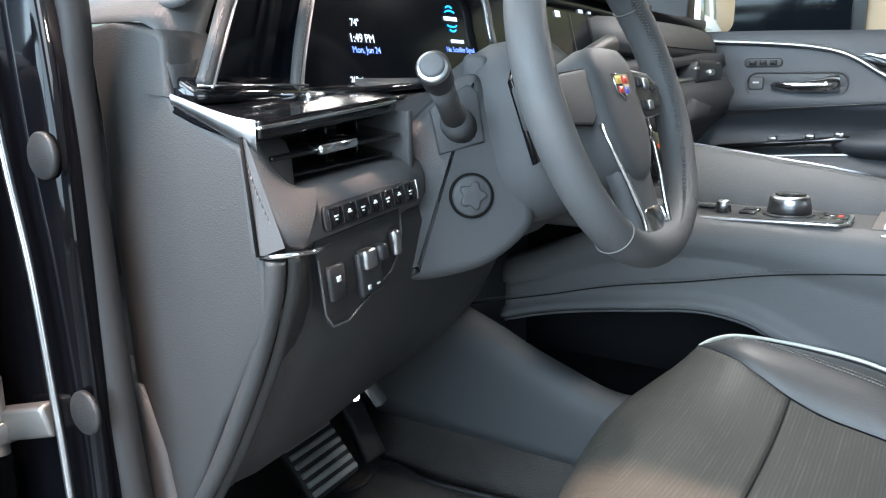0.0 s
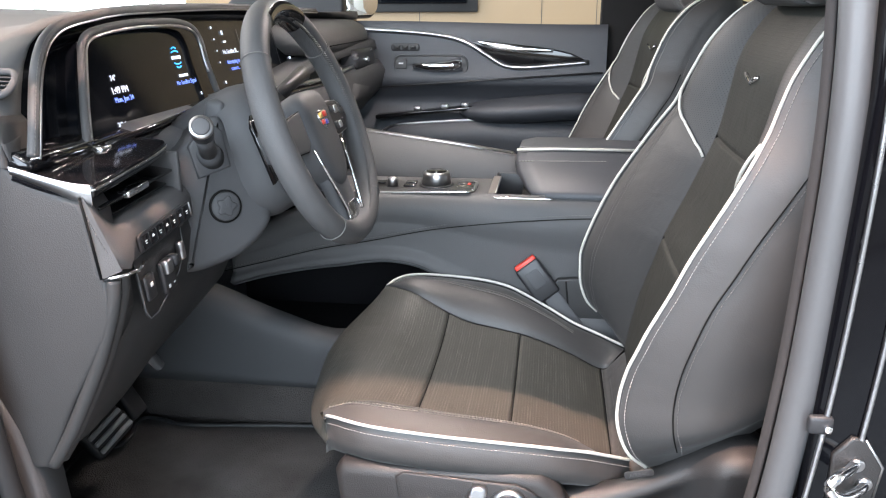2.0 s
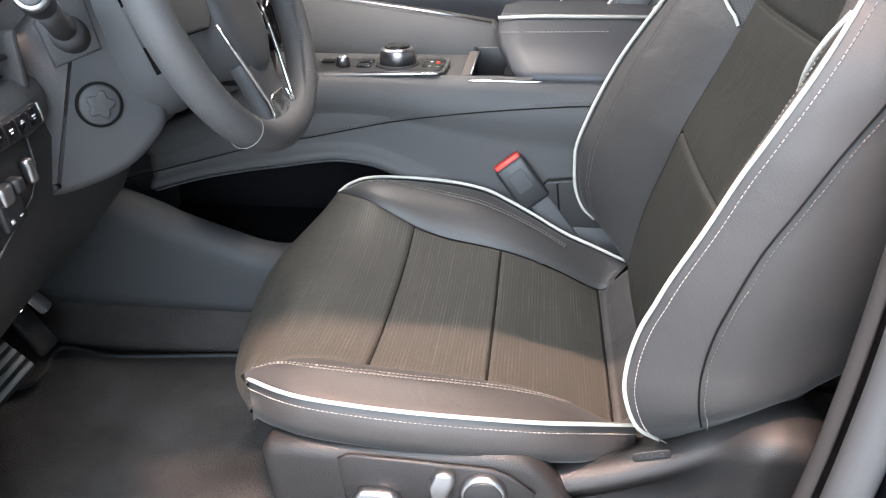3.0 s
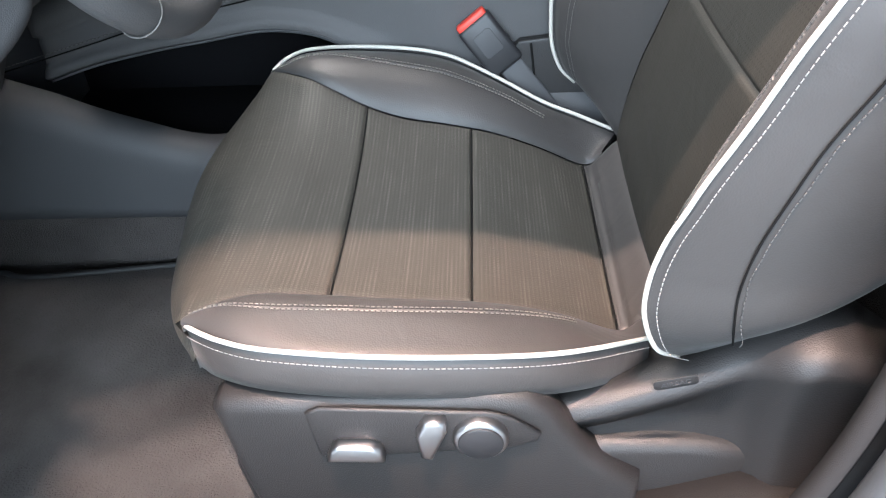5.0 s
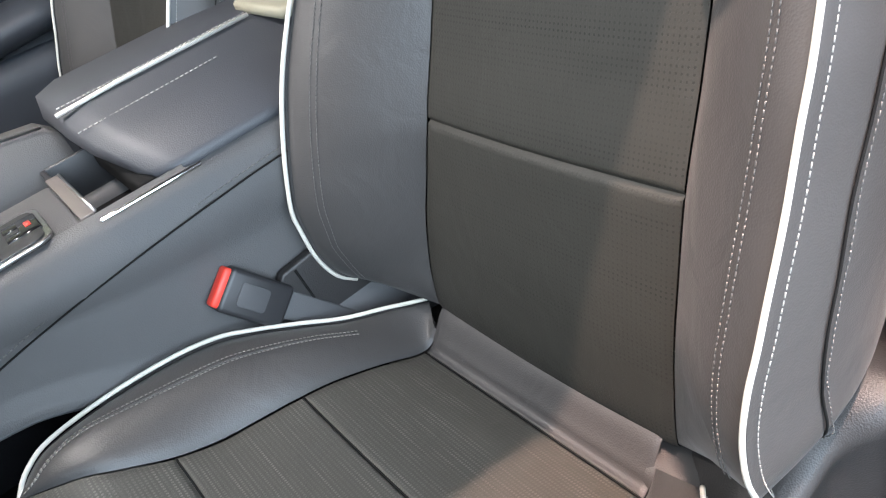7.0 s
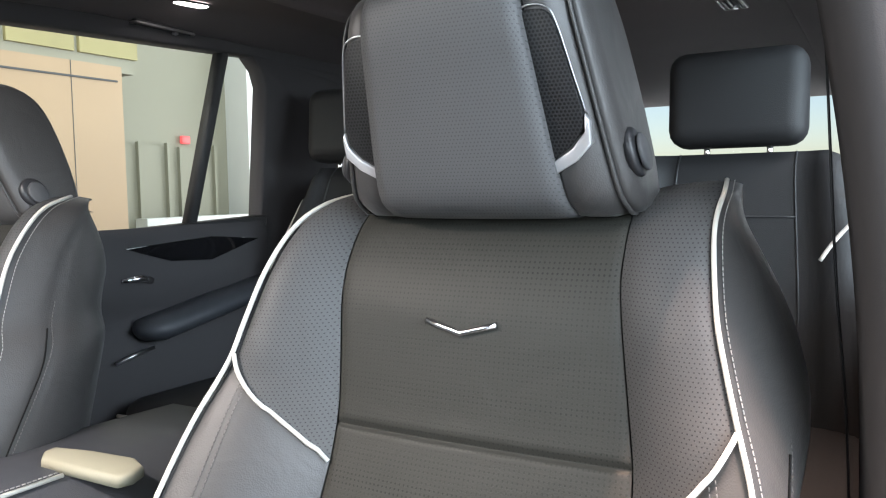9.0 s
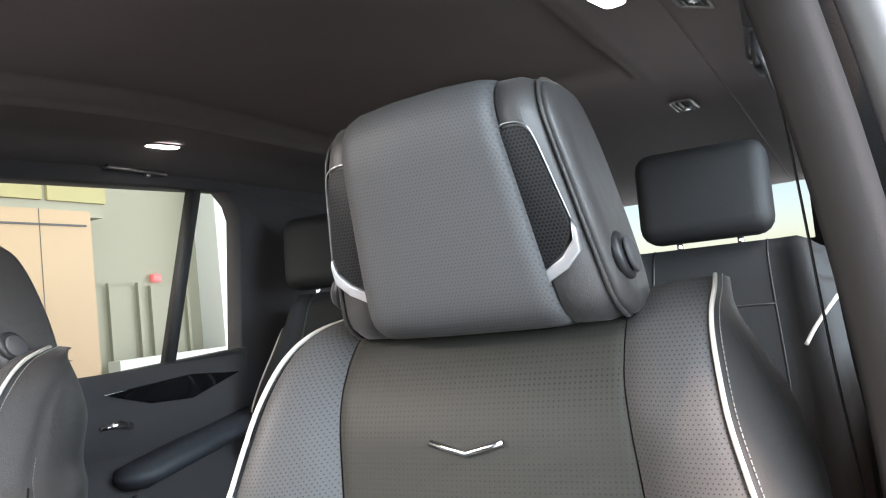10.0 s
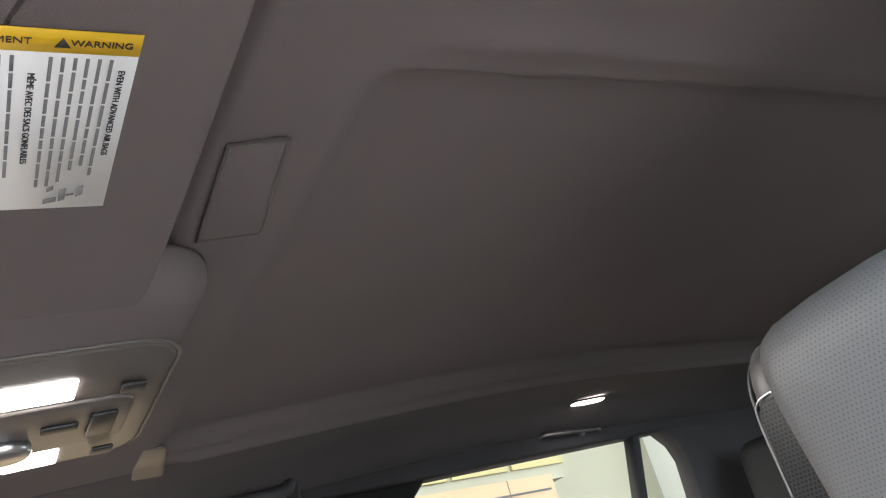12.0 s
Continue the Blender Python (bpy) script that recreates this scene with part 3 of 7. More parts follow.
            for k in range(25):
                t = k / 24
                seam = 0.0 if sgn < 0 else 0.003 * math.exp(-(((t - 0.068 / depth) / 0.022) ** 2))
                yy = p.y + sgn * (out * math.sin(math.pi * t * 0.75) - 0.062 * t**2.8 - seam)
                row.append(Vector((p.x + depth * t, yy, p.z + lift * t - 0.01 * t * h)))
            rows.append(row)
        put("backrest_side", grid(rows), LEATHER)
        seam_line = []
        for r in rows[4:-26]:
            k = 0.06 / (r[-1] - r[0]).length * 24
            if sgn < 0:
                k = min((0.1 * j for j in range(10, 200)), key=lambda j: abs(r[int(j)].lerp(r[int(j) + 1], j - int(j)).x - float(np.interp(r[int(j)].z, *FLANK_SEAM))))
            seam_line.append(r[int(k)].lerp(r[int(k) + 1], k - int(k)) + Vector((0.003, sgn * 0.0022, 0)))
        put("seam_stitching", dashes([p + Vector((0.0055, sgn * 0.0008, -0.002)) for p in seam_line], 0.0046, 0.0032, 0.0005), DARKTHREAD)
        put("flank_seam", tube(even(spline(seam_line[::5], 5), 60), 0.0010, 6), SEAM)
        if sgn < 0:
            rear_near = [r[-1] for r in rows]
        else:
            rear_far = [r[-1] for r in rows]
    put("back_shell", grid([[a.lerp(b, k / 10) + Vector((0.02 * math.sin(math.pi * k / 10), 0, 0)) for k in range(11)] for a, b in zip(rear_near, rear_far)]), HARD)
    put("seatback_top", grid([[Vector((0.262 + 0.012 * j, y, 1.498 - 0.003 * j - 0.6 * max(0, abs(y) - 0.12) ** 2)) for y in [(-0.18 + 0.30 * k / 10) for k in range(11)]] for j in range(8)]), LEATHER)
    # chrome chevron
    ch = [(0.161, 0.040, 1.384), (0.160, 0.005, 1.3745), (0.161, -0.030, 1.384)]
    put("emblem", tube([Vector(ch[0]), Vector(ch[0]).lerp(Vector(ch[1]), 0.5), Vector(ch[1]), Vector(ch[1]).lerp(Vector(ch[2]), 0.5), Vector(ch[2])], 0.0032, 6), CHROME, top, "small chrome chevron emblem")

    def put_head(name, bm, material, parent=top, lab=""):
        for v in bm.verts:
            t = min(1, max(0, (v.co.z - 1.5) / 0.19))
            v.co.x += (0.024 if m < 0 else 0.0) - 0.13 * max(0, v.co.z - 1.5)
            v.co.z = 1.476 + (v.co.z - 1.5) * 1.087 - (0.02 if m < 0 else 0.0) - 0.010 * t * max(0, v.co.y / 0.13)
            v.co.y = v.co.y * (1.03 - t * 0.27) + (0.018 if m < 0 else 0.0)
        return put(name, bm, material, parent, lab)

    headrest(top, put_head)
    # seat base
    outline = [(-0.36, 0.675), (-0.375, 0.80), (-0.37, 0.84), (0.05, 0.83), (0.2, 0.80), (0.2, 0.675)]
    put("seat_base", slab(outline, 0.53, frame_m((0, 0.265, 0), (1, 0, 0), (0, 0, 1)), 0.012, 3), GREYPLASTIC, top, "dark grey plastic seat base")
    crest = ([-0.13, -0.075, -0.034, 0.0, 0.030, 0.06, 0.10, 0.128, 0.158, 0.20, 0.25], [0.870, 0.876, 0.884, 0.893, 0.905, 0.926, 0.956, 0.966, 0.962, 0.93, 0.89])
    for sd in (-1,):
        shell = []
        for i in range(40):
            x = -0.13 + 0.38 * i / 39
            zt = float(np.interp(x, *crest))
            swell = 0.026 * SMOOTHSTEP(0.075, 0.115, x) - 0.006 * math.exp(-(((x - 0.02) / 0.05) ** 2))
            shell.append([Vector((x, sd * (y + swell * w), z)) for y, z, w in ((0.150, zt - 0.05, 0), (0.200, zt - 0.022 + 0.02 * SMOOTHSTEP(0.03, 0.10, x), 0), (0.232, zt - 0.002, 0.3), (0.252, zt - 0.006, 0.7), (0.260, zt - 0.016, 1), (0.259, zt - 0.030, 1), (0.254, 0.5 * zt + 0.43, 1), (0.251, 0.845, 1), (0.254, 0.81, 1), (0.262, 0.77, 1), (0.266, 0.72, 1))])
        put("base_cover", grid(shell), GREYPLASTIC)
    if m > 0:
        cover = [(-0.345, 0.70), (-0.362, 0.80), (-0.372, 0.90), (-0.36, 0.915), (-0.30, 0.912), (-0.14, 0.917), (-0.105, 0.913), (-0.085, 0.900), (-0.052, 0.845), (-0.035, 0.825), (0.0, 0.80), (0.0, 0.70)]
        put("side_cover", slab(cover, 0.030, frame_m((0, -0.252, 0), (1, 0, 0), (0, 0, 1)), 0.014, 4), GREYPLASTIC)
        panel = [(-0.290, 0.905), (-0.278, 0.912), (-0.135, 0.905), (-0.118, 0.898), (-0.093, 0.878), (-0.096, 0.868), (-0.118, 0.860), (-0.275, 0.846), (-0.284, 0.852)]
        sw = put("switch_panel", slab(panel, 0.0035, frame_m((0, -0.284, 0), (1, 0, 0), (0, 0, 1)), 0.0025, 2), GREYPLASTIC)
        put("seat_switch", slab([(-0.026, -0.006), (-0.02, 0.011), (-0.012, 0.015), (0.014, 0.013), (0.023, 0.008), (0.025, -0.008)], 0.012, frame_m((-0.251, -0.286, 0.860), (1, 0, 0.02), (0, 0, 1)), 0.004, 3), SATIN, sw, "satin metal slide switch")
        put("recline_switch", slab([(-0.009, -0.024), (0.001, -0.026), (0.014, 0.008), (0.013, 0.022), (-0.004, 0.022), (-0.012, 0.004)], 0.012, frame_m((-0.186, -0.286, 0.882), (1, 0, 0), (0, 0, 1)), 0.004, 3), SATIN, sw, "satin metal recline switch")
        km = frame_m((-0.144, -0.290, 0.878), (1, 0, 0), (0, 0, 1))
        kn = put("lumbar_knob", disc(0.0235, 0.012, km, 36, 0.003), SATIN, sw, "round satin metal knob")
        put("knob_face", disc(0.019, 0.004, km @ Matrix.Translation((0, 0, 0.0062)), 36, 0.001), HARD, kn)
        put("airbag_tag", slab(rrect(0.036, 0.011, 0.004), 0.0015, frame_m((0.014, -0.2735, 0.926), (1, 0, 0.25), (0, 0, 1)), 0.0005), GREYPLASTIC, top)
        tagm = frame_m((0.014, -0.2755, 0.926), (1, 0, 0.25), (0, 0, 1))
        text_mesh("AIRBAG", 0.0070, tagm, SOFT, "tag_text", top)
    return top


def headrest(top, put):
    """Speaker headrest: a pierced middle pad, two wings with grilles, a round button on the side."""
    # outline (x, z) of the middle pad
    prof = [(0.185, 1.500), (0.160, 1.515), (0.148, 1.55), (0.137, 1.60), (0.128, 1.645), (0.130, 1.672), (0.150, 1.690), (0.19, 1.694), (0.225, 1.685), (0.245, 1.65), (0.255, 1.58), (0.25, 1.52), (0.225, 1.50)]
    ring = even(spline([(x, 0, z) for x, z in [*prof, prof[0]]], 6), 61)[:-1]
    cx, cz = 0.195, 1.595

    def sect(y, s, fwd=0.0, zs=None):
        out = []
        for p in ring:
            out.append(Vector((cx + (p.x - cx) * s + fwd, y, cz + (p.z - cz) * (zs or s))))
        return out

    pad = [sect(y, s, f, z) for y, s, f, z in ((-0.090, 0.93, 0.006, 0.955), (-0.087, 0.975, 0.002, 0.985), (-0.073, 1.0, 0, 1.0), (-0.03, 1.01, -0.001, 1.005), (0.03, 1.01, -0.001, 1.005), (0.073, 1.0, 0, 1.0), (0.087, 0.975, 0.002, 0.985), (0.090, 0.93, 0.006, 0.955))]
    hr = put("headrest", loft(pad), PADHEAD, top, "dark leather headrest with perforated face and side speakers")
    for sgn, y0 in ((-1, -0.089), (1, 0.089)):
        wing = [sect(y0 + sgn * d, s, f, z) for d, s, f, z in ((0.0, 0.90, 0.012, 0.97), (0.004, 0.93, 0.010, 0.985), (0.026, 0.93, 0.012, 0.985), (0.037, 0.88, 0.020, 0.96), (0.042, 0.84, 0.022, 0.94))]
        put("headrest_wing", loft(wing), LEATHER, hr)
        side = [sect(y0 + sgn * d, s, f, z) for d, s, f, z in ((0.042, 0.80, 0.024, 0.93), (0.044, 0.86, 0.022, 0.955), (0.050, 0.84, 0.026, 0.945), (0.055, 0.78, 0.03, 0.90), (0.057, 0.66, 0.032, 0.80))]
        put("headrest_side", loft(side), LEATHER, hr)
        # grille set in the wing's face
        a, b = Vector((0.1500, y0, 1.655)), Vector((0.1720, y0, 1.545))
        gm = frame_m((a + b) / 2 + Vector((0, sgn * 0.0165, 0)), (0, sgn, 0), (b - a) * -1)
        gm = gm if gm.col[2].x < 0 else gm @ Matrix.Rotation(math.pi, 4, "X")
        up = 1 if gm.col[1].z > 0 else -1
        outl = [(p.x, p.y * up) for p in spline([(-0.022, 0.050, 0), (-0.006, 0.0525, 0), (0.008, 0.050, 0), (0.013, 0.040, 0), (0.0175, 0.0, 0), (0.0185, -0.022, 0), (0.014, -0.034, 0), (0.0, -0.046, 0), (-0.020, -0.056, 0)], 4)]
        put("speaker_grille", slab(outl, 0.006, gm @ Matrix.Translation((0, 0, 0.004)), 0.001, 2), MESH, hr, "black perforated speaker grille")
        edge = spline([(-0.021, 0.053 * up, 0.0095), (-0.006, 0.0555 * up, 0.0095), (0.009, 0.053 * up, 0.0095), (0.0155, 0.042 * up, 0.0095), (0.0195, 0.0, 0.0092), (0.0212, -0.022 * up, 0.0085)], 6)
        put("grille_bezel", tube([gm @ p for p in edge], 0.0008, 6), SATIN, hr, "thin satin metal bezel")
        low = [(-0.019, -0.057 * up), (0.002, -0.047 * up), (0.0165, -0.035 * up), (0.0205, -0.022 * up), (0.0225, -0.028 * up), (0.0195, -0.044 * up), (0.004, -0.056 * up), (-0.018, -0.066 * up)]
        put("grille_accent", slab(low, 0.0085, gm @ Matrix.Translation((0, 0, 0.003)), 0.0012, 2), REFLECT_METAL, hr, "bright metal accent under the grille")
        bm_ = frame_m((0.205, y0 + sgn * 0.058, 1.550), (1, 0, 0), (0, 0, 1) if sgn < 0 else (0, 0, -1))
        btn = put("headrest_button", disc(0.019, 0.008, bm_, 28, 0.003), HARD, hr, "round black headrest button")
        put("button_cap", disc(0.014, 0.004, bm_ @ Matrix.Translation((0, 0, 0.008)), 24, 0.0015), SOFT, btn)
        cord = sect(y0 + sgn * 0.043, 0.87, 0.0215, 0.958)
        put("headrest_piping", tube(cord, 0.0022, 6, closed=True), LEATHER, hr)


seat(0.0, 0.0, 1, "black leather driver's seat with white piping and perforated inserts", "front seats")
seat(-0.041, 0.84, -1, "black leather front passenger seat with white piping beside the console", "front seats")

# seat belt buckle beside the driver's cushion
bk = thing("seat_belt_buckle", "black seat belt buckle with a red release button beside the cushion", "seat belt buckle")
B0, B1 = Vector((-0.144, 0.272, 1.007)), Vector((-0.104, 0.266, 0.955))
bmx = frame_m((B0 + B1) / 2, (B1 - B0), (1, 0.2, 0.9))
part("buckle_body", rbox(0.078, 0.05, 0.022, 0.006, bmx, 3), HARD, bk)
part("release_button", rbox(0.012, 0.044, 0.017, 0.003, bmx @ Matrix.Translation((-0.0395, 0, 0))), RED, bk, "red release button")
part("buckle_label", slab(rrect(0.034, 0.026, 0.004), 0.001, bmx @ Matrix.Translation((-0.005, 0, 0.0112 if bmx.col[2].y < 0 else -0.0122)), 0.0003), SOFT, bk)
part("stalk_strap", rbox(0.10, 0.034, 0.009, 0.003, bmx @ Matrix.Translation((0.085, 0.004, -0.002)), 2), SOFT, bk)
part("stalk_cover", rbox(0.13, 0.03, 0.12, 0.008, pose(-0.01, 0.292, 0.90)), HARD, bk)


# ---- car body ----
def sheet(name, rows, material, thick, label="", category="", parent=None, kind="structure"):
    """A sheet through rows of points with a thickness."""
    bm = grid(rows)
    ob = part(name, bm, material, parent, smooth=material is not GLASS)
    mod = ob.modifiers.new("thickness", "SOLIDIFY")
    mod.thickness, mod.offset = thick, 1.0
    if parent is None:
        tagged(ob, label, category, kind=kind)
    elif label:
        ob["label"] = label
    return ob


# cabin floor with its carpet, and the sills
sheet("cabin_floor", [[(x, y, z) for y in (-0.33, -0.2, 0.0, 0.17, 0.20, 0.215)] for x, z in ((-1.25, 1.0), (-1.12, 0.83), (-0.99, 0.70), (-0.9, 0.675), (-0.3, 0.675), (0.6, 0.675), (1.6, 0.675), (3.3, 0.9))], CARPET, -0.02, "black carpet on the cabin floor", "carpet")
sheet("cabin_floor_far", [[(x, y, z) for y in (0.62, 0.8, 1.22)] for x, z in ((-1.25, 1.0), (-1.12, 0.83), (-0.99, 0.70), (-0.9, 0.675), (1.6, 0.675), (3.3, 0.9))], CARPET, -0.02, "black carpet on the cabin floor", "carpet")
wall_box("underbody", (-1.6, -0.42, 0.25), (3.6, 1.26, 0.62), RUBBER, "dark underside of the car body", "car body")
wall_box("sill", (-0.80, -0.50, 0.45), (0.9, -0.36, 0.70), PAINT, "gloss black door sill", "door sill")
sill = [[(x, -0.36 + d, z + 0.006 * math.sin(x * 3)) for d, z in ((-0.14, 0.69), (-0.12, 0.715), (-0.04, 0.722), (0.0, 0.725), (0.04, 0.72), (0.06, 0.69))] for x in (-0.8, -0.5, -0.2, 0.1, 0.4, 0.9)]
sheet("sill_trim", sill, GREYPLASTIC, 0.006, "dark grey sill trim plate", "trim")
scuff = [(-0.31, 0.712), (-0.16, 0.728), (0.02, 0.77), (0.10, 0.80), (0.145, 0.795), (0.165, 0.75), (0.30, 0.70), (0.3, 0.66), (-0.31, 0.66)]
tagged(part("seat_side_trim", slab(scuff, 0.06, frame_m((0, -0.262, 0), (1, 0, 0), (0, 0, 1)), 0.012, 3), GREYPLASTIC), "black plastic trim at the foot of the centre pillar", "trim", kind="structure")

# floor mat
mat_out = [(-0.935, -0.20), (-0.944, -0.055), (-0.948, 0.030), (-0.930, 0.055), (-0.897, 0.062), (-0.889, 0.104), (-0.903, 0.150), (-0.893, 0.174), (-0.85, 0.168), (-0.79, 0.158), (-0.546, 0.185), (-0.35, 0.19), (-0.20, 0.18), (-0.20, -0.28), (-0.60, -0.29), (-0.80, -0.26)]
mo = [(p.x, p.y) for p in spline([(x, y, 0) for x, y in [*mat_out, mat_out[0]]], 6)[:-1]]
fm = thing("floor_mat", "black carpeted floor mat with a raised edge in the driver's footwell", "floor mat")
part("mat_carpet", slab(mo, 0.010, pose(0, 0, 0.677), 0.002), MAT, fm)
part("mat_edge", tube([(x, y, 0.688) for x, y in mo], 0.0045, 8, closed=True), RUBBER, fm, "stitched edge binding")

# footwell front and tunnel carpet
sheet("firewall", [[(x, y, z) for y in (-0.40, 0.0, 0.25, 0.6, 1.22)] for x, z in ((-1.12, 0.82), (-1.2, 1.0), (-1.22, 1.4))], CARPET, 0.02, "black carpeted footwell front", "carpet")
sheet("tunnel_carpet", [[(x, y, z) for y, z in ((0.200, 0.672), (0.204, 0.70), (0.207, 0.74), (0.209, 0.785))] for x in (-1.2, -0.9, -0.6, -0.3, 0.3, 1.2)], CARPET, -0.01, "black carpet on the side of the tunnel", "carpet")

# ---- centre console ----
con = thing("centre_console", "dark leather centre console with silver trim and rotary dial", "centre console")
SIDE_TOP = [(-0.80, 1.0), (-0.727, 0.947), (-0.67, 0.965), (-0.626, 0.976), (-0.56, 0.989), (-0.499, 0.998), (-0.45, 1.004), (-0.409, 1.005), (-0.36, 0.998), (-0.322, 0.982), (-0.27, 0.955), (-0.2, 0.92), (0.0, 0.87), (0.7, 0.85)]
SIDE_TOP = spline([(x, 0, z) for x, z in SIDE_TOP[1:]], 5)
rows = []
for p in SIDE_TOP:
    ztop = 1.133 + 0.004 * p.x - 0.10 * SMOOTHSTEP(-0.45, -0.80, p.x)
    row = []
    for k in range(13):
        t = k / 12
        z = p.z + (ztop - p.z) * t
        y = 0.268 + 0.016 * SMOOTHSTEP(0, 0.2, t) - 0.014 * SMOOTHSTEP(0.72, 0.74, t) + 0.012 * SMOOTHSTEP(0.74, 0.97, t) + 0.012 * SMOOTHSTEP(0.97, 1, t)
        row.append((p.x, y + 0.012 * SMOOTHSTEP(-0.52, -0.40, p.x), z))
    rows.append(row)
sheet("side_panel", rows, LEATHER_DASH, 0.012, "smooth dark leather side panel", "", con)
seam = [(-0.80, 0.236, 0.967), (-0.659, 0.262, 0.998), (-0.55, 0.266, 1.027), (-0.442, 0.268, 1.048), (-0.33, 0.268, 1.072), (-0.216, 0.268, 1.088), (-0.1, 0.268, 1.099), (0.0, 0.268, 1.104), (0.3, 0.268, 1.108)]
sl = spline(seam, 8)
part("seam", tube([p + Vector((0, 0.0012 + 0.002 * SMOOTHSTEP(-0.5, -0.25, p.x), 0.0)) for p in sl], 0.0011, 6), SEAM, con)
part("stitching", dashes([p + Vector((0, 0.003 + 0.006 * SMOOTHSTEP(-0.5, -0.25, p.x), 0.005)) for p in sl], 0.0060, 0.0042, 0.0006), DARKTHREAD, con)
# lower side panel under the storage opening
LOW_TOP = spline([(-1.1, 0, 1.06), (-0.90, 0, 1.01), (-0.727, 0, 0.950), (-0.664, 0, 0.922), (-0.595, 0, 0.896), (-0.537, 0, 0.876), (-0.49, 0, 0.872), (-0.44, 0, 0.885), (-0.40, 0, 0.90), (-0.3, 0, 0.92), (0.0, 0, 0.92), (0.6, 0, 0.92)], 5)
rows = [[(p.x, 0.205 + 0.068 * SMOOTHSTEP(-0.42, -0.30, p.x) - 0.004 * math.sin(math.pi * k / 8) + 0.025 * SMOOTHSTEP(0.85, 1, k / 8), 0.768 + (p.z - 0.768) * k / 8) for k in range(9)] for p in LOW_TOP]
sheet("lower_side_panel", rows, SOFT, 0.012, "dark moulded lower side panel", "", con)
part("panel_lip", tube([(p.x, 0.231 + 0.068 * SMOOTHSTEP(-0.42, -0.30, p.x), p.z) for p in LOW_TOP], 0.004, 6), SOFT, con)
part("panel_lip", tube([(p.x, 0.270 + 0.012 * SMOOTHSTEP(-0.52, -0.40, p.x), p.z - 0.001) for p in SIDE_TOP], 0.0028, 6), SOFT, con)
part("rear_side_cover", slab([(-0.090, 0.80), (-0.092, 0.978), (-0.086, 0.985), (0.02, 0.996), (0.12, 1.0), (0.14, 0.80)], 0.012, frame_m((0, 0.278, 0), (1, 0, 0), (0, 0, 1)), 0.003, 3), GREYPLASTIC, con, "dark plastic cover beside the seat rail")
part("cover_gap", tube([(-0.071, 0.2655, 0.982), (-0.066, 0.2655, 0.94), (-0.060, 0.2655, 0.86)], 0.0016, 6), SEAM, con)
part("storage_liner", rbox(0.95, 0.02, 0.30, 0.004, pose(-0.45, 0.455, 0.93)), POCKET, con, "black storage pocket")
part("storage_floor", rbox(0.95, 0.24, 0.012, 0.003, pose(-0.45, 0.335, 0.84)), POCKET, con)
part("console_front", rbox(0.45, 0.3, 0.35, 0.03, pose(-1.0, 0.42, 0.95)), SOFT, con)
# top deck
part("top_deck", rbox(0.605, 0.165, 0.03, 0.006, pose(-0.5225, 0.373, 1.120)), LEATHER_DASH, con)
part("rear_deck", rbox(1.13, 0.30, 0.05, 0.01, pose(0.455, 0.44, 1.105)), LEATHER_DASH, con)
part("far_wing", loft([[(x, y, z) for y, z in ((0.50, 1.10), (0.515, h), (0.53, h + 0.006), (0.59, h), (0.62, 1.0), (0.55, 0.8))] for x, h in ((-0.80, 1.235), (-0.6, 1.225), (-0.45, 1.205), (-0.30, 1.185), (-0.19, 1.168), (-0.175, 1.155))]), LEATHER_DASH, con, "raised leather wing on the passenger's side")
part("far_wing_piping", tube([(-0.8, 0.52, 1.243), (-0.6, 0.52, 1.233), (-0.45, 0.52, 1.213), (-0.30, 0.52, 1.193), (-0.19, 0.52, 1.176)], 0.0018, 6), SATIN, con)
part("far_body", rbox(1.9, 0.14, 0.42, 0.02, pose(-0.1, 0.55, 0.88)), SOFT, con)
part("rear_body", rbox(0.95, 0.30, 0.42, 0.02, pose(0.52, 0.47, 0.88)), SOFT, con)
# trim plate with the dial
pl = rrect(0.235, 0.098, 0.016)
pm = pose(-0.365, 0.342, 1.1365, 0, -1.5, 0)
plate = part("trim_plate", slab(pl, 0.004, pm, 0.001), SATIN, con, "silver trim plate with buttons")
part("plate_inlay", slab(rrect(0.222, 0.086, 0.012), 0.0015, pm @ Matrix.Translation((0, 0, 0.004)), 0.0004), HARD, plate)
dm = pose(-0.326, 0.345, 1.158)
dial = part("rotary_dial", disc(0.029, 0.024, dm, 48, 0.004, r2=0.0265), SATIN, con, "knurled silver rotary dial")
part("dial_cap", disc(0.020, 0.003, pose(-0.326, 0.345, 1.1712), 36, 0.001), BLACK, dial)
part("dial_ring", disc(0.034, 0.006, pose(-0.326, 0.345, 1.143), 48, 0.002), HARD, dial)
part("volume_knob", disc(0.011, 0.016, pose(-0.412, 0.337, 1.150), 28, 0.003, r2=0.0095), SATIN, con, "small silver knob")
for kx, ky in ((-0.378, 0.362), (-0.378, 0.335), (-0.275, 0.362), (-0.275, 0.335), (-0.44, 0.36)):
    part("console_button", rbox(0.022, 0.017, 0.004, 0.0015, pose(kx, ky, 1.1435)), BLACK, con)
part("parking_button", rbox(0.02, 0.045, 0.004, 0.0015, pose(-0.262, 0.348, 1.1437)), BLACK, con)
part("red_mark", rbox(0.006, 0.012, 0.001, 0.0, pose(-0.262, 0.348, 1.1461)), RED, con)
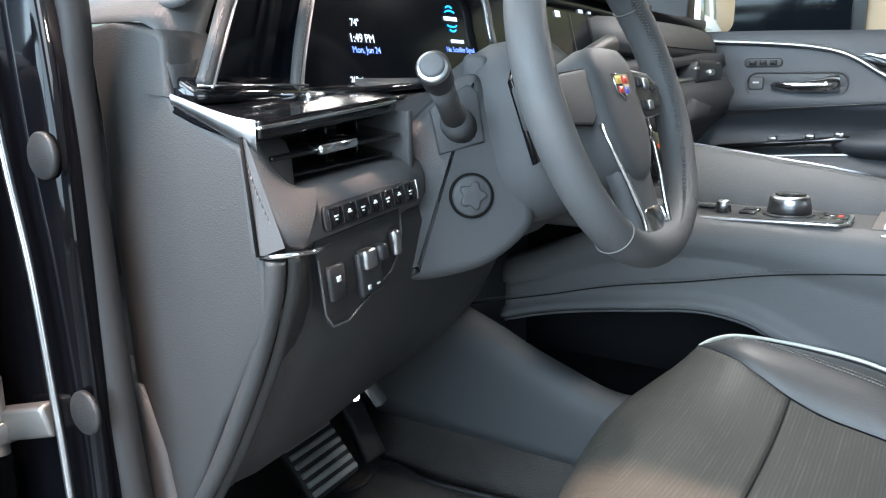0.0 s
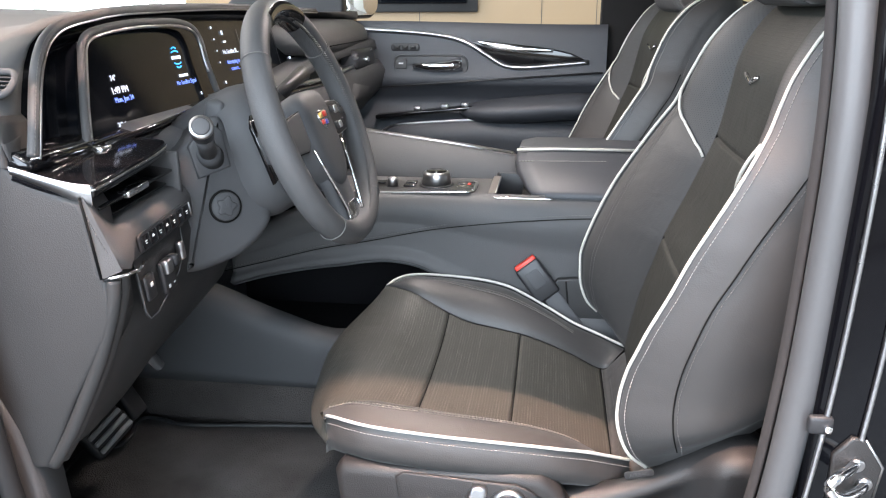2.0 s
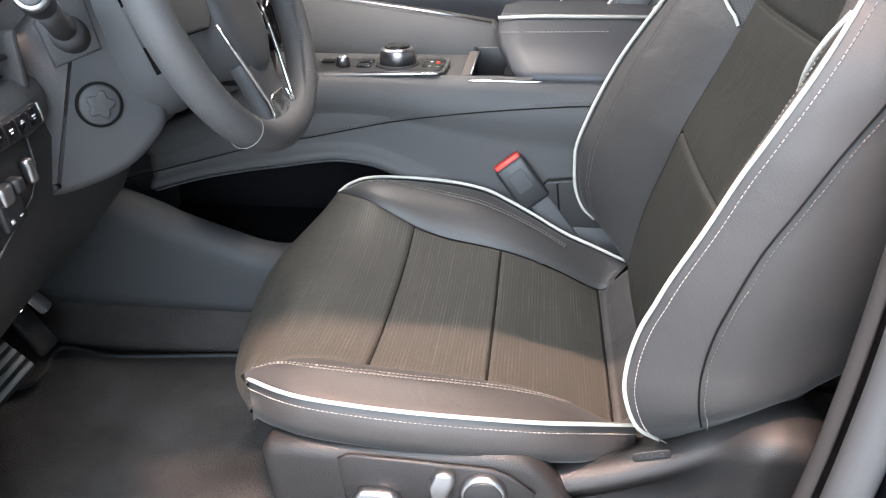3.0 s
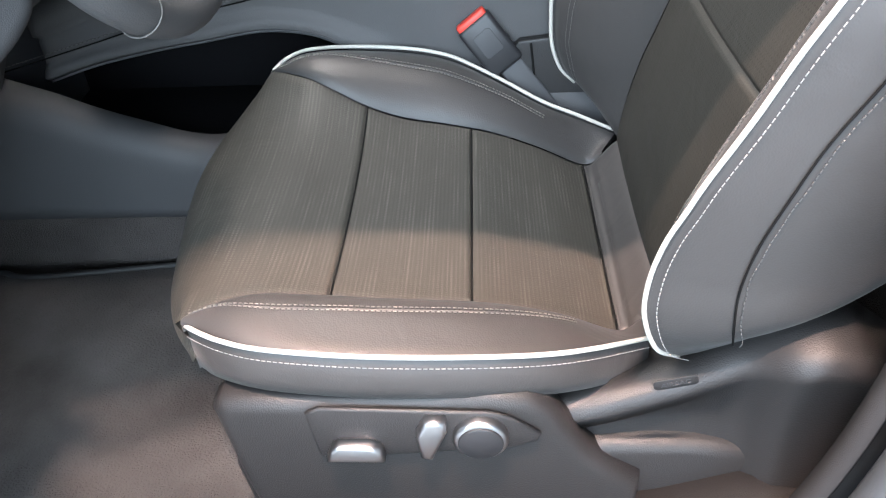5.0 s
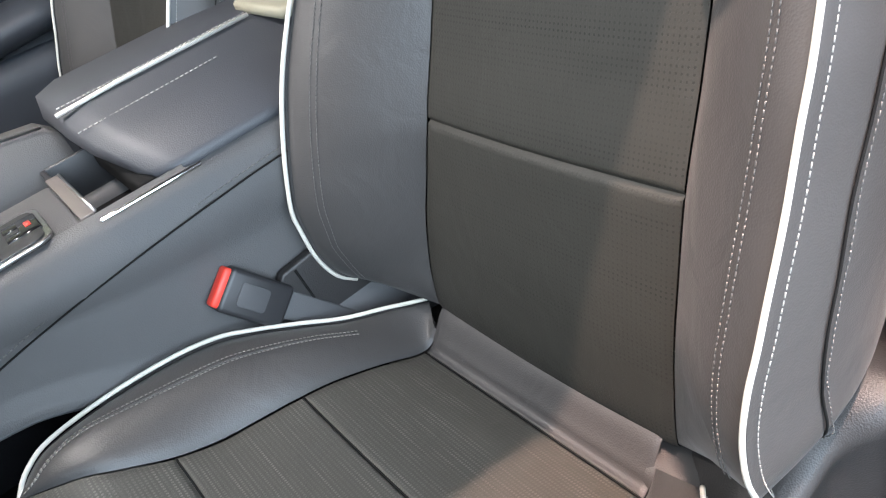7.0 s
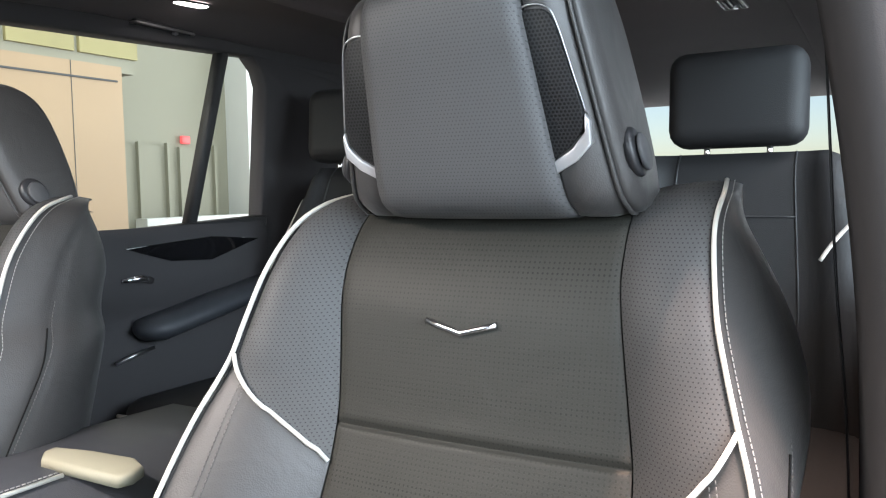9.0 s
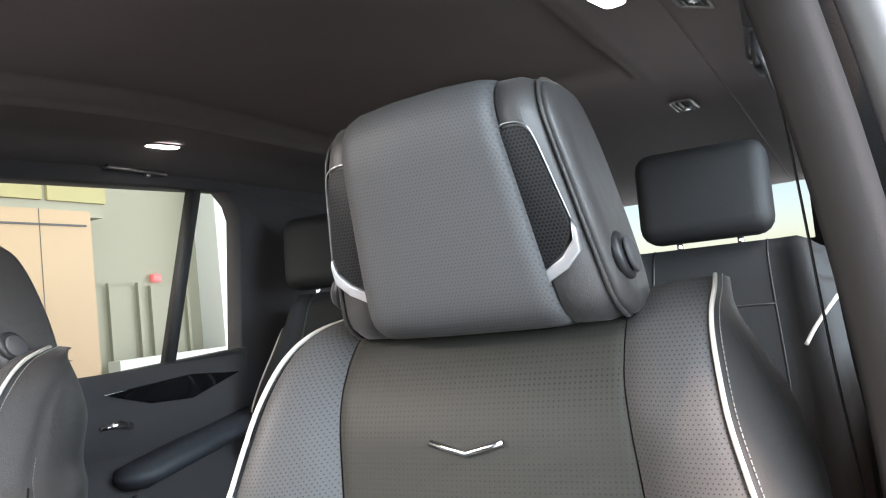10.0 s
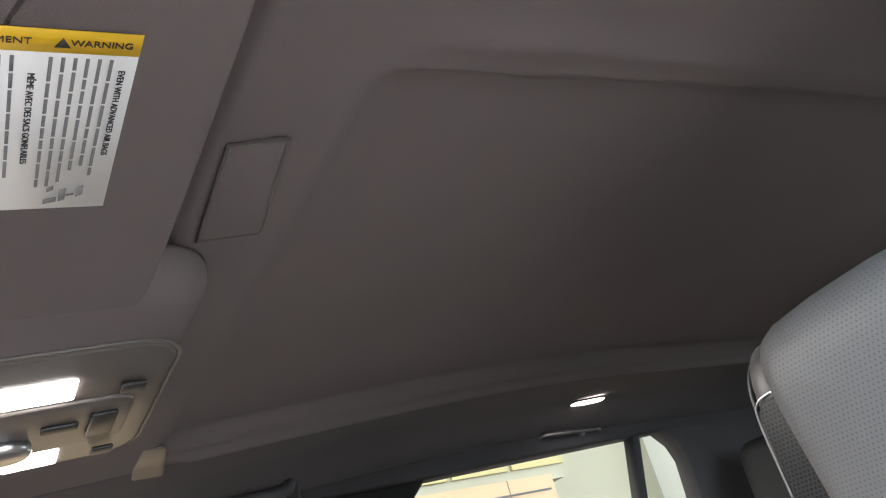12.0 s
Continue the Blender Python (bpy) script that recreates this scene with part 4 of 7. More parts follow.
# cup tray behind the plate
tr = thing("phone_tray", "open tray with silver rim in front of the armrest", "tray")
for wx, wy, sx, sy in ((-0.2165, 0.40, 0.006, 0.205), (-0.1135, 0.40, 0.006, 0.205), (-0.165, 0.2995, 0.100, 0.006), (-0.165, 0.501, 0.100, 0.006)):
    part("tray_wall", rbox(sx, sy, 0.07, 0.002, pose(wx, wy, 1.103)), HARD, tr)
part("tray_floor", rbox(0.105, 0.205, 0.006, 0.002, pose(-0.165, 0.40, 1.072)), POCKET, tr)
part("cup_insert", disc(0.036, 0.030, pose(-0.170, 0.350, 1.088), 32, 0.004), HARD, tr, "dark cup holder insert")
part("tray_lip", slab([(-0.222, 0.30), (-0.208, 0.30), (-0.208, 0.455), (-0.222, 0.455)], 0.004, pose(0, 0, 1.1365), 0.001), PLATE, tr)
part("tray_edge", tube([(-0.207, 0.302, 1.1405), (-0.207, 0.38, 1.1405), (-0.207, 0.45, 1.1405)], 0.0018, 6), SATIN, tr, "silver rim")
part("tray_strip", rbox(0.11, 0.006, 0.005, 0.002, pose(-0.155, 0.2825, 1.1355)), CHROME, tr, "chrome strip")
# armrest
ar = thing("armrest", "padded dark leather centre armrest with white piping", "armrest")
rings = []
for x, f, up in ((-0.178, 0.72, -0.012), (-0.17, 0.93, -0.003), (-0.14, 1, 0), (0.05, 1, 0.0), (0.22, 1, -0.004), (0.35, 1, -0.008)):
    c = Vector((x, 0.45, 1.165 + up))
    sec = [(0.298, 1.128), (0.291, 1.136), (0.30, 1.147), (0.38, 1.172), (0.43, 1.189), (0.455, 1.195), (0.48, 1.199), (0.60, 1.199), (0.615, 1.19), (0.615, 1.14), (0.58, 1.128)]
    rings.append([Vector((x + 0.035 * (1 - SMOOTHSTEP(1.125, 1.19, z)) * (x < -0.1), 0.45 + (y - 0.45) * f, c.z + (z - 1.165) * f)) for y, z in sec])
# door leather instead of seat leather: the lid's dimness is put into colour
part("armrest_lid", loft(rings), DOORSKIN, ar)
# near-black block stands in for the shade beneath the lid's overhang
part("armrest_base", rbox(0.5, 0.27, 0.03, 0.006, pose(0.09, 0.445, 1.122)), SEAM, ar, "black block painted as the shade in the gap under the lid")
part("armrest_piping", tube([(-0.176, 0.452, 1.196), (-0.1, 0.452, 1.199), (0.07, 0.452, 1.199)], 0.0026, 8), PIPING, ar, "white leather piping")
part("stitching", dashes([(-0.17, 0.462, 1.2), (0.07, 0.462, 1.2)], 0.006, 0.0042, 0.0007), THREAD, ar)
part("stitching", dashes([(-0.17, 0.41, 1.181), (0.0, 0.41, 1.184)], 0.006, 0.0042, 0.0007), THREAD, ar)
part("armrest_latch", slab([(0.076, 0.500), (0.092, 0.520), (0.110, 0.524), (0.122, 0.470), (0.128, 0.405), (0.115, 0.376), (0.092, 0.366), (0.077, 0.372)], 0.013, pose(0, 0, 1.196), 0.005, 3), CREAM, ar, "pale release latch")

# ---- headliner ----
def roof_z(x, y):
    z = 1.918 - 0.125 * SMOOTHSTEP(0.75, -0.9, x) - 0.03 * SMOOTHSTEP(1.5, 3.3, x)
    d = abs(y - YC)
    z -= 0.05 * SMOOTHSTEP(0.55, 0.74, d)
    inx = SMOOTHSTEP(-0.15, -0.115, x) * SMOOTHSTEP(1.16, 1.10, x)
    iny = SMOOTHSTEP(0.385, 0.355, d)
    ridge = math.exp(-(((d - 0.41) / 0.014) ** 2)) * SMOOTHSTEP(-0.14, -0.08, x) * SMOOTHSTEP(1.25, 1.1, x)
    slot = math.exp(-(((x + 0.236) / 0.007) ** 2)) * SMOOTHSTEP(0.27, 0.25, abs(y - 0.01))
    return z + 0.024 * inx * iny - 0.012 * ridge * (1 if y > YC else 0.4) + 0.014 * slot


xs = [-0.62 + 0.018 * i for i in range(15)] + [-0.354 + 0.006 * i for i in range(45)] + [-0.084 + 0.018 * i for i in range(196)]
LINING = [YC - 0.52 + 0.004 * j for j in range(55)] + [YC - 0.30 + 0.015 * j for j in range(40)] + [YC + 0.30 + 0.003 * j for j in range(48)]
sheet("ceiling_headliner", [[(x, y, roof_z(x, y)) for y in LINING] for x in xs], CLOTH, 0.02, "dark fabric headliner with a recessed middle panel", "headliner")
# far strip in the shade-darkened cloth, near strip in the plain one
for y0, y1, lining in ((YC + 0.441, YC + 0.79, FAR_SHADECLOTH), (YC - 0.715, YC - 0.52, CLOTH)):
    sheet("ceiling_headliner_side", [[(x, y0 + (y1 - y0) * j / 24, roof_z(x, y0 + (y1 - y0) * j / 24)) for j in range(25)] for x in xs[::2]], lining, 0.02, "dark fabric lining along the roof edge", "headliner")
wall_box("roof", (-0.75, -0.295, 1.985), (3.45, 1.17, 2.02), PAINT, "gloss black car roof", "car roof")


# ---- dashboard ----
dash = thing("dashboard", "dark leather dashboard with gloss black and silver trim", "dashboard")
cap = [(-0.776, 1.373), (-0.74, 1.377), (-0.684, 1.368), (-0.677, 1.36), (-0.677, 1.318), (-0.668, 1.306), (-0.60, 1.281), (-0.594, 1.27), (-0.588, 1.204), (-0.580, 1.197), (-0.580, 1.15), (-0.590, 1.125), (-0.603, 1.104), (-0.642, 1.041), (-0.668, 0.990), (-0.688, 0.952), (-0.74, 0.95), (-0.755, 1.08), (-0.763, 1.178), (-0.768, 1.30)]
part("end_cap", slab(cap, 0.05, frame_m((0, -0.345, 0), (1, 0, 0), (0, 0, 1)), 0.006, 3), ENDSKIN, dash, "smooth dark end panel of the dashboard")
lowcap = [(-0.74, 1.06), (-0.715, 1.0), (-0.70, 0.93), (-0.69, 0.80), (-0.70, 0.70), (-0.85, 0.70), (-0.85, 1.06)]
part("kick_panel", slab(lowcap, 0.05, frame_m((0, -0.352, 0), (1, 0, 0), (0, 0, 1)), 0.008, 3), SOFT, dash)
# double welt beside the knee panel
st = spline([(-0.581, 0, 1.193), (-0.585, 0, 1.165), (-0.605, 0, 1.108), (-0.633, 0, 1.050), (-0.660, 0, 1.000), (-0.690, 0, 0.954)], 8)
for wy, wr in ((-0.386, 0.0085), (-0.369, 0.0085)):
    part("edge_welt", tube([(p.x + 0.004, wy, p.z) for p in st], wr, 12), ENDSKIN, dash, "padded welt along the dash end")
part("welt_gap", tube([(p.x + 0.007, -0.3775, p.z) for p in st], 0.0022, 6), SEAM, dash)
# knee panel, drawn towards the front as it goes inboard
kr = []
for x, z in ((-0.598, 1.215), (-0.592, 1.19), (-0.596, 1.15), (-0.606, 1.105), (-0.632, 1.055), (-0.660, 1.005), (-0.688, 0.955), (-0.715, 0.945)):
    kr.append([(x + 0.010 * SMOOTHSTEP(-0.365, -0.32, y) - 0.10 * SMOOTHSTEP(0.0, 0.22, y) - 0.012 * SMOOTHSTEP(-0.25, -0.1, y), y, z + 0.10 * max(0, y + 0.36) * SMOOTHSTEP(1.06, 0.95, z)) for y in [(-0.362 + 0.44 * k / 24) for k in range(25)]])
sheet("knee_panel", [list(r) for r in kr], ENDSKIN, 0.01, "dark padded knee panel", "", dash)
sheet("lower_closing", [[(x, y, z + 0.10 * (y + 0.36)) for y in (-0.36, -0.1, 0.08)] for x, z in ((-0.712, 0.946), (-0.85, 0.97), (-1.15, 1.02))], HARD, 0.01, "", "", dash)
# leather lip with its row of buttons
lip = []
for y in [(-0.372 + 0.245 * k / 28) for k in range(29)]:
    e = 0.006 * SMOOTHSTEP(-0.21, -0.18, y) + 0.045 * SMOOTHSTEP(-0.19, -0.125, y) ** 2
    lip.append([(x - e, y, z + 0.012 * SMOOTHSTEP(-0.37, -0.17, y)) for x, z in ((-0.66, 1.238), (-0.612, 1.243), (-0.592, 1.243), (-0.582, 1.236), (-0.576, 1.225), (-0.575, 1.207), (-0.580, 1.196), (-0.59, 1.190), (-0.64, 1.19))])
part("button_lip", grid(lip), LEATHER_DASH, dash, "leather-wrapped lip above the knee panel")
# the lip turns up at its outer end, beside a leather wedge
lo_ = even(spline([(-0.596, -0.393, 1.287), (-0.583, -0.3925, 1.25), (-0.571, -0.389, 1.222), (-0.566, -0.380, 1.206), (-0.567, -0.364, 1.199)], 8), 24)
li_ = even(spline([(-0.606, -0.374, 1.288), (-0.598, -0.366, 1.266), (-0.590, -0.357, 1.251), (-0.584, -0.347, 1.245), (-0.580, -0.332, 1.243)], 8), 24)
part("lip_upright", grid([[a + Vector((-0.016, 0.004, -0.002)), a, a.lerp(b, 0.2) + Vector((0.004, -0.001, 0.001)), a.lerp(b, 0.5) + Vector((0.005, 0, 0.002)), a.lerp(b, 0.8) + Vector((0.003, 0, 0.002)), b, b + Vector((-0.025, 0.006, 0))] for a, b in zip(lo_, li_)]), LEATHER_DASH, dash, "leather-wrapped upright end of the lip")
part("wedge", grid([[Vector((-0.596, -0.3935, 1.287)).lerp(Vector((-0.583, -0.3955, 1.197)), k / 10), Vector((-0.594, -0.3930, 1.287)).lerp(Vector((-0.563, -0.3885, 1.205)), k / 10)] for k in range(11)]), LEATHER_DASH, dash)
part("wedge_gap", tube([(-0.597, -0.3950, 1.287), (-0.590, -0.3962, 1.245), (-0.584, -0.3966, 1.197)], 0.0016, 6), SEAM, dash)
part("wedge_stitching", dashes([a + Vector((-0.003, -0.0012, -0.001)) for a in lo_[2:16]], 0.005, 0.0036, 0.0006), DARKTHREAD, dash)
part("lip_trim", tube([(-0.583, -0.395, 1.196), (-0.562, -0.384, 1.199), (-0.560, -0.360, 1.197), (-0.566, -0.335, 1.199)], 0.0022, 8), CHROME, dash, "chrome trim bead")
bmx = frame_m((-0.5735, -0.268, 1.2215), (0, 1, 0.075), (-0.12, 0, 1))
strip = part("button_strip", slab(rrect(0.132, 0.022, 0.005), 0.003, bmx, 0.001), HARD, dash, "strip of seven buttons")
part("strip_edge", tube([bmx @ Vector((0.0655, -0.009, 0.003)), bmx @ Vector((0.0665, 0.0, 0.003)), bmx @ Vector((0.0655, 0.009, 0.003))], 0.0012, 6), SATIN, strip)
for i in range(7):
    b = part("button", rbox(0.0168, 0.0165, 0.002, 0.0008, bmx @ Matrix.Translation((-0.0534 + 0.0178 * i, 0, 0.0034))), BLACK, strip)
    part("button_icon", rbox(0.0052, 0.0014, 0.0005, 0.0, bmx @ Matrix.Translation((-0.0534 + 0.0178 * i, 0.001, 0.0047))), ICON, b)
    part("button_icon", rbox(0.0030, 0.0012, 0.0005, 0.0, bmx @ Matrix.Translation((-0.0534 + 0.0178 * i, -0.0018 + 0.0045 * (i % 2), 0.0047))), ICON, b)
# shelf under the screens: gloss black top, silver edge
shelf_front = spline([(-0.672, -0.394, 1.316), (-0.62, -0.394, 1.303), (-0.592, -0.388, 1.297), (-0.585, -0.375, 1.298), (-0.586, -0.30, 1.304), (-0.588, -0.24, 1.309), (-0.60, -0.195, 1.312), (-0.64, -0.18, 1.314)], 8)
back = even([(-0.70, -0.40, 1.318), (-0.70, -0.17, 1.322)], len(shelf_front))
part("shelf_top", grid([[a.lerp(b, k / 5) for k in range(6)] for a, b in zip(shelf_front, back)]), BLACK, dash, "gloss black shelf under the screens")
part("shelf_edge", grid([[p + Vector(d) for d in ((0, 0, 0.002), (0.002, -0.001, 0.0), (0.002, -0.001, -0.010), (-0.004, 0.0, -0.014), (-0.03, 0.01, -0.016))] for p in shelf_front]), BLACK, dash, "gloss black edge of the shelf")
part("shelf_bead", tube([p + Vector((0.0022, -0.0015, -0.003)) for p in shelf_front[18:]], 0.0017, 8), CHROME, dash, "chrome bead")
part("chrome_side", grid([[p + Vector(d) for d in ((0, -0.002, 0.003), (0.002, -0.004, -0.001), (0.001, -0.003, -0.004 - 0.014 * min(1, i / 18)), (-0.002, 0.0, -0.006 - 0.015 * min(1, i / 18)))] for i, p in enumerate(shelf_front[:20])]), SATIN, dash, "satin silver blade on the dash end")
# air vent between shelf and lip
part("vent_cavity", rbox(0.02, 0.21, 0.06, 0.002, pose(-0.665, -0.275, 1.268)), HARD, dash)
part("vent_side", rbox(0.08, 0.008, 0.055, 0.002, pose(-0.625, -0.190, 1.272)), LEATHER_DASH, dash)
vent = part("vent_vane", rbox(0.05, 0.17, 0.004, 0.0015, pose(-0.615, -0.285, 1.276, 3, 8, 0)), BLACK, dash, "gloss black air vent vane")
part("vent_tab", rbox(0.016, 0.05, 0.009, 0.003, pose(-0.592, -0.295, 1.274, 4, 0, 0)), CHROME, vent, "chrome vent tab")
part("vent_vane", rbox(0.05, 0.17, 0.003, 0.001, pose(-0.625, -0.285, 1.258, 3, 8, 0)), BLACK, dash)
for vy in (-0.33, -0.26, -0.215):
    part("vent_blade", rbox(0.03, 0.003, 0.045, 0.001, pose(-0.645, vy, 1.268)), BLACK, dash)
# switch panel under the lip
pn = frame_m((-0.578, -0.281, 1.164), (0, 1, 0.10), (-0.05, 0, 1)) @ Matrix.Diagonal((0.88, 0.82, 1, 1))
pan = part("switch_panel", slab([(-0.062, -0.028), (-0.060, -0.037), (-0.054, -0.044), (-0.045, -0.047), (-0.032, -0.046), (0.045, -0.016), (0.056, -0.008), (0.064, 0.002), (0.068, 0.012), (0.071, 0.05), (-0.062, 0.050)], 0.003, pn, 0.0015), GREYPLASTIC, dash, "dark switch panel")
part("panel_edge", tube([pn @ Vector(v) for v in ((-0.062, 0.03, 0.003), (-0.062, -0.028, 0.003), (-0.054, -0.044, 0.003), (-0.032, -0.046, 0.003), (0.045, -0.016, 0.003), (0.064, 0.002, 0.003), (0.069, 0.012, 0.003), (0.072, 0.045, 0.003))], 0.0012, 6), SOFT, pan)
part("light_switch", rbox(0.024, 0.038, 0.006, 0.003, pn @ Matrix.Translation((-0.045, 0.002, 0.006))), HARD, pan)
part("switch_icon", rbox(0.006, 0.006, 0.0008, 0.0, pn @ Matrix.Translation((-0.045, 0.006, 0.0095))), ICON, pan)
part("brake_switch", rbox(0.036, 0.05, 0.008, 0.003, pn @ Matrix.Translation((0.005, -0.003, 0.006))), HARD, pan)
part("switch_lever", rbox(0.019, 0.022, 0.012, 0.003, pn @ Matrix.Translation((-0.002, 0.014, 0.011))), SATIN, pan, "silver lever")
part("switch_lever", rbox(0.014, 0.018, 0.014, 0.004, pn @ Matrix.Translation((0.017, 0.016, 0.012))), HARD, pan)
part("switch_icon", rbox(0.005, 0.005, 0.0008, 0.0, pn @ Matrix.Translation((-0.003, -0.018, 0.0105))), ICON, pan)
part("switch_icon", rbox(0.005, 0.002, 0.0008, 0.0, pn @ Matrix.Translation((0.012, -0.018, 0.0105))), ICON, pan)
part("hood_release", rbox(0.012, 0.03, 0.01, 0.004, pn @ Matrix.Translation((0.05, 0.016, 0.008)), 3), SATIN, pan, "silver lever")

# dash top pad, screens and their frames
SN = Vector((1, 0, 0.25)).normalized()


def scr(y, z, off=0.0, x0=-0.685):
    """A place on the plane of the displays."""
    return Vector((x0 - 0.25 * (z - 1.39), y, z)) + SN * off


top_rows = []
CREST = ([-0.396, -0.390, -0.37, -0.345, -0.31, -0.26, -0.21, -0.16, -0.08, 0.02, 0.18, 0.38, 0.8, 1.0, 1.22], [1.370, 1.378, 1.396, 1.410, 1.428, 1.452, 1.465, 1.470, 1.476, 1.480, 1.4825, 1.482, 1.470, 1.452, 1.436])
HOOD = ([-0.376, -0.368, -0.353, -0.331, -0.311, -0.288, -0.258, -0.225, -0.179, -0.107, -0.007, 0.145, 0.345, 0.8], [1.323, 1.335, 1.358, 1.392, 1.417, 1.437, 1.451, 1.458, 1.463, 1.469, 1.471, 1.473, 1.472, 1.462])
ys = [(-0.392 + 0.15 * k / 24) for k in range(24)] + [(-0.242 + 1.462 * k / 50) for k in range(51)]
for dx, mix, dz in ((-0.004, 0.0, 0.0), (-0.006, 0.5, 0.0), (-0.012, 0.88, 0.0), (-0.026, 1.0, 0.0), (-0.06, 1.0, -0.012), (-0.25, 1.0, -0.034), (-0.42, 1.0, -0.020), (-0.54, 1.0, -0.006)):
    row = []
    for y in ys:
        hz, cz = float(np.interp(y, *HOOD)), float(np.interp(y, *CREST))
        z = hz + (cz - hz) * mix
        row.append((-0.685 - 0.25 * (z - 1.39) + dx + 0.02 * SMOOTHSTEP(0.7, 1.2, y), y, z + dz * SMOOTHSTEP(-0.38, -0.2, y)))
    top_rows.append(row)
sheet("dash_top", top_rows, LEATHER_DASH, 0.001, "dark leather top of the dashboard", "", dash)
# shoulder with the round demister vent
vm = frame_m((-0.705, -0.356, 1.398), (1, -0.1, 0.0), (0, 0.8, 0.8))
dv = part("demister_vent", tube([vm @ Vector((x, y, 0.004)) for x, y in rrect(0.060, 0.032, 0.012, 4)], 0.004, 8, closed=True), SOFT, dash, "small side air vent")
part("vent_dark", slab(rrect(0.058, 0.030, 0.01), 0.001, vm @ Matrix.Translation((0, 0, 0.001)), 0), SEAM, dv)
for k in range(4):
    part("vent_slat", rbox(0.048, 0.002, 0.003, 0.0005, vm @ Matrix.Translation((0, -0.0085 + 0.0057 * k, 0.0032))), HARD, dv)

# big curved display behind: left wing and middle
hood = spline([scr(y, z, 0.013) for y, z in zip(*HOOD)], 8)
part("display_hood", tube(hood, 0.0062, 10), LEATHER_DASH, dash, "leather-wrapped hood over the displays")
part("hood_trim", tube([p + Vector((0.004, 0.0055, -0.004)) for p in hood], 0.0015, 6), SATIN, dash)
part("hood_stitching", dashes([p + Vector((0.005, -0.0035, 0.002)) for p in hood], 0.005, 0.0034, 0.0005), DARKTHREAD, dash)
part("hood_foot", loft([[Vector((-0.672 + dx * f, y, 1.317 + dz * f)) for dx, dz in ((-0.016, -0.004), (0.020, -0.006), (0.018, 0.004), (0.004, 0.014), (-0.016, 0.016))] for y, f in ((-0.388, 0.75), (-0.384, 1.0), (-0.34, 0.95), (-0.255, 0.9), (-0.25, 0.7))]), BLACK, dash, "gloss black foot of the hood")
part("foot_line", tube([(-0.652, -0.385, 1.3245), (-0.654, -0.34, 1.3245), (-0.655, -0.255, 1.324)], 0.0013, 6), CHROME, dash, "chrome line along the foot")
wing = [(p.y + 0.006, p.z - 0.004) for p in hood[::4]]
disp = thing("curved_display", "wide curved black display across the dashboard, switched on", "display")
own = bmesh.new()
pts = [scr(y, z, 0.004, -0.712) for y, z in wing]
bot = [scr(y, 1.306, 0.004, -0.712) for y, z in wing]
part("display_panel", grid([[a, b] for a, b in zip(pts, bot)], own), SCREEN, disp)
# front cluster, nearer to the driver
co = [(-0.261, 1.314), (-0.245, 1.349), (-0.227, 1.382), (-0.208, 1.415), (-0.199, 1.428), (-0.18, 1.438), (-0.136, 1.444), (-0.074, 1.448), (-0.012, 1.449), (0.066, 1.447), (0.11, 1.438), (0.123, 1.421), (0.121, 1.394), (0.123, 1.362), (0.128, 1.328)]
cl = thing("instrument_display", "driver's instrument display in a silver frame, switched on", "display")
edge = spline([scr(y, z, 0.008) for y, z in co], 6)
bmc = bmesh.new()
vv = [bmc.verts.new(p - SN * 0.016) for p in edge]
vb = [bmc.verts.new(p - SN * 0.05) for p in edge]
bmc.faces.new(vv)
for a, b in zip(range(len(vv)), range(1, len(vv))):
    bmc.faces.new((vv[a], vv[b], vb[b], vb[a]))
part("display_glass", bmc, SCREEN, cl, smooth=False)
part("display_frame", tube(edge[:-8], 0.0024, 8), SATIN, cl, "silver frame")
rim = []
for i, p in enumerate(edge):
    along_edge = edge[min(i + 1, len(edge) - 1)] - edge[max(i - 1, 0)]
    outward = SN.cross(along_edge).normalized()
    outward = -outward if outward.dot(p - scr(-0.03, 1.37)) < 0 else outward
    rim.append(p + outward * 0.0068 - SN * 0.001)
part("display_hood", tube(rim, 0.0052, 10), LEATHER_DASH, cl, "leather-wrapped hood")
part("hood_stitching", dashes([p + SN * 0.0052 for p in rim[2:30]], 0.005, 0.0034, 0.0005), DARKTHREAD, cl)
part("foot_trim", tube([scr(-0.243, 1.312, 0.014), scr(-0.1, 1.317, 0.014), scr(0.05, 1.325, 0.014), scr(0.16, 1.332, 0.014)], 0.004, 8), BLACK, cl)
part("glass_foot", grid([[scr(y, z, o) for z, o in ((1.322 + 0.03 * (y + 0.26), -0.0068), (1.313 + 0.03 * (y + 0.26), 0.010), (1.304, 0.012))] for y in (-0.258, -0.15, -0.05, 0.05, 0.125)]), BLACK, cl)
part("foot_cap", rbox(0.02, 0.024, 0.010, 0.003, pose(-0.650, -0.258, 1.313)), CHROME, cl)
DX, DZ = Vector((0, 1, 0)), Vector((-0.25, 0, 1)).normalized()


def on_screen(y, z, off=-0.0068):
    return frame_m(scr(y, z, off), (0, 1, 0), DZ)


def words(parent, body, size, y, z, material, off=-0.0068):
    text_mesh(body, size, on_screen(y, z, off), material, "display_text", parent)


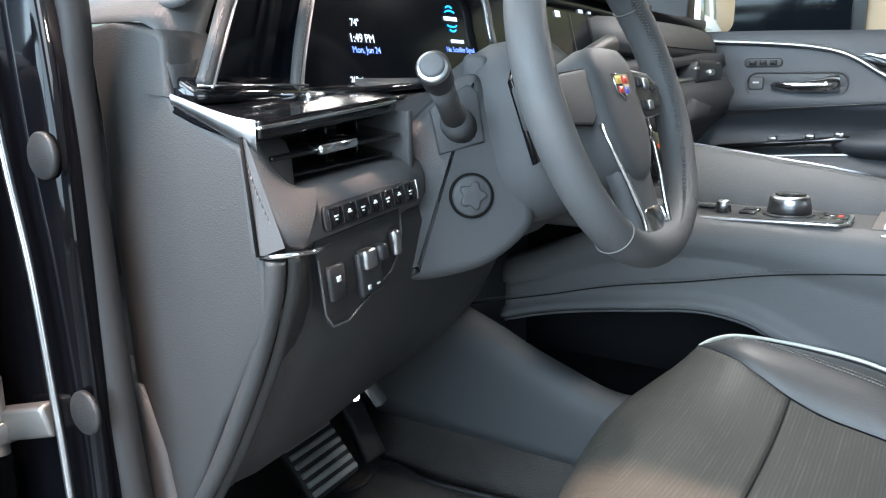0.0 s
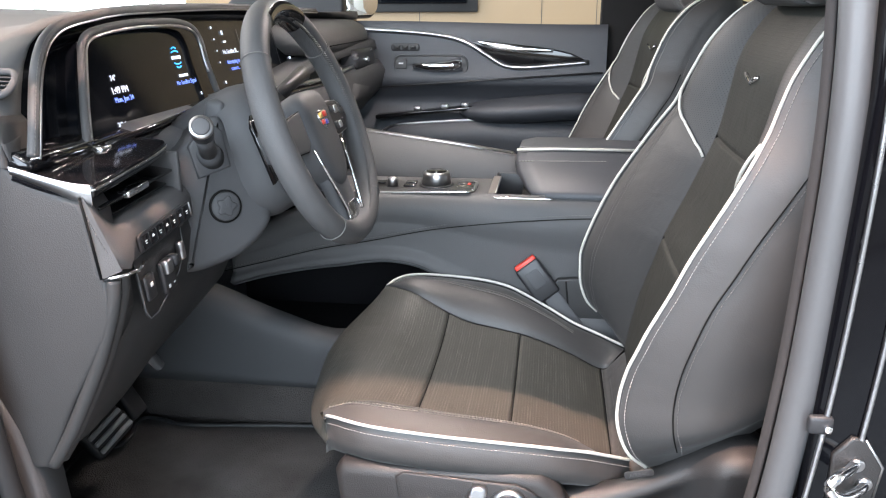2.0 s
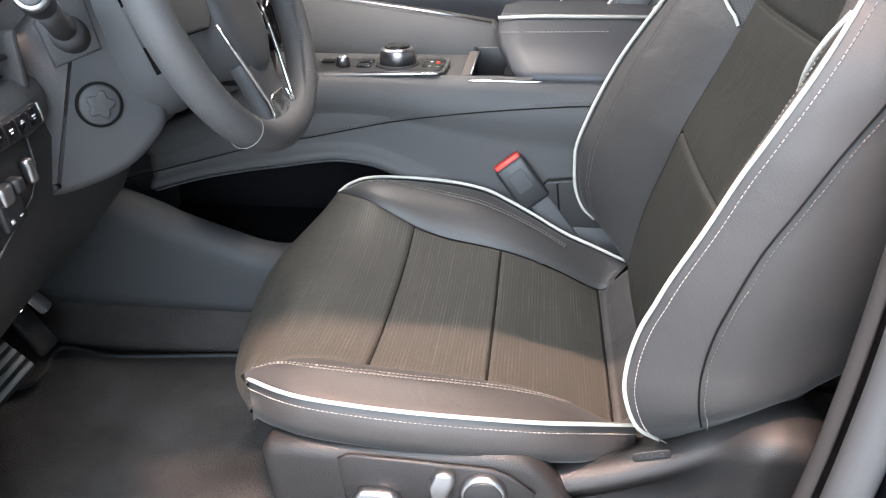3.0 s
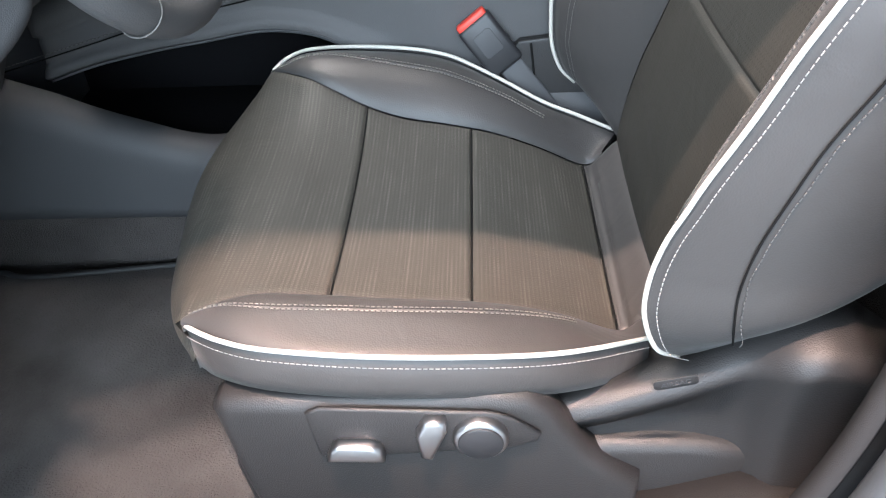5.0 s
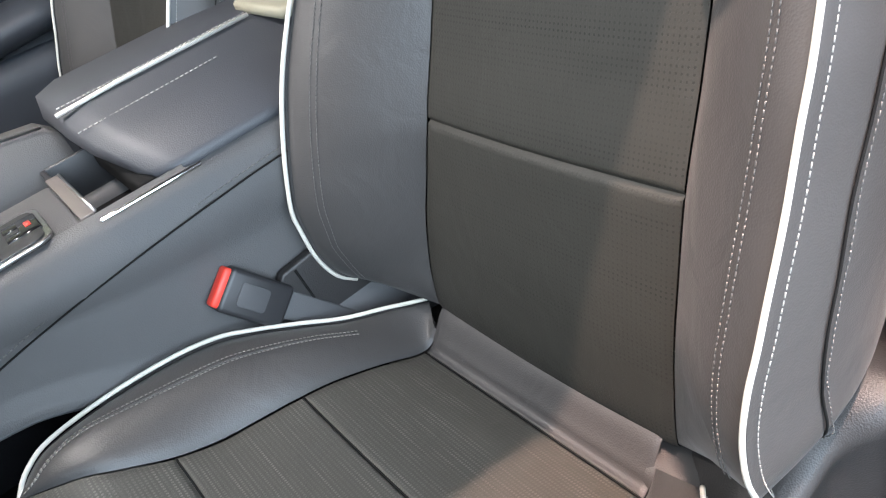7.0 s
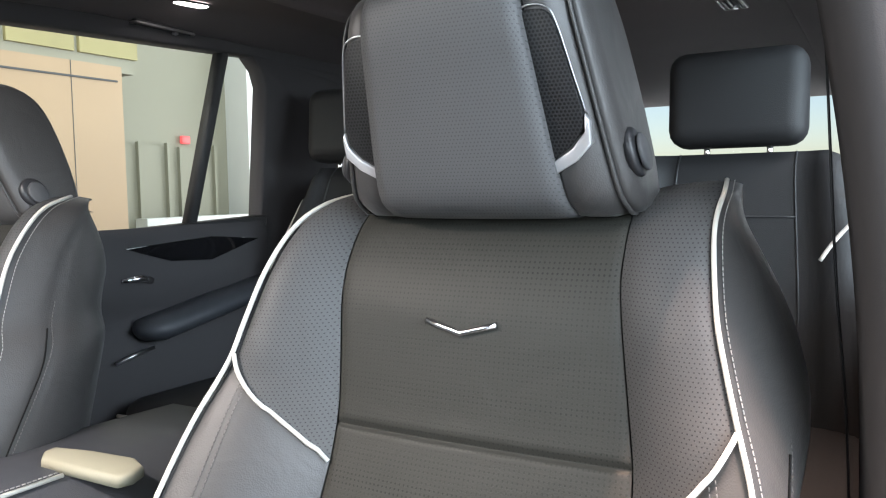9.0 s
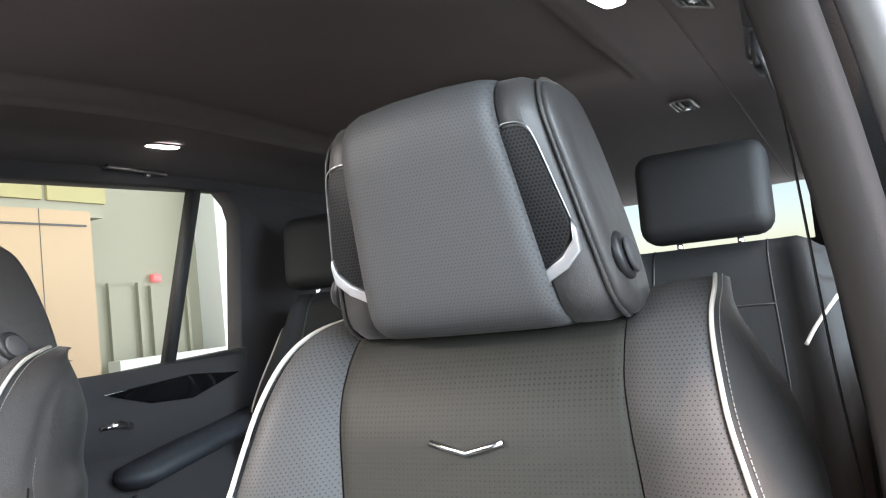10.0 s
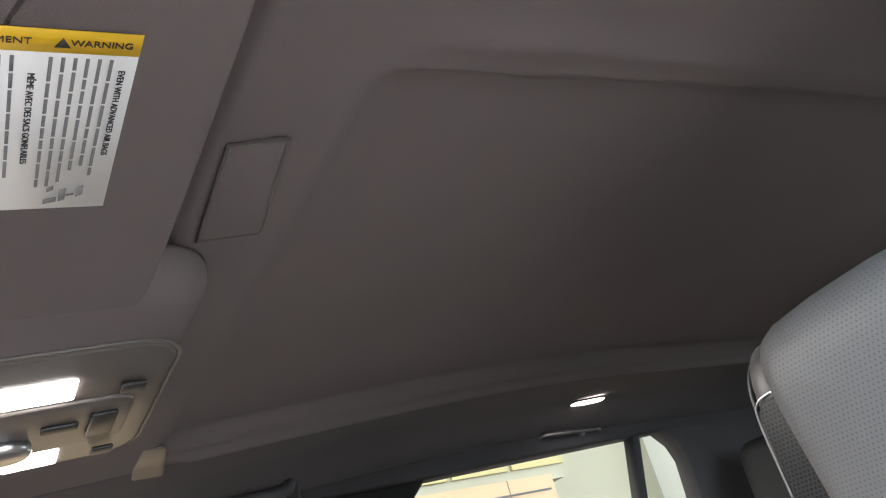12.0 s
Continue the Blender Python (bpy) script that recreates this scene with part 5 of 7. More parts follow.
words(cl, "74°", 0.0110, -0.139, 1.3885, TEXTW)
words(cl, "1:49 PM", 0.0130, -0.132, 1.3725, TEXTW)
words(cl, "Mon, Jun 24", 0.0100, -0.128, 1.3605, TEXTB)
words(cl, "260mi", 0.0085, -0.155, 1.3300, TEXTW)
words(cl, "No Satellite Signal", 0.0092, 0.066, 1.3655, TEXTB)
part("display_mark", rbox(0.030, 0.0042, 0.0006, 0, on_screen(0.062, 1.376)), TEXTW, cl)
part("display_mark", rbox(0.030, 0.0050, 0.0006, 0, on_screen(0.056, 1.4035)), TEXTW, cl)
for s, d in ((1, 1), (-1, 1)):
    for k, w in ((0, 0.022), (1, 0.014)):
        part("display_mark", tube([on_screen(0.057, 1.4035 + s * (0.007 + 0.0055 * k)) @ Vector((w / 2 * math.cos(radians(a)), s * 0.003 * math.sin(radians(a)), 0)) for a in range(15, 166, 30)], 0.0011, 4), TEXTC, cl)
part("display_mark", rbox(0.003, 0.005, 0.0006, 0, on_screen(0.104, 1.344)), TEXTW, cl)
# middle display


def mid(y, z):
    return frame_m(scr(y, z, 0.006, -0.712), (0, 1, 0), DZ)


for yy, zz, w, h, mt in ((0.29, 1.43, 0.012, 0.014, TEXTW), (0.29, 1.414, 0.02, 0.006, TEXTW), (0.42, 1.43, 0.03, 0.02, TEXTW), (0.52, 1.44, 0.03, 0.012, TEXTW), (0.56, 1.44, 0.02, 0.008, TEXTW), (0.62, 1.365, 0.02, 0.01, TEXTW), (0.25, 1.44, 0.008, 0.008, TEXTW), (0.248, 1.42, 0.006, 0.006, TEXTW), (0.246, 1.40, 0.006, 0.006, TEXTW), (0.244, 1.38, 0.006, 0.006, TEXTW), (0.242, 1.345, 0.008, 0.01, TEXTW)):
    part("display_mark", rbox(w * 0.6, h * 0.5, 0.0006, 0, mid(yy, zz)), mt, disp)
text_mesh("No Satellite Si...", 0.011, mid(0.305, 1.396), TEXTW, "display_text", disp)
text_mesh("Attempting to", 0.0105, mid(0.305, 1.378), TEXTB, "display_text", disp)
text_mesh("connect...", 0.0105, mid(0.305, 1.366), TEXTB, "display_text", disp)
text_mesh("Park", 0.012, mid(0.585, 1.405), TEXTW, "display_text", disp)
text_mesh("Assist", 0.012, mid(0.585, 1.39), TEXTW, "display_text", disp)
for yy in (0.36, 0.47, 0.55, 0.64):
    part("display_line", rbox(0.0012, 0.08, 0.0004, 0, mid(yy, 1.395)), SOFT, disp)

# dash face towards the passenger: silver blade, vents and lower pads
face = []
for x, z in ((-0.70, 1.325), (-0.668, 1.318), (-0.664, 1.306), (-0.70, 1.298), (-0.70, 1.27), (-0.655, 1.262), (-0.64, 1.24), (-0.65, 1.20), (-0.70, 1.15), (-0.78, 1.05), (-0.86, 0.98)):
    face.append([(x + 0.03 * SMOOTHSTEP(0.6, 1.1, y), y, z + 0.055 * SMOOTHSTEP(0.2, 1.0, y)) for y in [(-0.16 + 1.36 * k / 40) for k in range(41)]])
sheet("dash_face", face, SOFT, 0.01, "", "", dash)
part("silver_blade", tube([(-0.663, -0.15, 1.318), (-0.662, 0.1, 1.322), (-0.655, 0.4, 1.320), (-0.642, 0.7, 1.314), (-0.628, 0.95, 1.326), (-0.622, 1.1, 1.340)], 0.006, 8, ry=0.004), SATIN, dash, "satin silver blade along the dashboard")
part("gloss_blade", tube([(-0.668, -0.15, 1.306), (-0.667, 0.1, 1.31), (-0.660, 0.4, 1.306), (-0.648, 0.7, 1.300), (-0.634, 1.0, 1.316)], 0.010, 8, ry=0.006), BLACK, dash)
ps = thing("passenger_dash_pad", "leather pad and air vent at the passenger's end of the dashboard", "dash pad")
part("pad", loft([[Vector((-0.72 + (x + 0.72) * k, y, 1.41 + (z - 1.41) * k + 0.012 * (1 - k))) for x, z in ((-0.82, 1.440), (-0.74, 1.446), (-0.68, 1.440), (-0.648, 1.424), (-0.634, 1.400), (-0.634, 1.380), (-0.645, 1.368), (-0.68, 1.362), (-0.82, 1.36))] for y, k in ((0.56, 0.5), (0.60, 0.8), (0.68, 0.95), (0.85, 1.0), (1.05, 1.0), (1.14, 0.93), (1.17, 0.75))]), LEATHER_DASH, ps, "stitched leather pad")
part("pad_seam", tube([(-0.633, y, 1.386) for y in (0.72, 0.85, 1.0, 1.08)], 0.0012, 6), SEAM, ps)
part("vent_bar", rbox(0.012, 0.19, 0.008, 0.003, pose(-0.622, 1.0, 1.352, 4, 0, 0)), SATIN, ps)
part("vent_tab", rbox(0.014, 0.03, 0.014, 0.003, pose(-0.612, 1.0, 1.338)), CHROME, ps)
part("vent_box", rbox(0.05, 0.2, 0.05, 0.01, pose(-0.64, 1.02, 1.34)), HARD, ps)
part("lower_pad", loft([[Vector((-0.655 + 0.045 * math.cos(a), y, 1.265 + 0.045 * math.sin(a))) for a in (2 * math.pi * k / 14 for k in range(14))] for y in (0.86, 0.92, 1.05, 1.15)]), LEATHER_DASH, ps)

# ---- steering column and wheel ----
WC = Vector((-0.449, -0.018, 1.312))
TILT = 20.0
WA = Vector((math.cos(radians(TILT)), 0, math.sin(radians(TILT))))
wm = frame_m(WC, (0, 1, 0), (-math.sin(radians(TILT)), 0, math.cos(radians(TILT))))
colm = thing("steering_column", "dark plastic steering column shroud with control stalk and dial", "steering column")


def ring_yz(x, y0, y1, z0, z1, r=0.35, n=32):
    out = []
    for k in range(n):
        a = 2 * math.pi * k / n
        c, s = math.cos(a), math.sin(a)
        e = 0.62
        out.append(Vector((x, (y0 + y1) / 2 + (y1 - y0) / 2 * math.copysign(abs(c) ** e, c), (z0 + z1) / 2 + (z1 - z0) / 2 * math.copysign(abs(s) ** e, s))))
    return out


part("lower_cover", loft([ring_yz(-0.76, -0.205, 0.15, 1.06, 1.31), ring_yz(-0.65, -0.165, 0.13, 1.10, 1.315), ring_yz(-0.615, -0.14, 0.12, 1.12, 1.315), ring_yz(-0.585, -0.115, 0.10, 1.14, 1.31), ring_yz(-0.555, -0.09, 0.085, 1.15, 1.30), ring_yz(-0.535, -0.05, 0.05, 1.18, 1.28)]), SOFT, colm)
sr = []
for d, w, h in ((-0.20, 0.070, 0.085), (-0.13, 0.084, 0.098), (-0.10, 0.090, 0.10), (-0.065, 0.086, 0.092), (-0.05, 0.07, 0.07)):
    c = WC + WA * d
    m4 = frame_m(c, (0, 1, 0), (-math.sin(radians(TILT)), 0, math.cos(radians(TILT))))
    sr.append([m4 @ Vector((w * math.copysign(abs(math.cos(a)) ** 0.7, math.cos(a)), h * math.copysign(abs(math.sin(a)) ** 0.7, math.sin(a)) - 0.005, 0)) for a in (2 * math.pi * k / 30 for k in range(30))])
part("column_shroud", loft(sr), SOFT, colm)
part("column_hump", rbox(0.03, 0.034, 0.034, 0.008, pose(-0.575, -0.078, 1.336, 0, 10, 0), 3), SOFT, colm)
for s in (-1, 1):
    part("paddle", slab([(-0.012, -0.05), (0.010, -0.045), (0.016, 0.03), (0.004, 0.045), (-0.012, 0.03)], 0.006, wm @ Matrix.Translation((s * 0.122, 0.0, -0.045)), 0.002), BLACK, colm, "gloss black shift paddle")
FN = Vector((0.7, -0.7, 0.14)).normalized()
fm_ = frame_m(Vector((-0.556, -0.127, 1.212)) - FN * 0.06, (0.7, 0.7, 0), (-0.1, 0.1, 1))
face = [(-0.088, 0.047), (-0.087, -0.013), (-0.070, -0.076), (-0.060, -0.084), (-0.031, -0.083), (0.015, -0.073), (0.052, -0.050), (0.070, -0.024), (0.061, 0.015), (0.043, 0.050), (0.026, 0.095), (0.014, 0.122), (-0.004, 0.121), (-0.038, 0.093), (-0.069, 0.068)]
part("column_cheek", slab([(p.x, p.y) for p in spline([(x, y, 0) for x, y in [*face, face[0]]], 4)[:-1]], 0.062, fm_, 0.014, 5), SOFT, colm, "smooth cheek of the column with the dial")
km = frame_m(Vector((-0.556, -0.127, 1.212)) + FN * 0.003, (0.7, 0.7, 0), (-0.1, 0.1, 1))
kd = part("tilt_dial", disc(0.0205, 0.010, km, 40, 0.002), SOFT, colm, "round adjustment dial")
part("dial_gap", disc(0.0232, 0.006, km, 40, 0.001), SEAM, kd)
star = []
for k in range(40):
    a = 2 * math.pi * k / 40
    r = 0.0128 + 0.0024 * math.cos(5 * a)
    star.append((r * math.cos(a), r * math.sin(a)))
part("dial_star", slab(star, 0.005, km @ Matrix.Translation((0, 0, 0.003)), 0.002, 2), SOFT, kd)
bp = fm_ @ Matrix.Translation((-0.012, 0.076, 0.059))
part("stalk_plate", slab([(-0.020, -0.034), (0.028, -0.022), (0.022, 0.028), (0.012, 0.036), (-0.018, 0.022), (-0.028, 0.010)], 0.007, bp, 0.003), SOFT, colm)
S0, S1 = bp @ Vector((0.0, -0.004, 0.004)), Vector((-0.527, -0.240, 1.340))
part("stalk_root", tube([S0 - (S1 - S0) * 0.06, S0 + (S1 - S0) * 0.16], [0.020, 0.014], 20), SOFT, colm)
stalk = part("control_stalk", tube([S0, S0.lerp(S1, 0.5), S0.lerp(S1, 0.74)], [0.0125, 0.0115, 0.013], 20), SOFT, colm, "round control stalk")
part("stalk_grip", tube([S0.lerp(S1, 0.74), S0.lerp(S1, 0.78), S0.lerp(S1, 0.93), S0.lerp(S1, 0.95)], [0.0125, 0.0142, 0.0148, 0.0148], 24), HARD, stalk)
part("stalk_ring", tube([S0.lerp(S1, 0.95), S0.lerp(S1, 0.985), S0.lerp(S1, 1.0)], [0.0150, 0.0150, 0.0132], 28), SATIN, stalk, "chrome ring")
part("stalk_end", tube([S0.lerp(S1, 0.99), S0.lerp(S1, 1.012), S0.lerp(S1, 1.02)], [0.0112, 0.0112, 0.009], 24), SOFT, stalk)
part("wiper_stalk", tube([(-0.55, 0.06, 1.33), (-0.535, 0.12, 1.355), (-0.525, 0.165, 1.37)], [0.010, 0.011, 0.013], 16), GREYPLASTIC, colm)

wh = thing("steering_wheel", "dark leather steering wheel with silver spokes and coloured badge", "steering wheel")
R = 0.171
rp = []
for k in range(72):
    a = 2 * math.pi * k / 72
    rr = R - 0.006 * max(0, -math.sin(a)) ** 6
    rp.append(wm @ Vector((rr * math.cos(a), rr * math.sin(a), 0)))
rings = []
for k, c in enumerate(rp):
    a = 2 * math.pi * k / 72
    er, ez = wm.to_3x3() @ Vector((math.cos(a), math.sin(a), 0)), WA
    grip = 0.0012 * math.cos(2 * a) ** 2
    rings.append([c + er * (0.0170 + grip) * math.cos(t) + ez * 0.0195 * math.sin(t) for t in (2 * math.pi * j / 20 for j in range(20))])
part("rim", grid([*rings, rings[0]], None, True), LEATHER_DASH, wh, "leather-wrapped rim")
part("rim_inlay", grid([[c + (wm.to_3x3() @ Vector((math.cos(a), math.sin(a), 0))) * 0.0184 * math.cos(t) + WA * 0.0208 * math.sin(t) for t in (radians(70 + 12 * j) for j in range(13))] for a, c in ((2 * math.pi * k / 72, rp[k]) for k in range(13, 24))]), BLACK, wh, "gloss black inlay in the top of the rim")
for a0 in (38, 142, 232, 308):
    a = radians(a0)
    c = wm @ Vector((R * math.cos(a), R * math.sin(a), 0))
    er = wm.to_3x3() @ Vector((math.cos(a), math.sin(a), 0))
    part("rim_seam", tube([c + er * 0.0178 * math.cos(t) + WA * 0.0200 * math.sin(t) for t in (2 * math.pi * j / 24 for j in range(24))], 0.0008, 5, closed=True), DARKTHREAD, wh)
zig = []
for k in range(200):
    a = radians(-75 + 150 * k / 199)
    er = wm.to_3x3() @ Vector((math.cos(a), math.sin(a), 0))
    c = wm @ Vector((R * math.cos(a), R * math.sin(a), 0))
    zig.append(c - er * 0.0164 + WA * (0.0095 + (0.005 if k % 2 else 0)))
part("rim_stitching", tube(zig, 0.0009, 4), DARKTHREAD, wh)
# airbag pad
half = [(0.0, 0.052), (0.030, 0.051), (0.048, 0.045), (0.057, 0.030), (0.056, 0.0), (0.057, -0.030), (0.054, -0.055), (0.042, -0.078), (0.022, -0.094), (0.0, -0.098)]
hub = even(spline([(x, y, 0) for x, y in [*half, *[(-x, y) for x, y in half[-2::-1]]]], 6), 61)[:-1]
pad = [[wm @ Vector((p.x * k, (p.y + 0.02) * k - 0.02, d)) for p in hub] for d, k in ((-0.05, 0.9), (-0.014, 1.0), (-0.002, 0.985), (0.005, 0.93), (0.009, 0.82), (0.0112, 0.6), (0.012, 0.3))]
part("airbag_cover", loft(pad), SOFT, wh, "smooth airbag cover")
bd = wm @ Matrix.Translation((-0.003, 0.004, 0.0108)) @ Matrix.Diagonal((1.15, 1.15, 1, 1))
bg = part("badge", slab([(-0.018, 0.012), (0.018, 0.012), (0.016, -0.004), (0.0, -0.013), (-0.016, -0.004)], 0.003, bd, 0.001), CHROME, wh, "small crest badge in red, gold and blue")
for bx, by, bw, bh, mt in ((-0.009, 0.006, 0.013, 0.007, BADGE_Y), (0.008, 0.006, 0.013, 0.007, BADGE_R), (-0.007, -0.003, 0.011, 0.006, BADGE_R), (0.006, -0.004, 0.010, 0.006, BADGE_B)):
    part("badge_field", rbox(bw, bh, 0.001, 0, bd @ Matrix.Translation((bx, by, 0.0034))), mt, bg)
for sgn in (-1, 1):
    sp = [[wm @ Vector((sgn * x, y, z)) for y, z in ((0.022 - t, -0.014), (0.018 - t, -0.005), (-0.020 + t, -0.005), (-0.026 + t, -0.014), (-0.02 + t, -0.026), (0.016 - t, -0.026))] for x, t in ((0.05, 0.0), (0.09, 0.0), (0.13, 0.003), (0.168, 0.0))]
    part("spoke", loft(sp), HARD if sgn > 0 else SOFT, wh)
    pod = [(sgn * x, y) for x, y in ((0.060, 0.027), (0.12, 0.022), (0.146, 0.008), (0.148, -0.010), (0.128, -0.026), (0.078, -0.029), (0.062, -0.020))]
    sb = part("spoke_switch", slab(pod, 0.010, wm @ Matrix.Translation((0, 0, -0.008)), 0.003, 3), HARD if sgn > 0 else SOFT, wh, "dark switch pod on the spoke")
    part("pod_edge", tube([wm @ Vector((x, y, -0.0005)) for x, y in pod], 0.0012, 6, closed=True), SATIN if sgn > 0 else SEAM, sb)
    for bx, by, bw, bh, mt in ((0.080, 0.012, 0.014, 0.012, GREYPLASTIC), (0.100, 0.010, 0.016, 0.013, SATIN), (0.122, 0.006, 0.014, 0.012, GREYPLASTIC), (0.078, -0.014, 0.013, 0.012, GREYPLASTIC), (0.096, -0.015, 0.013, 0.011, SATIN), (0.116, -0.013, 0.014, 0.011, GREYPLASTIC)):
        if sgn > 0:
            part("spoke_button", rbox(bw, bh, 0.005, 0.002, wm @ Matrix.Translation((bx, by, 0.0030))), mt, sb)
    part("lower_spoke_trim", tube([wm @ Vector((sgn * x, y, z)) for x, y, z in ((0.068, -0.030, 0.004), (0.060, -0.06, 0.006), (0.050, -0.09, 0.007), (0.039, -0.125, 0.007), (0.036, -0.14, 0.006), (0.042, -0.155, 0.004))], [0.0016, 0.0022, 0.0026, 0.003, 0.003, 0.002], 8), CHROME, wh, "chrome spoke trim")
part("lower_spoke", loft([[wm @ Vector((x, y, z)) for x, z in ((-w, -0.004), (-w * 0.8, 0.003), (w * 0.8, 0.003), (w, -0.004), (w, -0.018), (-w, -0.018))] for y, w in ((-0.06, 0.045), (-0.10, 0.036), (-0.14, 0.030), (-0.168, 0.040))]), SOFT, wh)
part("spoke_plate", slab([(-0.040, -0.026), (0.040, -0.026), (0.030, 0.010), (0.018, 0.016), (-0.018, 0.016), (-0.030, 0.010)], 0.003, wm @ Matrix.Translation((0, -0.138, 0.003)), 0.001), CHROME, wh, "chrome plate at the foot of the spokes")

# start button panel right of the column and its lit ring
sbp = thing("start_panel", "gloss black panel with lit amber marks beside the wheel", "control panel")
part("panel_body", disc(0.04, 0.03, frame_m((-0.505, 0.295, 1.215), (0, 1, 0), (-0.3, 0, 1)), 30, 0.008), BLACK, sbp)
part("lit_mark", rbox(0.012, 0.006, 0.002, 0, frame_m((-0.49, 0.300, 1.238), (0, 1, 0), (-0.3, 0, 1))), AMBER, sbp)
part("panel_post", rbox(0.12, 0.06, 0.14, 0.02, pose(-0.575, 0.31, 1.185)), HARD, sbp)

# ---- pedals ----
pd = thing("brake_pedal", "ribbed rubber brake pedal on a metal arm", "pedal")
PM = frame_m((-0.846, -0.056, 0.808), (0.05, 1, 0.12), (-0.62, 0.12, 0.78))
part("pedal_pad", rbox(0.098, 0.092, 0.018, 0.008, PM, 3), RUBBER, pd)
for k in range(6):
    part("pedal_rib", rbox(0.088, 0.0085, 0.006, 0.0025, PM @ Matrix.Translation((0, -0.036 + 0.0144 * k, 0.010))), PEDAL, pd)
part("pedal_arm", tube([(-0.865, -0.03, 0.81), (-0.87, -0.02, 0.87), (-0.80, -0.04, 0.95), (-0.75, -0.05, 1.02)], [0.014, 0.014, 0.012, 0.012], 10), STEEL, pd)
pa = thing("accelerator_pedal", "narrow dark accelerator pedal in the footwell", "pedal")
part("pedal_pad", rbox(0.045, 0.11, 0.016, 0.006, frame_m((-0.875, 0.075, 0.80), (0, 1, 0.0), (-0.5, 0, 0.85))), RUBBER, pa)
part("pedal_arm", tube([(-0.885, 0.075, 0.85), (-0.88, 0.07, 0.93), (-0.86, 0.06, 1.0)], 0.009, 8), HARD, pa)
fl = thing("footwell_lamp", "small bright lamp bracket under the dashboard", "lamp")
part("bracket", rbox(0.012, 0.016, 0.09, 0.003, pose(-0.712, -0.118, 0.985, 12, -30, 0)), SOFT, fl)
part("lens", rbox(0.010, 0.010, 0.010, 0.004, pose(-0.716, -0.127, 0.957)), LAMP, fl)


# ---- body sides, pillars and windows ----
def yside(z, far=True):
    """The inner face of the car's side at a height."""
    d = 0.79 - 0.10 * SMOOTHSTEP(1.36, 1.80, z)
    return YC + d if far else YC - d


def side_piece(name, outline, far, material, label, thick=0.05, shift=0.0, lab2="", bevel=0.006, category="pillar"):
    """A flat piece of the car's side with the outline (x, z), leaning with the glass."""
    bm = slab(outline, thick, frame_m((0, thick / 2, 0), (1, 0, 0), (0, 0, 1)), bevel, 2)
    for v in bm.verts:
        v.co.y += yside(v.co.z, far) + (thick / 2 + shift) * (1 if far else -1)
    return tagged(part(name, bm, material), label, category, kind="structure")


side_piece("pillar_a_far", [(-1.14, 1.43), (-0.95, 1.585), (-0.66, 1.80), (-0.45, 1.83), (-0.50, 1.76), (-0.71, 1.60), (-0.73, 1.43)], True, SOFT, "dark windscreen pillar on the passenger's side")
side_piece("pillar_a_near", [(-0.98, 1.36), (-0.80, 1.435), (-0.62, 1.54), (-0.45, 1.66), (-0.30, 1.75), (-0.05, 1.815), (-0.05, 1.86), (-0.36, 1.82), (-0.55, 1.70), (-0.98, 1.42)], False, SOFT, "dark windscreen pillar on the driver's side", 0.03)
side_piece("pillar_b_far", [(0.015, 0.70), (0.02, 1.44), (0.02, 1.88), (0.44, 1.88), (0.425, 1.826), (0.398, 1.80), (0.40, 1.40), (0.45, 0.70)], True, PILLARCLOTH, "dark centre pillar trim on the passenger's side", shift=0.02)
side_piece("roof_rail_far", [(-0.6, 1.80), (0.0, 1.818), (0.45, 1.829), (1.0, 1.849), (1.10, 1.853), (1.45, 1.82), (3.3, 1.74), (3.3, 1.93), (-0.6, 1.9)], True, DARKCLOTH, "dark roof rail trim")
side_piece("roof_rail_near", [(-0.2, 1.77), (0.2, 1.82), (1.25, 1.833), (1.45, 1.82), (3.3, 1.74), (3.3, 1.93), (-0.2, 1.9)], False, DARKCLOTH, "dark roof rail trim", 0.03)
side_piece("pillar_c_far", [(1.20, 0.70), (1.20, 1.43), (1.137, 1.78), (1.122, 1.82), (1.085, 1.855), (3.3, 1.855), (3.3, 0.70)], True, DARKCLOTH, "dark rear quarter trim")
side_piece("pillar_c_near", [(1.30, 0.70), (1.33, 1.34), (1.30, 1.78), (1.34, 1.80), (3.3, 1.80), (3.3, 0.70)], False, DARKCLOTH, "dark rear quarter trim")
side_piece("door_rear_near", [(0.48, 0.70), (0.48, 1.36), (1.36, 1.35), (1.36, 0.70)], False, DARKCLOTH, "dark rear door trim on the driver's side", category="door")
side_piece("window_divider_far", [(0.948, 1.41), (0.974, 1.41), (1.018, 1.86), (0.990, 1.86)], True, RUBBER, "black window divider", 0.03, 0.008)
side_piece("window_seal_far", [(0.36, 1.39), (1.22, 1.40), (1.22, 1.441), (0.36, 1.405)], True, RUBBER, "black window seal", 0.04, -0.004)
for far in (True, False):
    for x0, x1 in ((-0.74, 0.02), (0.36, 1.22)):
        if not far and x0 < 0:
            continue
        g = [[(x, yside(z, far) + (0.03 if far else -0.03), z) for x in (x0, x1)] for z in (1.36, 1.5, 1.65, 1.85)]
        w = sheet("window_1" if x0 < 0 else "window_2", g, GLASS, 0.004, "clear car side window", "window")
        w.visible_shadow = False
ws = sheet("windscreen", [[(x - 0.10 * (1 - ((y - YC) / 0.8) ** 2), y, z) for y in [(-0.36 + 1.56 * k / 12) for k in range(13)]] for x, z in ((-1.32, 1.34), (-1.0, 1.56), (-0.72, 1.74), (-0.62, 1.80))], GLASS, 0.005, "clear windscreen", "windscreen")
ws.visible_shadow = False
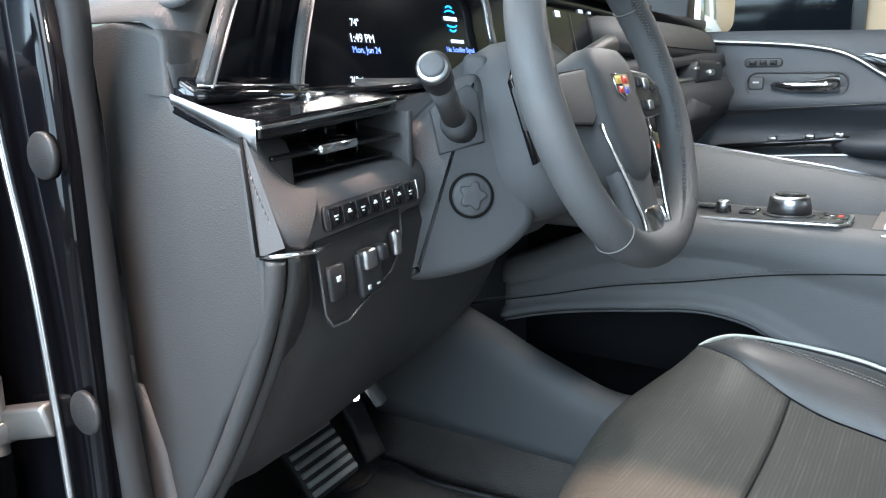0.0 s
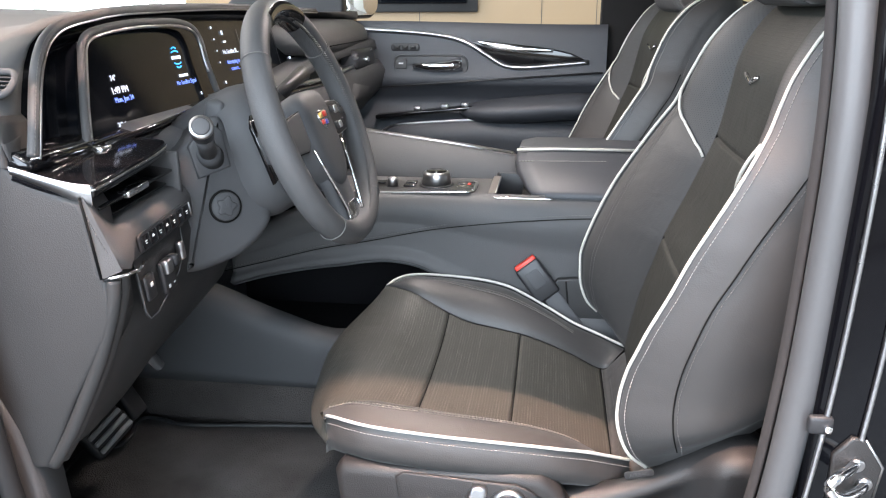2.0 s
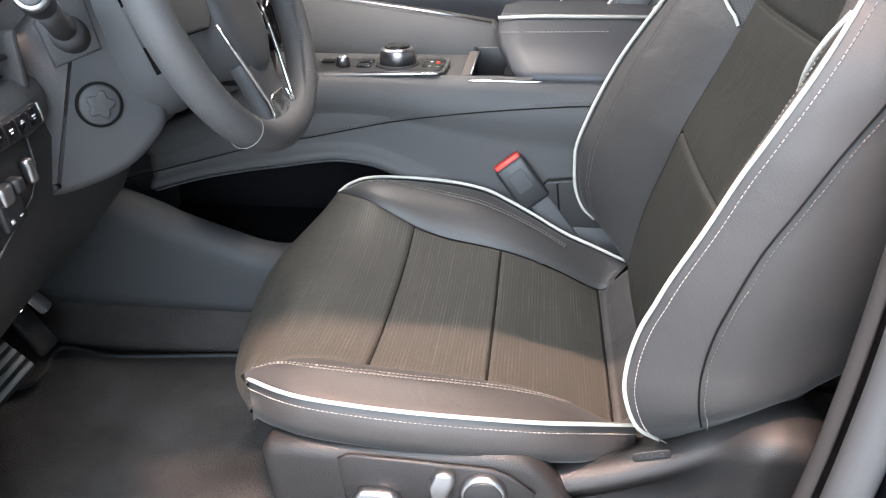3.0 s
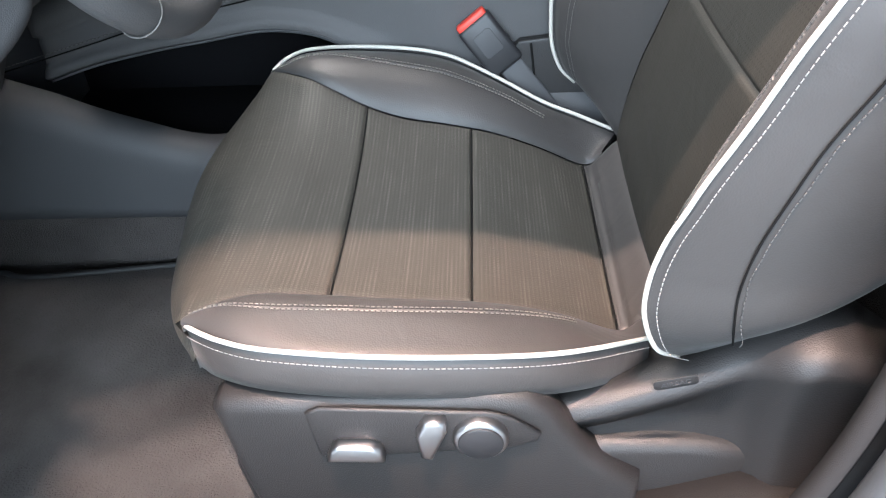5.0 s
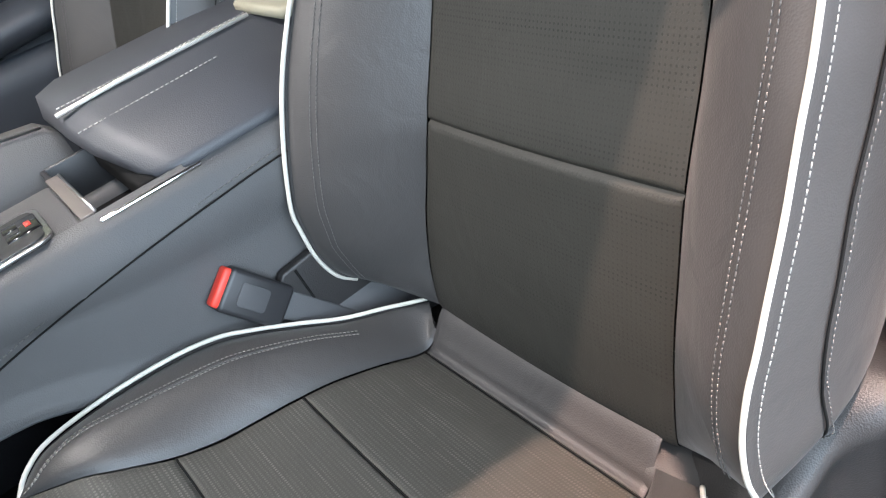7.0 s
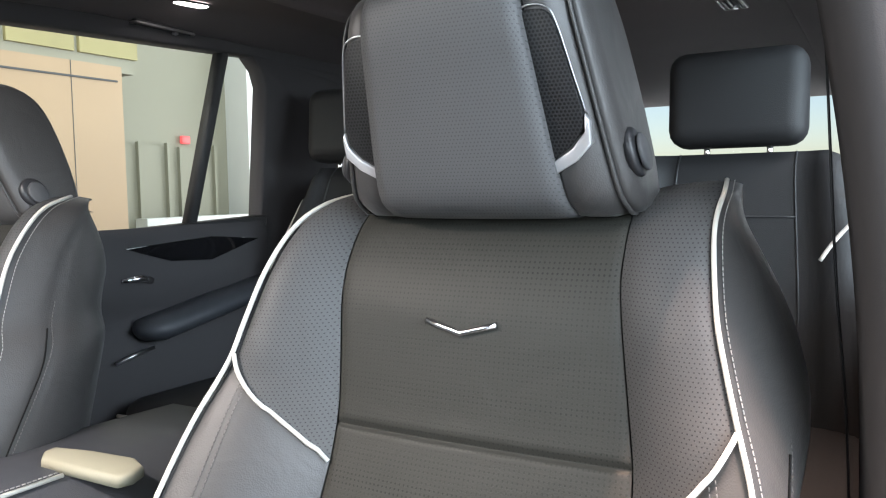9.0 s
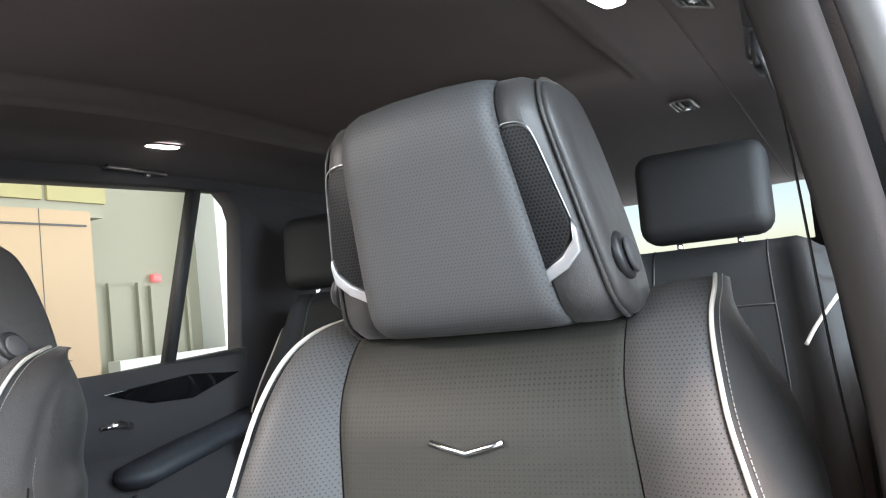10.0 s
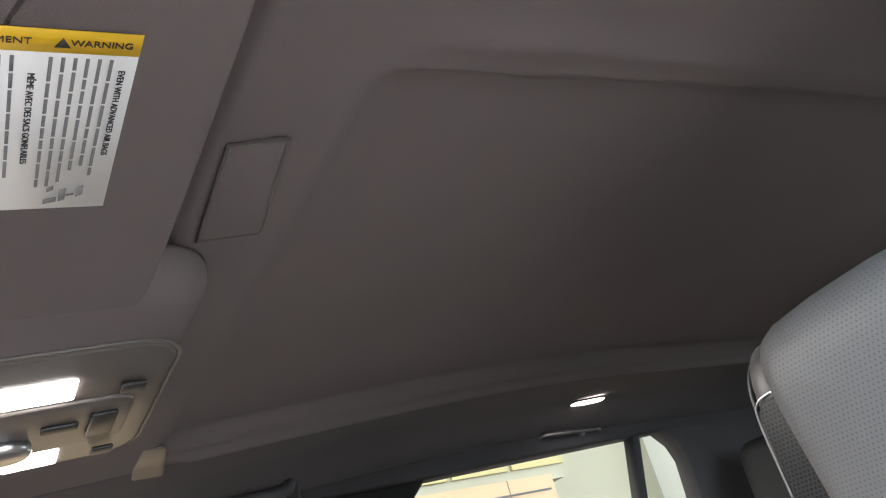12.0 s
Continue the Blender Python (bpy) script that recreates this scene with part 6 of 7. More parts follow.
# tail end
wall_box("tail_low", (3.2, -0.33, 0.7), (3.3, 1.17, 1.62), DARKCLOTH, "dark tailgate trim", "tailgate")
wall_box("pillar_d_near", (3.17, -0.36, 0.7), (3.32, -0.17, 1.93), DARKCLOTH, "dark rear corner pillar trim", "pillar")
wall_box("pillar_d_far", (3.17, 0.74, 0.7), (3.32, 1.20, 1.93), DARKCLOTH, "dark rear corner pillar trim", "pillar")
tg = sheet("tailgate_glass", [[(3.24, -0.20, z), (3.24, 0.76, z)] for z in (1.60, 1.90)], GLASS, 0.004, "clear tailgate glass", "window")
tg.visible_shadow = False

# driver's door opening: body jamb, seals, striker
side = [(-0.90, 0.55), (-0.715, 0.55), (-0.72, 1.0), (-0.728, 1.2), (-0.738, 1.42), (-0.90, 1.36)]
tagged(part("door_jamb_front", slab(side, 0.03, frame_m((0, -0.43, 0), (1, 0, 0), (0, 0, 1)), 0.01, 3), PAINT), "gloss black painted front door jamb", "door jamb", kind="structure")
for z, x in ((1.272, -0.744), (1.062, -0.724)):
    tagged(part("jamb_plug", disc(0.019, 0.005, frame_m((x, -0.4635, z), (1, 0, 0), (0, 0, 1)), 32, 0.002), GREYPLASTIC), "round grey plastic plug in the painted jamb", "plug", "jamb plugs")
hg = thing("hinge_bracket", "grey steel door hinge bolted to the black jamb", "hinge")
part("hinge_leaf", rbox(0.075, 0.016, 0.03, 0.004, pose(-0.80, -0.474, 1.04, 8, -14, 10)), STEEL, hg)
part("hinge_lug", rbox(0.03, 0.03, 0.022, 0.004, pose(-0.825, -0.485, 1.03)), STEEL, hg)
part("hinge_pin", tube([(-0.82, -0.487, 1.01), (-0.82, -0.487, 1.08)], 0.008, 12), STEEL, hg)
sealp = [(-0.735, -0.466, 0.62), (-0.745, -0.472, 0.984), (-0.753, -0.472, 1.074), (-0.765, -0.472, 1.18), (-0.786, -0.472, 1.283), (-0.81, -0.472, 1.45)]
tagged(part("jamb_strip", tube(spline(sealp, 6), 0.0035, 8), SATIN), "bright edge strip along the black door jamb", "strip", kind="structure")
loop = [(-0.70, -0.41, 0.70), (-0.72, -0.428, 0.98), (-0.729, -0.430, 1.095), (-0.740, -0.430, 1.26), (-0.738, -0.430, 1.365), (-0.715, -0.43, 1.45), (-0.55, -0.395, 1.60), (-0.30, -0.316, 1.772), (-0.02, -0.290, 1.828), (0.12, -0.288, 1.84)]
tagged(part("door_seal_front", tube(spline(loop, 8), 0.0135, 12), RUBBER), "soft black rubber door seal round the opening", "door seal", kind="structure")
bl = [(0.13, -0.305, 1.83), (0.150, -0.350, 1.6), (0.160, -0.374, 1.4), (0.156, -0.380, 1.2), (0.146, -0.384, 1.05), (0.130, -0.384, 0.92), (0.105, -0.378, 0.80), (0.06, -0.370, 0.735), (-0.05, -0.366, 0.728), (-0.6, -0.375, 0.722)]
tagged(part("door_seal_rear", tube(spline(bl, 8), 0.0165, 14), SEAL), "smooth grey door seal on the centre pillar", "door seal", kind="structure")
inner = [p + Vector((0.0, 0.026, 0)) for p in spline(bl[:7], 8)]
sheet("pillar_b_edge", [[p + Vector(d) for d in ((-0.012, 0.0, 0), (-0.016, 0.012, 0), (-0.008, 0.03, 0), (0.03, 0.04, 0), (0.06, 0.045, 0))] for p in inner], PILLARSKIN, 0.004, "dark plastic edge of the centre pillar", "pillar")
bpx = [(0.155, 0.55), (0.158, 1.0), (0.172, 1.4), (0.165, 1.80), (0.46, 1.80), (0.46, 0.55)]
tagged(part("pillar_b_near", slab(bpx, 0.03, frame_m((0, -0.375, 0), (1, 0, 0), (0, 0, 1)), 0.008, 3), PAINT), "gloss black painted centre pillar", "pillar", kind="structure")
for dx, mt in ((0.008, SATIN), (0.045, SATIN)):
    tagged(part("jamb_strip", tube([(p.x + dx + 0.012, -0.408, p.z) for p in spline(bl[1:6], 8)], 0.003, 6), mt), "bright edge strip along the centre pillar", "strip", kind="structure")
ck = thing("door_striker", "polished steel door striker loop on the centre pillar", "striker")
SM = frame_m((0.200, -0.404, 1.035), (1, 0, 0), (0, 0, 1))
part("striker_plate", slab([(-0.020, -0.042), (0.022, -0.042), (0.028, 0.004), (0.008, 0.034), (-0.004, 0.036), (-0.020, 0.016)], 0.007, SM, 0.003, 3), GREYPLASTIC, ck, "dark chamfered backing plate")
part("plate_edge", tube([SM @ Vector(v) for v in ((0.023, -0.04, 0.005), (0.0285, 0.004, 0.005), (0.009, 0.034, 0.005))], 0.0016, 6), SATIN, ck)
part("striker_loop", tube(spline([(0.214, -0.410, 1.021), (0.205, -0.422, 1.020), (0.186, -0.438, 1.021), (0.173, -0.444, 1.027), (0.168, -0.444, 1.036), (0.176, -0.440, 1.043), (0.190, -0.425, 1.043), (0.203, -0.410, 1.042)], 5), 0.0052, 12), CHROME, ck, "bright bent steel loop")
for bx, bz in ((0.213, 1.021), (0.203, 1.042)):
    part("loop_rivet", disc(0.0075, 0.006, frame_m((bx, -0.412, bz), (1, 0, 0), (0, 0, 1)), 18, 0.002), SATIN, ck)
lt = thing("door_latch_stop", "small black stop with a bright screw on the pillar", "door stop")
part("stop_body", rbox(0.024, 0.010, 0.020, 0.004, pose(0.164, -0.409, 1.083)), HARD, lt)
part("screw", disc(0.004, 0.005, frame_m((0.170, -0.415, 1.081), (1, 0, 0), (0, 0, 1)), 16, 0.001), CHROME, lt)

# the driver's door stands wide open ahead of the opening
dd = thing("driver_door", "open black driver's door with dark inner panel", "car door")
DO = pose(-0.86, -0.53, 0, 0, 0, -100)
part("door_skin", rbox(1.12, 0.12, 0.82, 0.04, DO @ Matrix.Translation((0.50, -0.06, 0.96)), 3), PAINT, dd)
part("inner_panel", rbox(1.06, 0.05, 0.76, 0.02, DO @ Matrix.Translation((0.50, 0.03, 0.97)), 3), LEATHER_DASH, dd)
part("window_frame", tube([DO @ Vector(v) for v in ((0.06, -0.03, 1.36), (0.30, -0.05, 1.55), (0.62, -0.09, 1.74), (1.0, -0.10, 1.78), (1.03, -0.05, 1.36))], 0.022, 8), PAINT, dd)

wall_box("front_fender", (-2.2, -0.52, 0.4), (-0.88, -0.42, 1.22), PAINT, "gloss black front wing of the car", "car body")
wall_box("bonnet", (-2.2, -0.42, 1.12), (-1.30, 1.26, 1.20), PAINT, "gloss black bonnet of the car", "car body")

# inner trim of the near centre pillar, belt and guide
bt = []
for z, x0, x1, y in ((0.70, 0.20, 0.52, -0.335), (1.0, 0.215, 0.50, -0.33), (1.2, 0.22, 0.48, -0.325), (1.36, 0.222, 0.50, -0.312), (1.42, 0.222, 0.48, -0.306), (1.6, 0.215, 0.45, -0.293), (1.75, 0.205, 0.43, -0.278), (1.88, 0.20, 0.42, -0.262)):
    bt.append([(x0 - 0.012, y - 0.045, z), (x0, y - 0.01, z), (x0 + 0.02, y, z), ((x0 + x1) / 2, y + 0.006, z), (x1 - 0.02, y + 0.002, z), (x1, y - 0.02, z), (x1, y - 0.06, z)])
sheet("pillar_trim_near", bt, PILLARCLOTH, 0.004, "grey fabric trim on the centre pillar", "pillar")
be = thing("seat_belt", "grey woven seat belt hanging from the centre pillar", "seat belt")
bpts = spline([(0.60, -0.232, 1.775), (0.50, -0.25, 1.71), (0.42, -0.264, 1.64), (0.40, -0.278, 1.42), (0.395, -0.29, 1.28), (0.39, -0.297, 1.1), (0.39, -0.30, 0.85)], 6)
part("strap", grid([[p + Vector((-0.022, -0.0014, 0)), p + Vector((0.022, 0.0014, 0))] for p in bpts]), HARD, be)
part("strap_edge", tube([p + Vector((-0.022, -0.0014, 0)) for p in bpts], 0.0014, 6), GREYPLASTIC, be)
part("belt_guide", rbox(0.06, 0.016, 0.05, 0.006, pose(0.60, -0.236, 1.775)), HARD, be)

# ---- passenger door ----
pdr = thing("passenger_door", "closed dark leather passenger door with silver and gloss trim", "car door")


def dpt(x, z, off=0.0):
    return Vector((x, 1.205 - off, z))


DM = frame_m((0, 1.205, 0), (1, 0, 0), (0, 0, 1))


def dslab(name, outline, thick, off, material, parent=pdr, label="", bevel=0.004):
    sm = [(p.x, p.y) for p in outline] if hasattr(outline[0], "x") else outline
    return part(name, slab(sm, thick, DM @ Matrix.Translation((0, 0, off)), bevel, 3), material, parent, label)


rows = []
for z, o in ((1.435, 0.0), (1.425, 0.008), (1.40, 0.012), (1.33, 0.016), (1.28, 0.022), (1.262, 0.028), (1.25, 0.018), (1.22, -0.01), (1.19, -0.018), (1.165, 0.0), (1.10, 0.03), (1.0, 0.03), (0.85, 0.02), (0.70, 0.02)):
    rows.append([dpt(x, z - 0.012 * SMOOTHSTEP(-0.7, 0.0, x) * (z > 1.3), o + 0.006 * math.sin(6 * x) * (z < 1.25)) for x in [(-0.78 + 0.82 * k / 24) for k in range(25)]])
part("door_panel", grid(rows), DOORSKIN, pdr)
part("door_core", rbox(0.86, 0.05, 0.72, 0.004, pose(-0.37, 1.26, 1.06)), HARD, pdr)
blade = spline([dpt(-0.76, 1.415, 0.018), dpt(-0.55, 1.405, 0.018), dpt(-0.43, 1.393, 0.02), dpt(-0.36, 1.374, 0.022), dpt(-0.29, 1.332, 0.024), dpt(-0.245, 1.309, 0.025), dpt(-0.19, 1.305, 0.025), dpt(-0.10, 1.312, 0.024), dpt(-0.01, 1.320, 0.022)], 8)
part("silver_blade", tube(blade, 0.0060, 8), SATIN, pdr, "satin silver blade across the door")
dslab("gloss_inlay", [(-0.352, 1.374), (-0.30, 1.378), (-0.12, 1.358), (-0.06, 1.345), (-0.02, 1.326), (-0.10, 1.316), (-0.19, 1.309), (-0.24, 1.313), (-0.285, 1.335)], 0.006, 0.016, BLACK, label="gloss black inlay")
dslab("inlay_bar", [(-0.335, 1.378), (-0.27, 1.374), (-0.19, 1.362), (-0.11, 1.357), (-0.112, 1.347), (-0.2, 1.346), (-0.27, 1.352)], 0.006, 0.022, CHROME, label="chrome accent")
dslab("handle_cup", [(p[0] - 0.465, p[1] + 1.311) for p in rrect(0.215, 0.052, 0.022)], 0.004, 0.0145, HARD, label="dark handle recess")
part("handle_lever", tube([dpt(-0.515, 1.308, 0.026), dpt(-0.46, 1.306, 0.034), dpt(-0.405, 1.309, 0.034), dpt(-0.375, 1.314, 0.026)], [0.009, 0.012, 0.016, 0.021], 14), CHROME, pdr, "chrome door handle")
part("cup_ring", tube([dpt(x - 0.465, z + 1.311, 0.019) for x, z in rrect(0.217, 0.054, 0.023)], 0.0024, 6, closed=True), SOFT, pdr)
dslab("lock_buttons", [(p[0] - 0.552, p[1] + 1.313) for p in rrect(0.034, 0.030, 0.006)], 0.004, 0.019, SOFT)
dslab("lock_icon", [(p[0] - 0.552, p[1] + 1.315) for p in rrect(0.014, 0.004, 0.001)], 0.001, 0.0235, ICON, bevel=0.0002)
dslab("memory_panel", [(p[0] - 0.54, p[1] + 1.36) for p in rrect(0.085, 0.022, 0.009)], 0.003, 0.0145, HARD)
for k in range(3):
    dslab("memory_button", [(p[0] - 0.563 + 0.023 * k, p[1] + 1.36) for p in rrect(0.017, 0.012, 0.003)], 0.003, 0.017, GREYPLASTIC)
for z0 in (1.265,):
    part("seam", tube([dpt(-0.66, 1.243, 0.03), dpt(-0.4, 1.262, 0.032), dpt(0.03, 1.292, 0.03)], 0.003, 6), HARD, pdr)
# armrest and lower pocket line
arm = []
for x, f in ((-0.375, 0.10), (-0.365, 0.38), (-0.345, 0.66), (-0.31, 0.88), (-0.26, 1.0), (-0.2, 1.05), (-0.05, 1.05), (0.03, 1.0)):
    arm.append([Vector((x, 1.17 - 0.062 * f * c, 1.178 + 0.036 * f * s + 0.02 * SMOOTHSTEP(-0.35, 0.0, x))) for c, s in ((math.cos(a) if math.cos(a) > -0.4 else -0.6, math.sin(a)) for a in (2 * math.pi * k / 20 for k in range(20)))])
part("door_armrest", loft(arm), DOORSKIN, pdr, "padded door armrest")
part("switch_deck", rbox(0.30, 0.05, 0.012, 0.004, pose(-0.475, 1.165, 1.178, 0, -6, 0)), BLACK, pdr)
for kx in (-0.50, -0.42, -0.36):
    part("window_switch", rbox(0.02, 0.016, 0.01, 0.003, pose(kx, 1.155, 1.19 + 0.09 * (kx + 0.475))), SATIN, pdr)
low = spline([dpt(-0.655, 1.075, 0.03), dpt(-0.62, 1.11, 0.045), dpt(-0.575, 1.136, 0.055), dpt(-0.5, 1.146, 0.058), dpt(-0.41, 1.153, 0.058), dpt(-0.33, 1.157, 0.055)], 8)
part("pocket_trim", tube(low, 0.0042, 8), SATIN, pdr, "satin silver line above the pocket")
part("pocket_lip", grid([[p + Vector((0, 0.01, 0.0)), p + Vector((0, -0.006, -0.004)), p + Vector((0.0, -0.004, -0.06)), p + Vector((0, 0.03, -0.2))] for p in [*low, dpt(-0.2, 1.150, 0.05), dpt(-0.08, 1.145, 0.045), dpt(0.03, 1.14, 0.04)]]), DOORSKIN, pdr)
part("lower_fold", tube(spline([dpt(-0.6, 1.05, 0.03), dpt(-0.45, 1.075, 0.034), dpt(-0.2, 1.098, 0.034), dpt(0.0, 1.125, 0.03)], 6), 0.006, 8), DOORSKIN, pdr)
# rear door
rdr = thing("rear_door", "closed dark rear passenger door with padded armrest", "car door")
rows = []
for z, o in ((1.345, 0.0), (1.325, 0.014), (1.24, 0.018), (1.18, 0.024), (1.16, 0.0), (1.11, 0.0), (1.06, 0.03), (0.9, 0.03), (0.70, 0.02)):
    rows.append([(x, 1.20 - o, z) for x in [(0.60 + 0.86 * k / 16) for k in range(17)]])
part("door_panel", grid(rows), DARKCLOTH, rdr)
part("door_core", rbox(0.86, 0.05, 0.64, 0.004, pose(1.03, 1.255, 1.02)), HARD, rdr)
part("gloss_inlay", slab([(0.99, 1.30), (1.25, 1.315), (1.42, 1.30), (1.25, 1.255), (1.12, 1.262)], 0.006, frame_m((0, 1.184, 0), (1, 0, 0), (0, 0, 1)), 0.002), BLACK, rdr, "gloss black inlay")
part("door_handle", tube([(0.975, 1.176, 1.228), (1.02, 1.168, 1.232), (1.055, 1.176, 1.222)], [0.006, 0.009, 0.009], 10), CHROME, rdr, "chrome door handle")
part("door_armrest", loft([[Vector((x, 1.165 - 0.055 * f * math.cos(a), 1.112 + 0.032 * f * math.sin(a) + 0.07 * SMOOTHSTEP(1.05, 1.5, x))) for a in (2 * math.pi * k / 16 for k in range(16))] for x, f in ((1.0, 0.2), (1.02, 0.8), (1.06, 1.0), (1.3, 1.0), (1.45, 0.9))]), DOORSKIN, rdr, "padded door armrest")
part("silver_line", tube([(0.93, 1.15, 1.052), (0.98, 1.145, 1.064), (1.03, 1.145, 1.072)], 0.004, 8), SATIN, rdr)

for c in rdr.children:
    c.data.transform(Matrix.Translation((-0.26, 0, 0.08)))

# passenger's wing mirror
mr = thing("wing_mirror", "black wing mirror outside the passenger's window", "wing mirror")
mo = [(p[0], p[1]) for p in rrect(0.23, 0.19, 0.05)]
part("housing", slab([(x * 0.86, y * 0.95) for x, y in mo], 0.07, frame_m((-0.80, 1.50, 1.525), (0.42, 1, 0), (0, 0, 1)), 0.02, 3), PAINT, mr)
part("mirror_glass", slab(rrect(0.172, 0.155, 0.04), 0.003, frame_m((-0.733, 1.471, 1.525), (0.42, 1, 0), (0, 0, 1)), 0.001), MIRROR, mr, "mirror glass")
part("mirror_foot", rbox(0.10, 0.16, 0.05, 0.015, pose(-0.79, 1.36, 1.44)), PAINT, mr)

# ---- roof fittings ----
def roof_m(x, y, rz=0, drop=0.0):
    return pose(x, y, roof_z(x, y) - drop, 180, 0, rz)


lampm = thing("reading_lamp", "small lit reading lamp in the headliner above the passenger's window", "lamp", "reading lamps")
part("lamp_lens", slab(rrect(0.078, 0.03, 0.013), 0.006, roof_m(0.79, 1.005, -14, -0.002), 0.002), LAMP, lampm)
part("lamp_bezel", tube([roof_m(0.79, 1.005, -14, -0.002) @ Vector((x, y, 0.003)) for x, y in rrect(0.083, 0.035, 0.015)], 0.0025, 6, closed=True), HARD, lampm)
lampd = thing("reading_lamp", "small lit reading lamp in the headliner above the driver's seat", "lamp", "reading lamps")
lm = roof_m(0.655, -0.04, -12, -0.002)
part("lamp_lens", slab(rrect(0.07, 0.036, 0.012), 0.006, lm, 0.002), LAMP, lampd)
part("lamp_bezel", tube([lm @ Vector((x, y, 0.003)) for x, y in rrect(0.066, 0.04, 0.014)], 0.003, 6, closed=True), GREYPLASTIC, lampd)


def vent_thing(x, y, rz, label, w=0.17, d=0.055, shear=0.0):
    v = thing("roof_vent", label, "air vent", "roof vents")
    m = roof_m(x, y, rz, -0.004) @ Matrix(((1, shear, 0, 0), (0, 1, 0, 0), (0, 0, 1, 0), (0, 0, 0, 1)))
    part("vent_body", slab(rrect(w, d, 0.006), 0.008, m, 0.003), HARD, v)
    part("vent_frame", tube([m @ Vector((a, b, 0.008)) for a, b in rrect(w, d, 0.006)], 0.0034, 6, closed=True), STEEL, v)
    for k in (-1, 0, 1):
        part("vent_slat", rbox(w * 0.86, 0.004, 0.004, 0.001, m @ Matrix.Translation((0, k * d * 0.26, 0.009))), SOFT, v)
    part("vent_tab", rbox(0.012, 0.012, 0.008, 0.002, m @ Matrix.Translation((w * 0.2, 0.004, 0.012))), SATIN, v)
    return v


vent_thing(0.69, -0.140, -3, "grey roof air vent above the driver's side", 0.18, 0.040, 1.2)
vent_thing(1.468, 0.005, 0, "grey roof air vent towards the rear", 0.11, 0.05)
vent_thing(0.80, 1.11, 2, "dark roof air vent above the passenger's side", 0.17, 0.03)
hk = thing("coat_hook", "small black coat hook above the passenger's window", "coat hook", "coat hooks")
part("hook", tube([(0.606, 1.135, 1.905), (0.606, 1.12, 1.89), (0.606, 1.112, 1.878), (0.606, 1.12, 1.868)], 0.006, 8), HARD, hk)
hk = thing("coat_hook", "small grey coat hook in an oval dish above the driver's window", "coat hook", "coat hooks")
hm = roof_m(0.435, -0.158, -12, 0.0)
part("hook_dish", slab(rrect(0.11, 0.022, 0.011), 0.003, hm, 0.001), HARD, hk)
part("hook", slab(rrect(0.034, 0.014, 0.007), 0.008, hm @ Matrix.Translation((0.032, 0, 0)), 0.003), STEEL, hk, "grey folded hook")
gd = thing("belt_anchor", "dark belt guide hanging from the roof rail behind the driver", "belt guide")
part("guide_shell", rbox(0.10, 0.035, 0.055, 0.012, pose(0.63, -0.238, 1.83), 3), DARKCLOTH, gd)
part("guide_slider", rbox(0.04, 0.016, 0.045, 0.006, pose(0.605, -0.228, 1.79)), HARD, gd)
gh = thing("grab_handle", "dark folding grab handle above the passenger's window", "grab handle")
part("grip", tube(spline([(-0.10, 1.07, 1.84), (-0.08, 1.055, 1.825), (0.02, 1.045, 1.823), (0.11, 1.055, 1.832), (0.13, 1.07, 1.85)], 6), 0.011, 10), SOFT, gh)
part("recess", rbox(0.26, 0.02, 0.05, 0.008, pose(0.02, 1.085, 1.842)), HARD, gh)

# sun visor with its warning label
vis = thing("sun_visor", "dark fabric sun visor folded up with a warning label", "sun visor")
VZ = 1.806
vo = [(p.x, p.y) for p in spline([(-0.10, -0.245, 0), (-0.095, -0.26, 0), (0.07, -0.262, 0), (0.092, -0.245, 0), (0.094, 0.0, 0), (0.085, 0.23, 0), (0.06, 0.25, 0), (-0.09, 0.25, 0), (-0.10, 0.23, 0), (-0.10, -0.245, 0)], 5)[:-1]]
VT = pose(-0.342, 0.010, VZ, 180, -6, 0)
part("visor_board", slab(vo, 0.016, VT, 0.006, 3), CLOTH, vis)
LT = VT @ Matrix.Translation((0, 0, 0.0165))


def vlocal(x, y):
    """From the car's x, y to the visor's own plane."""
    return (x + 0.342, -(y - 0.010))


lx0, ly0 = vlocal(-0.293, -0.014)
lw, lh = 0.09, 0.131
part("label_sheet", slab([(lx0, ly0), (lx0, ly0 - lh), (lx0 - lw, ly0 - lh), (lx0 - lw, ly0)], 0.0006, LT, 0), PAPER, vis, "white printed warning label")
part("label_band", slab([(lx0, ly0 + 0.001), (lx0, ly0 - 0.012), (lx0 - lw, ly0 - 0.012), (lx0 - lw, ly0 + 0.001)], 0.0005, LT @ Matrix.Translation((0, 0, 0.0006)), 0), YELLOW, vis, "yellow heading band")


def label_text(body, size, x, y, rot, material, bold=0.0):
    text_mesh(body, size, LT @ Matrix.Translation((x, y, 0.0014)) @ Matrix.Rotation(radians(rot), 4, "Z"), material, "label_text", vis)


label_text("WARNING", 0.0050, lx0 - 0.0155, ly0 - 0.0058, 0, INK)
label_text("AVERTISSEMENT", 0.0050, lx0 - 0.060, ly0 - 0.0058, 0, INK)
part("label_triangle", slab([(lx0 - 0.0335, ly0 - 0.0085), (lx0 - 0.0275, ly0 - 0.0085), (lx0 - 0.0305, ly0 - 0.0032)], 0.0004, LT @ Matrix.Translation((0, 0, 0.0012)), 0), INK, vis)
label_text("EVEN WITH ADVANCED AIR BAGS", 0.0040, lx0 - 0.006, ly0 - 0.052, -90, INK)
label_text("MÊME AVEC DES SACS GONFLABLES", 0.0040, lx0 - 0.041, ly0 - 0.057, -90, INK)
rnd = random.Random(5)
